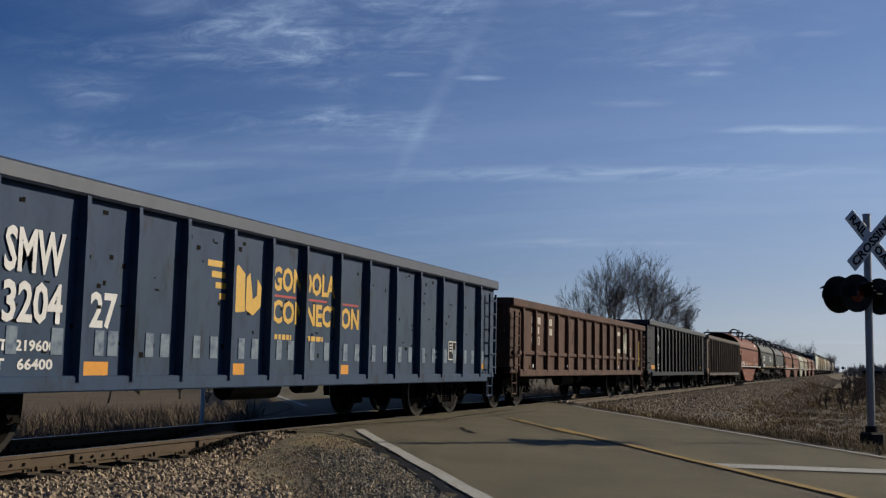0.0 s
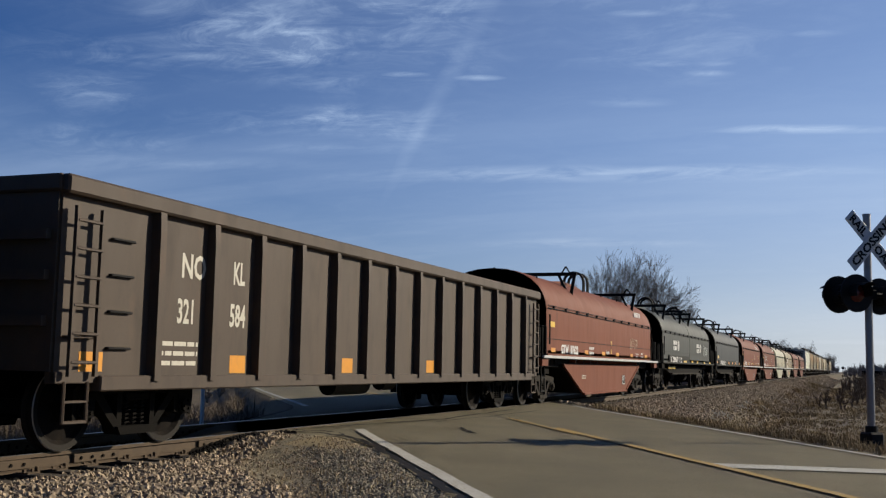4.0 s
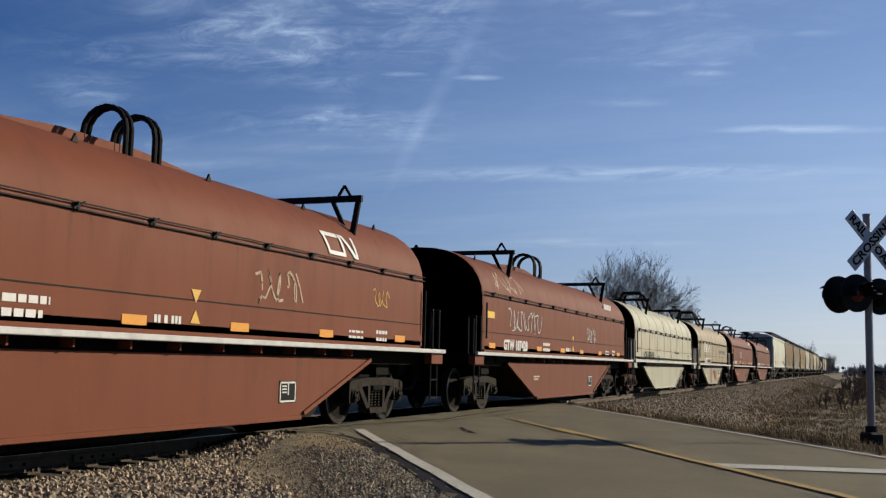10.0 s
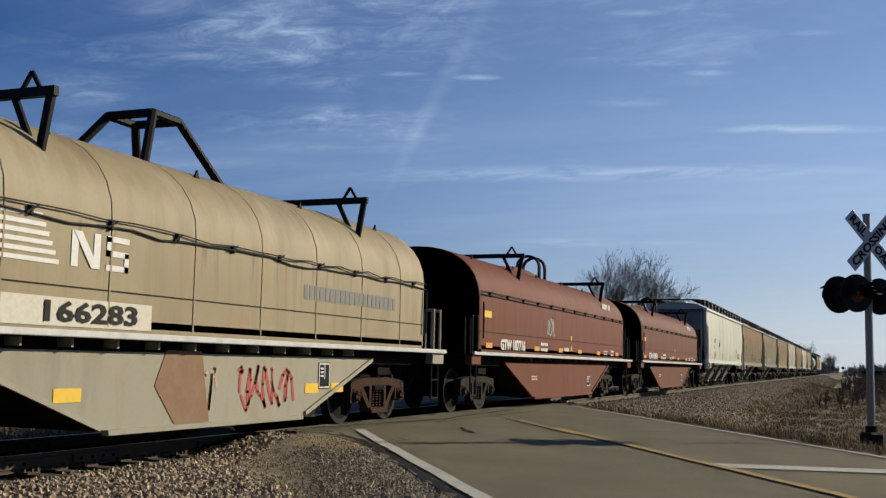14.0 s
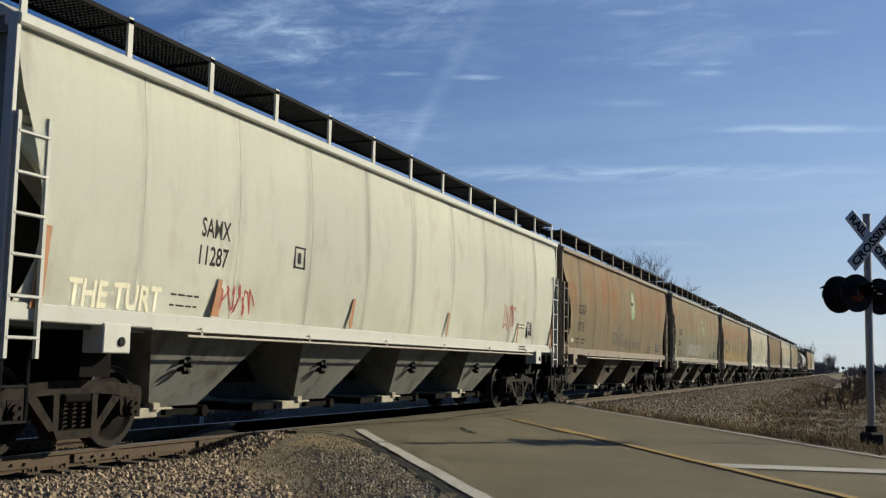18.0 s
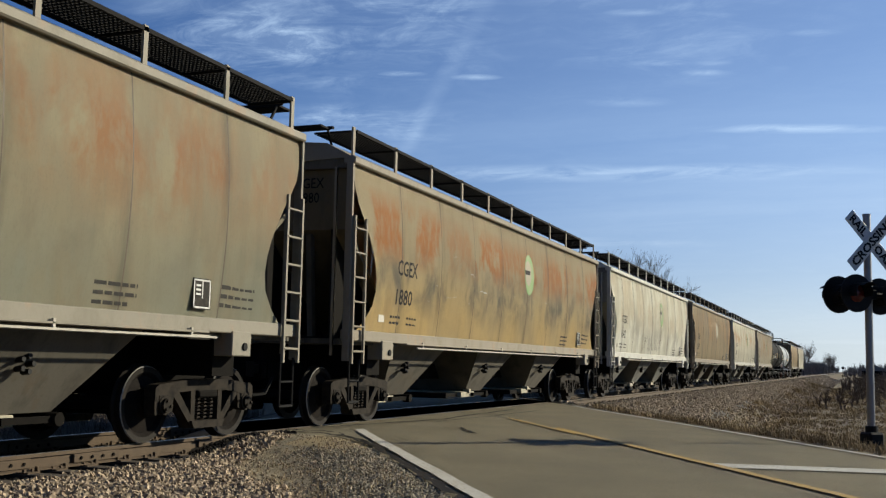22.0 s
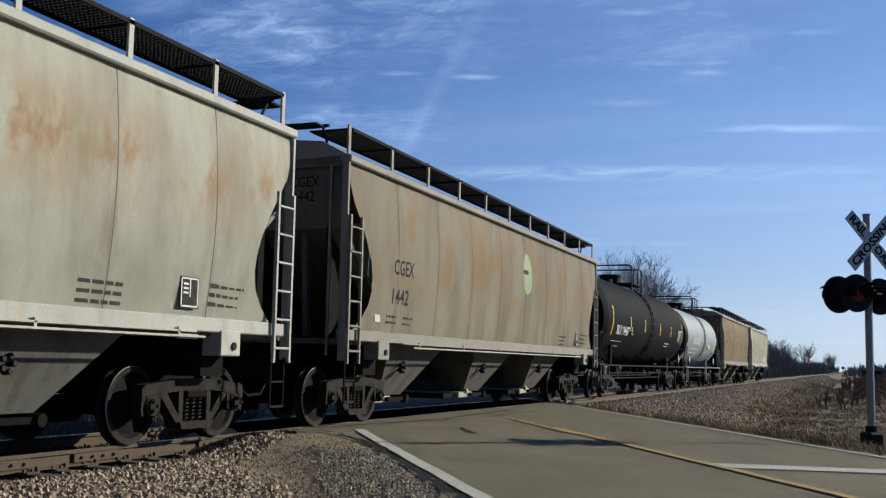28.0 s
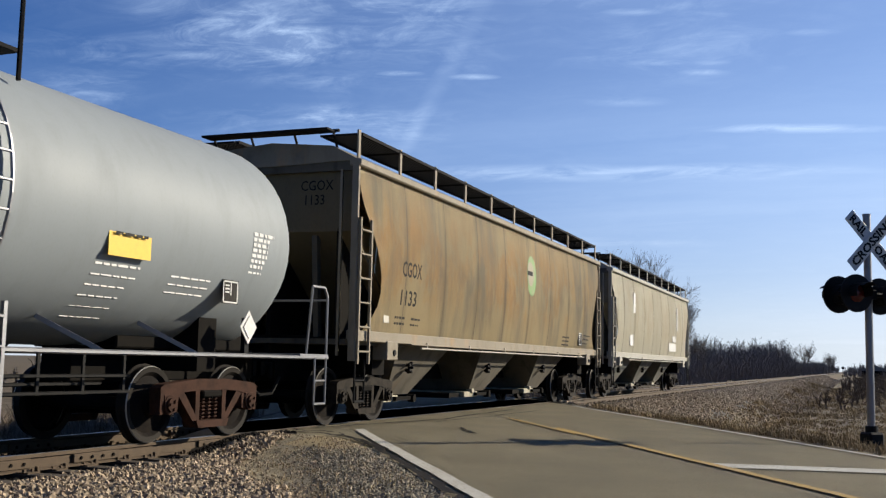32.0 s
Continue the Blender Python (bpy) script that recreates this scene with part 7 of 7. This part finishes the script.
# ---------------------------------------------------------------- trees
def twig_tree(name, x, y, height, seed, label, spread=.42, levels=5, width=1.0, mat="bark", group="bare trees", trunk_r=None):
    """A bare tree: tapered trunk, limbs and several orders of twigs."""
    rng = random.Random(seed)
    tr = empty(name, label, "tree", group, pose(x, y, ground_z(x, y) - .1))
    wood, twigs = ([], []), ([], [])

    def stick(store, a, b, r0, r1, n):
        V, F = store
        d = (b - a).normalized()
        u = d.orthogonal().normalized()
        w = d.cross(u)
        k = len(V)
        for p, r in ((a, r0), (b, r1)):
            for i in range(n):
                t = 6.2832 * i / n
                V.append(tuple(p + u * (r * math.cos(t)) + w * (r * math.sin(t))))
        for i in range(n):
            F.append((k + i, k + (i + 1) % n, k + n + (i + 1) % n, k + n + i))

    def grow(p, d, length, r, level):
        steps = 3 if level < 3 else 2
        q = p
        for s in range(steps):
            g = .04 if level == 0 else .13
            d = (d + Vector((rng.gauss(0, g), rng.gauss(0, g), rng.gauss(.05, .08)))).normalized()
            e = q + d * (length / steps)
            r1 = r * (1 - .42 * (s + 1) / steps)
            thin = .014 if level < 4 else .010
            stick(wood if level < 2 else twigs, q, e, max(r * (1 - .42 * s / steps), thin), max(r1, thin * .85), 6 if level < 2 else 3)
            q = e
            if level < levels and (s > 0 or level > 0):
                for _ in range(rng.choice((1, 2, 2)) if level < 4 else rng.choice((2, 3))):
                    ang = rng.uniform(0, 6.28)
                    side = d.orthogonal().normalized()
                    side = (Matrix.Rotation(ang, 3, d) @ side)
                    nd = (d + side * rng.uniform(spread * .8, spread * 1.9) + Vector((0, 0, .22))).normalized()
                    grow(q, nd, length * rng.uniform(.55, .78), r1 * rng.uniform(.5, .72), level + 1)
        if level < levels:
            grow(q, d, length * .7, r * .55, level + 1)

    base_r = trunk_r or height * .016
    grow(Vector((0, 0, 0)), Vector((0, 0, 1)), height * .34, base_r, 0)
    zmax = max(v[2] for v in wood[0] + twigs[0])
    k = height / zmax
    cx, cy = (sum(v[i] for v in twigs[0]) / len(twigs[0]) for i in (0, 1))
    cz = sum(v[2] for v in twigs[0]) / len(twigs[0])
    for store in (wood, twigs):       # let the crown stand over its foot
        store[0][:] = [(v[0] - cx * v[2] / cz, v[1] - cy * v[2] / cz, v[2]) for v in store[0]]
    for nm, store, lab in (("trunk", wood, "grey-brown trunk and limbs"), ("crown", twigs, "bare twiggy crown")):
        me = bpy.data.meshes.new(nm)
        me.from_pydata([(vx * k * width, vy * k * width, vz * k) for vx, vy, vz in store[0]], [], store[1])
        mesh_part(nm, me, M[mat], tr, lab)
    return tr


twig_tree("bare_tree", 104, 14.0, 14.6, 41, "tall bare deciduous tree with a wide twiggy crown", .52, 5, .84)
twig_tree("bare_tree", 128, 13.6, 16.6, 45, "tall bare deciduous tree with an upright crown", .52, 5, .95)
twig_tree("bare_tree", 141, 12.5, 11.5, 52, "bare deciduous tree behind the track", .5, 5, .72)
for i, (x, y, h) in enumerate(((155, 12, 7.5), (168, 14, 8.5), (500, 10, 15.5), (512, 11.5, 15), (770, 6, 14), (800, 7, 16), (815, 6, 15), (830, 7.5, 14), (620, -30, 12), (700, -60, 14))):
    twig_tree("bare_tree", x, y, h, 60 + i, "distant bare tree along the railway", .5, 4, 1.1, group="distant trees")


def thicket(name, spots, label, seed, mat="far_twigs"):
    """Far leafless growth, joined: stems that fork into rounded crowns of fine twigs."""
    rng = random.Random(seed)
    V, F = [], []

    def blade(p, q, w, tip):
        sv = Vector((-.35, 1, 0)) * w
        k = len(V)
        V.extend((tuple(p - sv), tuple(p + sv), tuple(q + sv * tip), tuple(q - sv * tip)))
        F.append((k, k + 1, k + 2, k + 3))

    for x, y, h in spots:
        base = Vector((x, y, ground_z(x, y) - .1))
        w = .010 + .00009 * x
        wide = h * rng.uniform(.22, .36)
        fork = base + Vector((rng.gauss(0, .04) * h, rng.gauss(0, .04) * h, h * rng.uniform(.14, .34)))
        blade(base, fork, w * 4, .8)
        for _ in range(8):
            a, up = rng.uniform(0, 6.28), rng.uniform(.05, 1)
            r = wide * math.sqrt(1 - (up * .9 - .25) ** 2) * rng.uniform(.45, 1)
            end = base + Vector((math.cos(a) * r, math.sin(a) * r, h * (.28 + .68 * up) * rng.uniform(.9, 1.04)))
            blade(fork, end, w * 1.8, .4)
            for _ in range(5):
                p = fork + (end - fork) * rng.uniform(.35, 1)
                q = p + Vector((rng.gauss(0, .08), rng.gauss(0, .08), rng.uniform(.0, .13))) * h
                blade(p, q, w * 1.1, .5)
                for _ in range(3):
                    t = p + (q - p) * rng.uniform(.4, 1)
                    blade(t, t + Vector((rng.gauss(0, .045), rng.gauss(0, .045), rng.uniform(-.01, .07))) * h, w * .8, .2)
    me = bpy.data.meshes.new(name)
    me.from_pydata(V, [], F)
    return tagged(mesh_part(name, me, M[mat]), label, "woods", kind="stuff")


wrng = random.Random(31)
spots = []
for _ in range(620):          # a copse beside the track that ends abruptly, then low growth
    u = wrng.random()
    x = 132 + 245 * u ** 1.15
    y = 9.5 + 13 * wrng.random()
    h = (1.6 + .0285 * x) * (1 + .22 * noise.noise((x * .045, 2, 5)) + .1 * noise.noise((x * .2, y * .2, 1))) * wrng.uniform(.55, 1.06)
    spots.append((x, y, max(1.6, h)))
for _ in range(330):          # undergrowth at its foot
    x = 128 + 260 * wrng.random()
    spots.append((x, 8.0 + 10 * wrng.random(), wrng.uniform(.25, .55) * (1.6 + .0285 * x)))
for _ in range(200):
    x = 380 + 420 * wrng.random()
    spots.append((x, 8 + 14 * wrng.random(), (1.5 + .0098 * x) * wrng.uniform(.6, 1.15)))
thicket("woods", spots, "leafless grey-brown copse along the track", 32)
spots = []
for _ in range(260):
    x = 420 + 900 * wrng.random()
    y = -330 * wrng.random() ** 1.6 - 14
    spots.append((x, y, wrng.uniform(3, 7) * (1 + x / 2200)))
for _ in range(150):
    x = 330 + 500 * wrng.random()
    spots.append((x, -12 - 50 * wrng.random() ** 1.5, wrng.uniform(3, 6.5)))
for _ in range(170):
    x = 430 + 500 * wrng.random()
    spots.append((x, -5 - .075 * x * wrng.random(), wrng.uniform(3, 6) * x / 600))
for _ in range(120):
    x = 620 + 700 * wrng.random()
    spots.append((x, 5 + 30 * wrng.random(), wrng.uniform(6, 11)))
for _ in range(160):
    x = 130 + 300 * wrng.random()
    spots.append((x, -7.5 - .028 * x - (4 + .05 * x) * wrng.random(), wrng.uniform(1.2, 3.4)))
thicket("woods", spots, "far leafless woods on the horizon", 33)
spots = []
for _ in range(200):
    x = 20 + 120 * wrng.random()
    y = 22 + 60 * wrng.random()
    spots.append((x, y, wrng.uniform(1.0, 2.6)))
thicket("scrub", spots, "low leafless scrub behind the railway", 34, "brush")
spots = []
for _ in range(420):
    x = 62 + 170 * wrng.random() ** 1.3
    y = -6.0 - .012 * x - 22 * wrng.random()
    spots.append((x, y, wrng.uniform(.5, 1.5) * (.7 + x / 160)))
for _ in range(60):
    x = 42 + 30 * wrng.random()
    spots.append((x, -11.5 - 4 * wrng.random(), wrng.uniform(.5, 1.0)))
thicket("scrub", spots, "brown leafless scrub in the ditch beside the road", 35, "brush")

# far farm building and fence, and the track signal
house = empty("farm_building", "low dark farm building far beyond the field", "building", at=pose(330, -14.5, -1.2))
bm = bmesh.new()
box(bm, -5, 5, -3.4, 3.4, 0, 2.6)
part("wall", bm, M["truck_dark"], house)
bm = bmesh.new()
loft(bm, [[(x, -3.8, 2.5), (x, 0, 4.2), (x, 3.8, 2.5)] for x in (-5.3, 5.3)])
part("roof", bm, M["grey_letter"], house)
fence = empty("board_fence", "dark board fence at the edge of the field", "fence", at=pose(92, -14.5, -1.1))
for k in range(9):
    bm = bmesh.new()
    box(bm, -.06, .06, -.6 - k * 2.4, -.48 - k * 2.4, 0, 1.4)
    part("post", bm, M["truck_dark"], fence)
for z in (.5, .85, 1.2):
    bm = bmesh.new()
    box(bm, -.03, .03, -20, -.5, z, z + .14)
    part("board", bm, M["truck_dark"], fence)
sig = empty("track_signal", "dark railway signal head on a mast beside the track", "signal", at=pose(320, -6.0, -.9))
bm = bmesh.new()
rod(bm, (0, 0, 0), (0, 0, 2.7), .07, 8)
part("mast", bm, M["lamp_black"], sig)
bm = bmesh.new()
rod(bm, (-.05, 0, 2.9), (.05, 0, 2.9), .38, 16)
rod(bm, (-.35, 0, 2.9), (.1, 0, 2.9), .18, 12)
part("signal_head", bm, M["lamp_black"], sig)
post = empty("marker_post", "thin pale marker post behind the track", "post", at=pose(20.7, 5.2, -.9))
bm = bmesh.new()
rod(bm, (0, 0, 0), (0, 0, 1.3), .045, 8)
part("shaft", bm, M["sign_white"], post)

# ---------------------------------------------------------------- thin high cloud
cl = Nodes("cirrus", 1.0)
cn = cl.t.nodes


def cloud_bank(x, y, turn, long, wide, strength):
    """A soft oval stretch of the sheet where cloud lies."""
    m = cn.new("ShaderNodeMapping")
    m.vector_type = "TEXTURE"
    m.inputs["Location"].default_value = (x, y, 0)
    m.inputs["Rotation"].default_value = (0, 0, radians(turn))
    m.inputs["Scale"].default_value = (long, wide, 1e5)
    g = cn.new("ShaderNodeTexGradient")
    g.gradient_type = "SPHERICAL"
    cl.link(cl.co.outputs["Object"], m.inputs["Vector"])
    cl.link(m.outputs[0], g.inputs[0])
    return cl.ramp(g.outputs["Fac"], 0.0, 0.9, 0.0, strength)


def summed(a, b):
    m = cn.new("ShaderNodeMath")
    m.operation, m.use_clamp = "ADD", True
    cl.link(a, m.inputs[0])
    cl.link(b, m.inputs[1])
    return m.outputs[0]


# fine ripples in banks overhead, single streaks, one old trail and long level bands
ripples = cl.ramp(cl.noise(0.0125, 9, (1.0, 0.62, 1), (3.1, 1.7, 0), 0.68, 0.9), 0.43, 0.72)
curls = cl.ramp(cl.noise(0.0045, 8, (1.0, 0.5, 1), (7.3, 0.6, 0), 0.66, 1.1), 0.44, 0.70)
banks = cloud_bank(1568, 812, -70, 328, 307, 1.0)
for bank in ((1522, 616, -71, 142, 145, 0.8), (1926, 1033, -70, 371, 116, 0.9), (1520, 1197, -68, 217, 205, 0.5), (1632, 1349, -67, 142, 157, 0.45), (2067, 886, -72, 144, 91, 0.6), (1703, 267, -74, 310, 289, 0.35), (1398, 960, -69, 155, 130, 0.5), (1885, 1521, -66, 242, 163, 0.4)):
    banks = summed(banks, cloud_bank(*bank))
streaks = cloud_bank(2259, 79, -78, 231, 36, 0.85)
for bank in ((2460, 635, -75, 644, 81, 0.6), (2521, 203, -79, 334, 58, 0.5), (2090, 1468, -67, 418, 69, 0.22), (1609, 295, -74, 52, 17, 0.6), (1766, 31, -76, 53, 18, 0.55), (1834, 298, -75, 59, 18, 0.6), (1903, 223, -75, 50, 19, 0.6), (1859, 203, -75, 37, 15, 0.4), (2022, 385, -75, 96, 36, 0.35), (1810, 629, -72, 53, 19, 0.7), (1534, 1087, -69, 107, 24, 0.7), (1751, 753, -71, 49, 16, 0.8), (1912, 92, -76, 18, 15, 0.5), (3125, 702, -78, 443, 70, 0.35), (2115, 1075, -70, 307, 54, 0.25)):
    streaks = summed(streaks, cloud_bank(*bank))
trail = cloud_bank(1966, 792, 32, 752, 24, 0.24)
frayed = cl.ramp(cl.noise(0.011, 7, (1, .5, 1), (1, 9, 0), 0.65, 0.6), 0.38, 0.66, 0.05, 1.0)
cl_f = summed(cl.times(cl.times(ripples, cl.ramp(curls, 0, 1, 0.25, 1.0)), cl.ramp(banks, 0, 1, 0.07, 1.0)), cl.times(cl.times(curls, banks), 0.30))
cl_f = summed(cl_f, cl.times(trail, cl.ramp(cl.noise(0.006, 4), 0.3, 0.7, 0.3, 0.9)))
cl_f = summed(cl_f, cl.times(cl.times(streaks, frayed), 0.8))
reach = cn.new("ShaderNodeVectorMath")
reach.operation = "LENGTH"
cl.link(cl.co.outputs["Object"], reach.inputs[0])
level = cl.times(cl.ramp(cl.noise(0.0016, 5, (1.0, 0.16, 1), (2.0, 5.0, 0), 0.55, 0.2), 0.48, 0.68), cl.ramp(reach.outputs["Value"], 1900, 2700, 0.0, 0.16))
veil = summed(summed(cl.ramp(reach.outputs["Value"], 1950, 4300, 0.0, 0.50), cl.ramp(reach.outputs["Value"], 3600, 4900, 0.0, 0.22)), cloud_bank(3300, -1000, -25, 3600, 2100, 0.56))
cl_all = summed(summed(cl.times(cl_f, 0.78), level), veil)
cl_mix = cn.new("ShaderNodeMixShader")
cl_tr = cn.new("ShaderNodeBsdfTransparent")
cl_em = cn.new("ShaderNodeEmission")
cl_em.inputs[1].default_value = 0.82
cl.link(cl.mix(cl.ramp(reach.outputs["Value"], 2400, 4700), (0.54, 0.71, 1.0), (0.70, 0.76, 0.85)), cl_em.inputs[0])
cl.link(cl_all, cl_mix.inputs[0])
cl.link(cl_tr.outputs[0], cl_mix.inputs[1])
cl.link(cl_em.outputs[0], cl_mix.inputs[2])
cl.link(cl_mix.outputs[0], cn["Material Output"].inputs["Surface"])
bm = bmesh.new()
sheet(bm, lin(-1500, 5500, 41), lin(-3500, 4200, 41), lambda x, y: (x, y, 620 - 2.4e-5 * (x * x + y * y)))
cirrus = tagged(part("cirrus", bm, cl.mat, smooth=True), "thin streaky white high cloud", "sky", kind="structure")


# ---------------------------------------------------------------- what moves
def motions():
    for car, middle, wheels in cars:
        walk(car, [(t, pose(middle - SPEED * t, 0, 0)) for t in (0, 8, 16, 24, 32)])
        for w, along, own in wheels:
            # the wheels are turned while the car passes the crossing
            t0 = max(0.0, (middle + along - 46) / SPEED)
            t1 = min(32.0, (middle + along + 2) / SPEED)
            if t1 <= t0:
                continue
            f0, f1 = math.ceil(t0 * FPS), math.floor(t1 * FPS)
            turn = lambda k: pose(own, 0, WHEEL_R, 0, -math.degrees(SPEED * k / FPS / WHEEL_R), 0)
            rows = [(k / FPS, turn(k)) for k in range(f0, f1 + 1)]
            if f0 > 1:
                rows.insert(0, (0, turn(f0)))
            if f1 < 32 * FPS - 1:
                rows.append((32.0, turn(f1)))
            walk(w, rows)
    walk(cirrus, [(0, pose(0, 0, 0)), (16, pose(-5, 4, 0)), (32, pose(-10, 8, 0))])


motions()
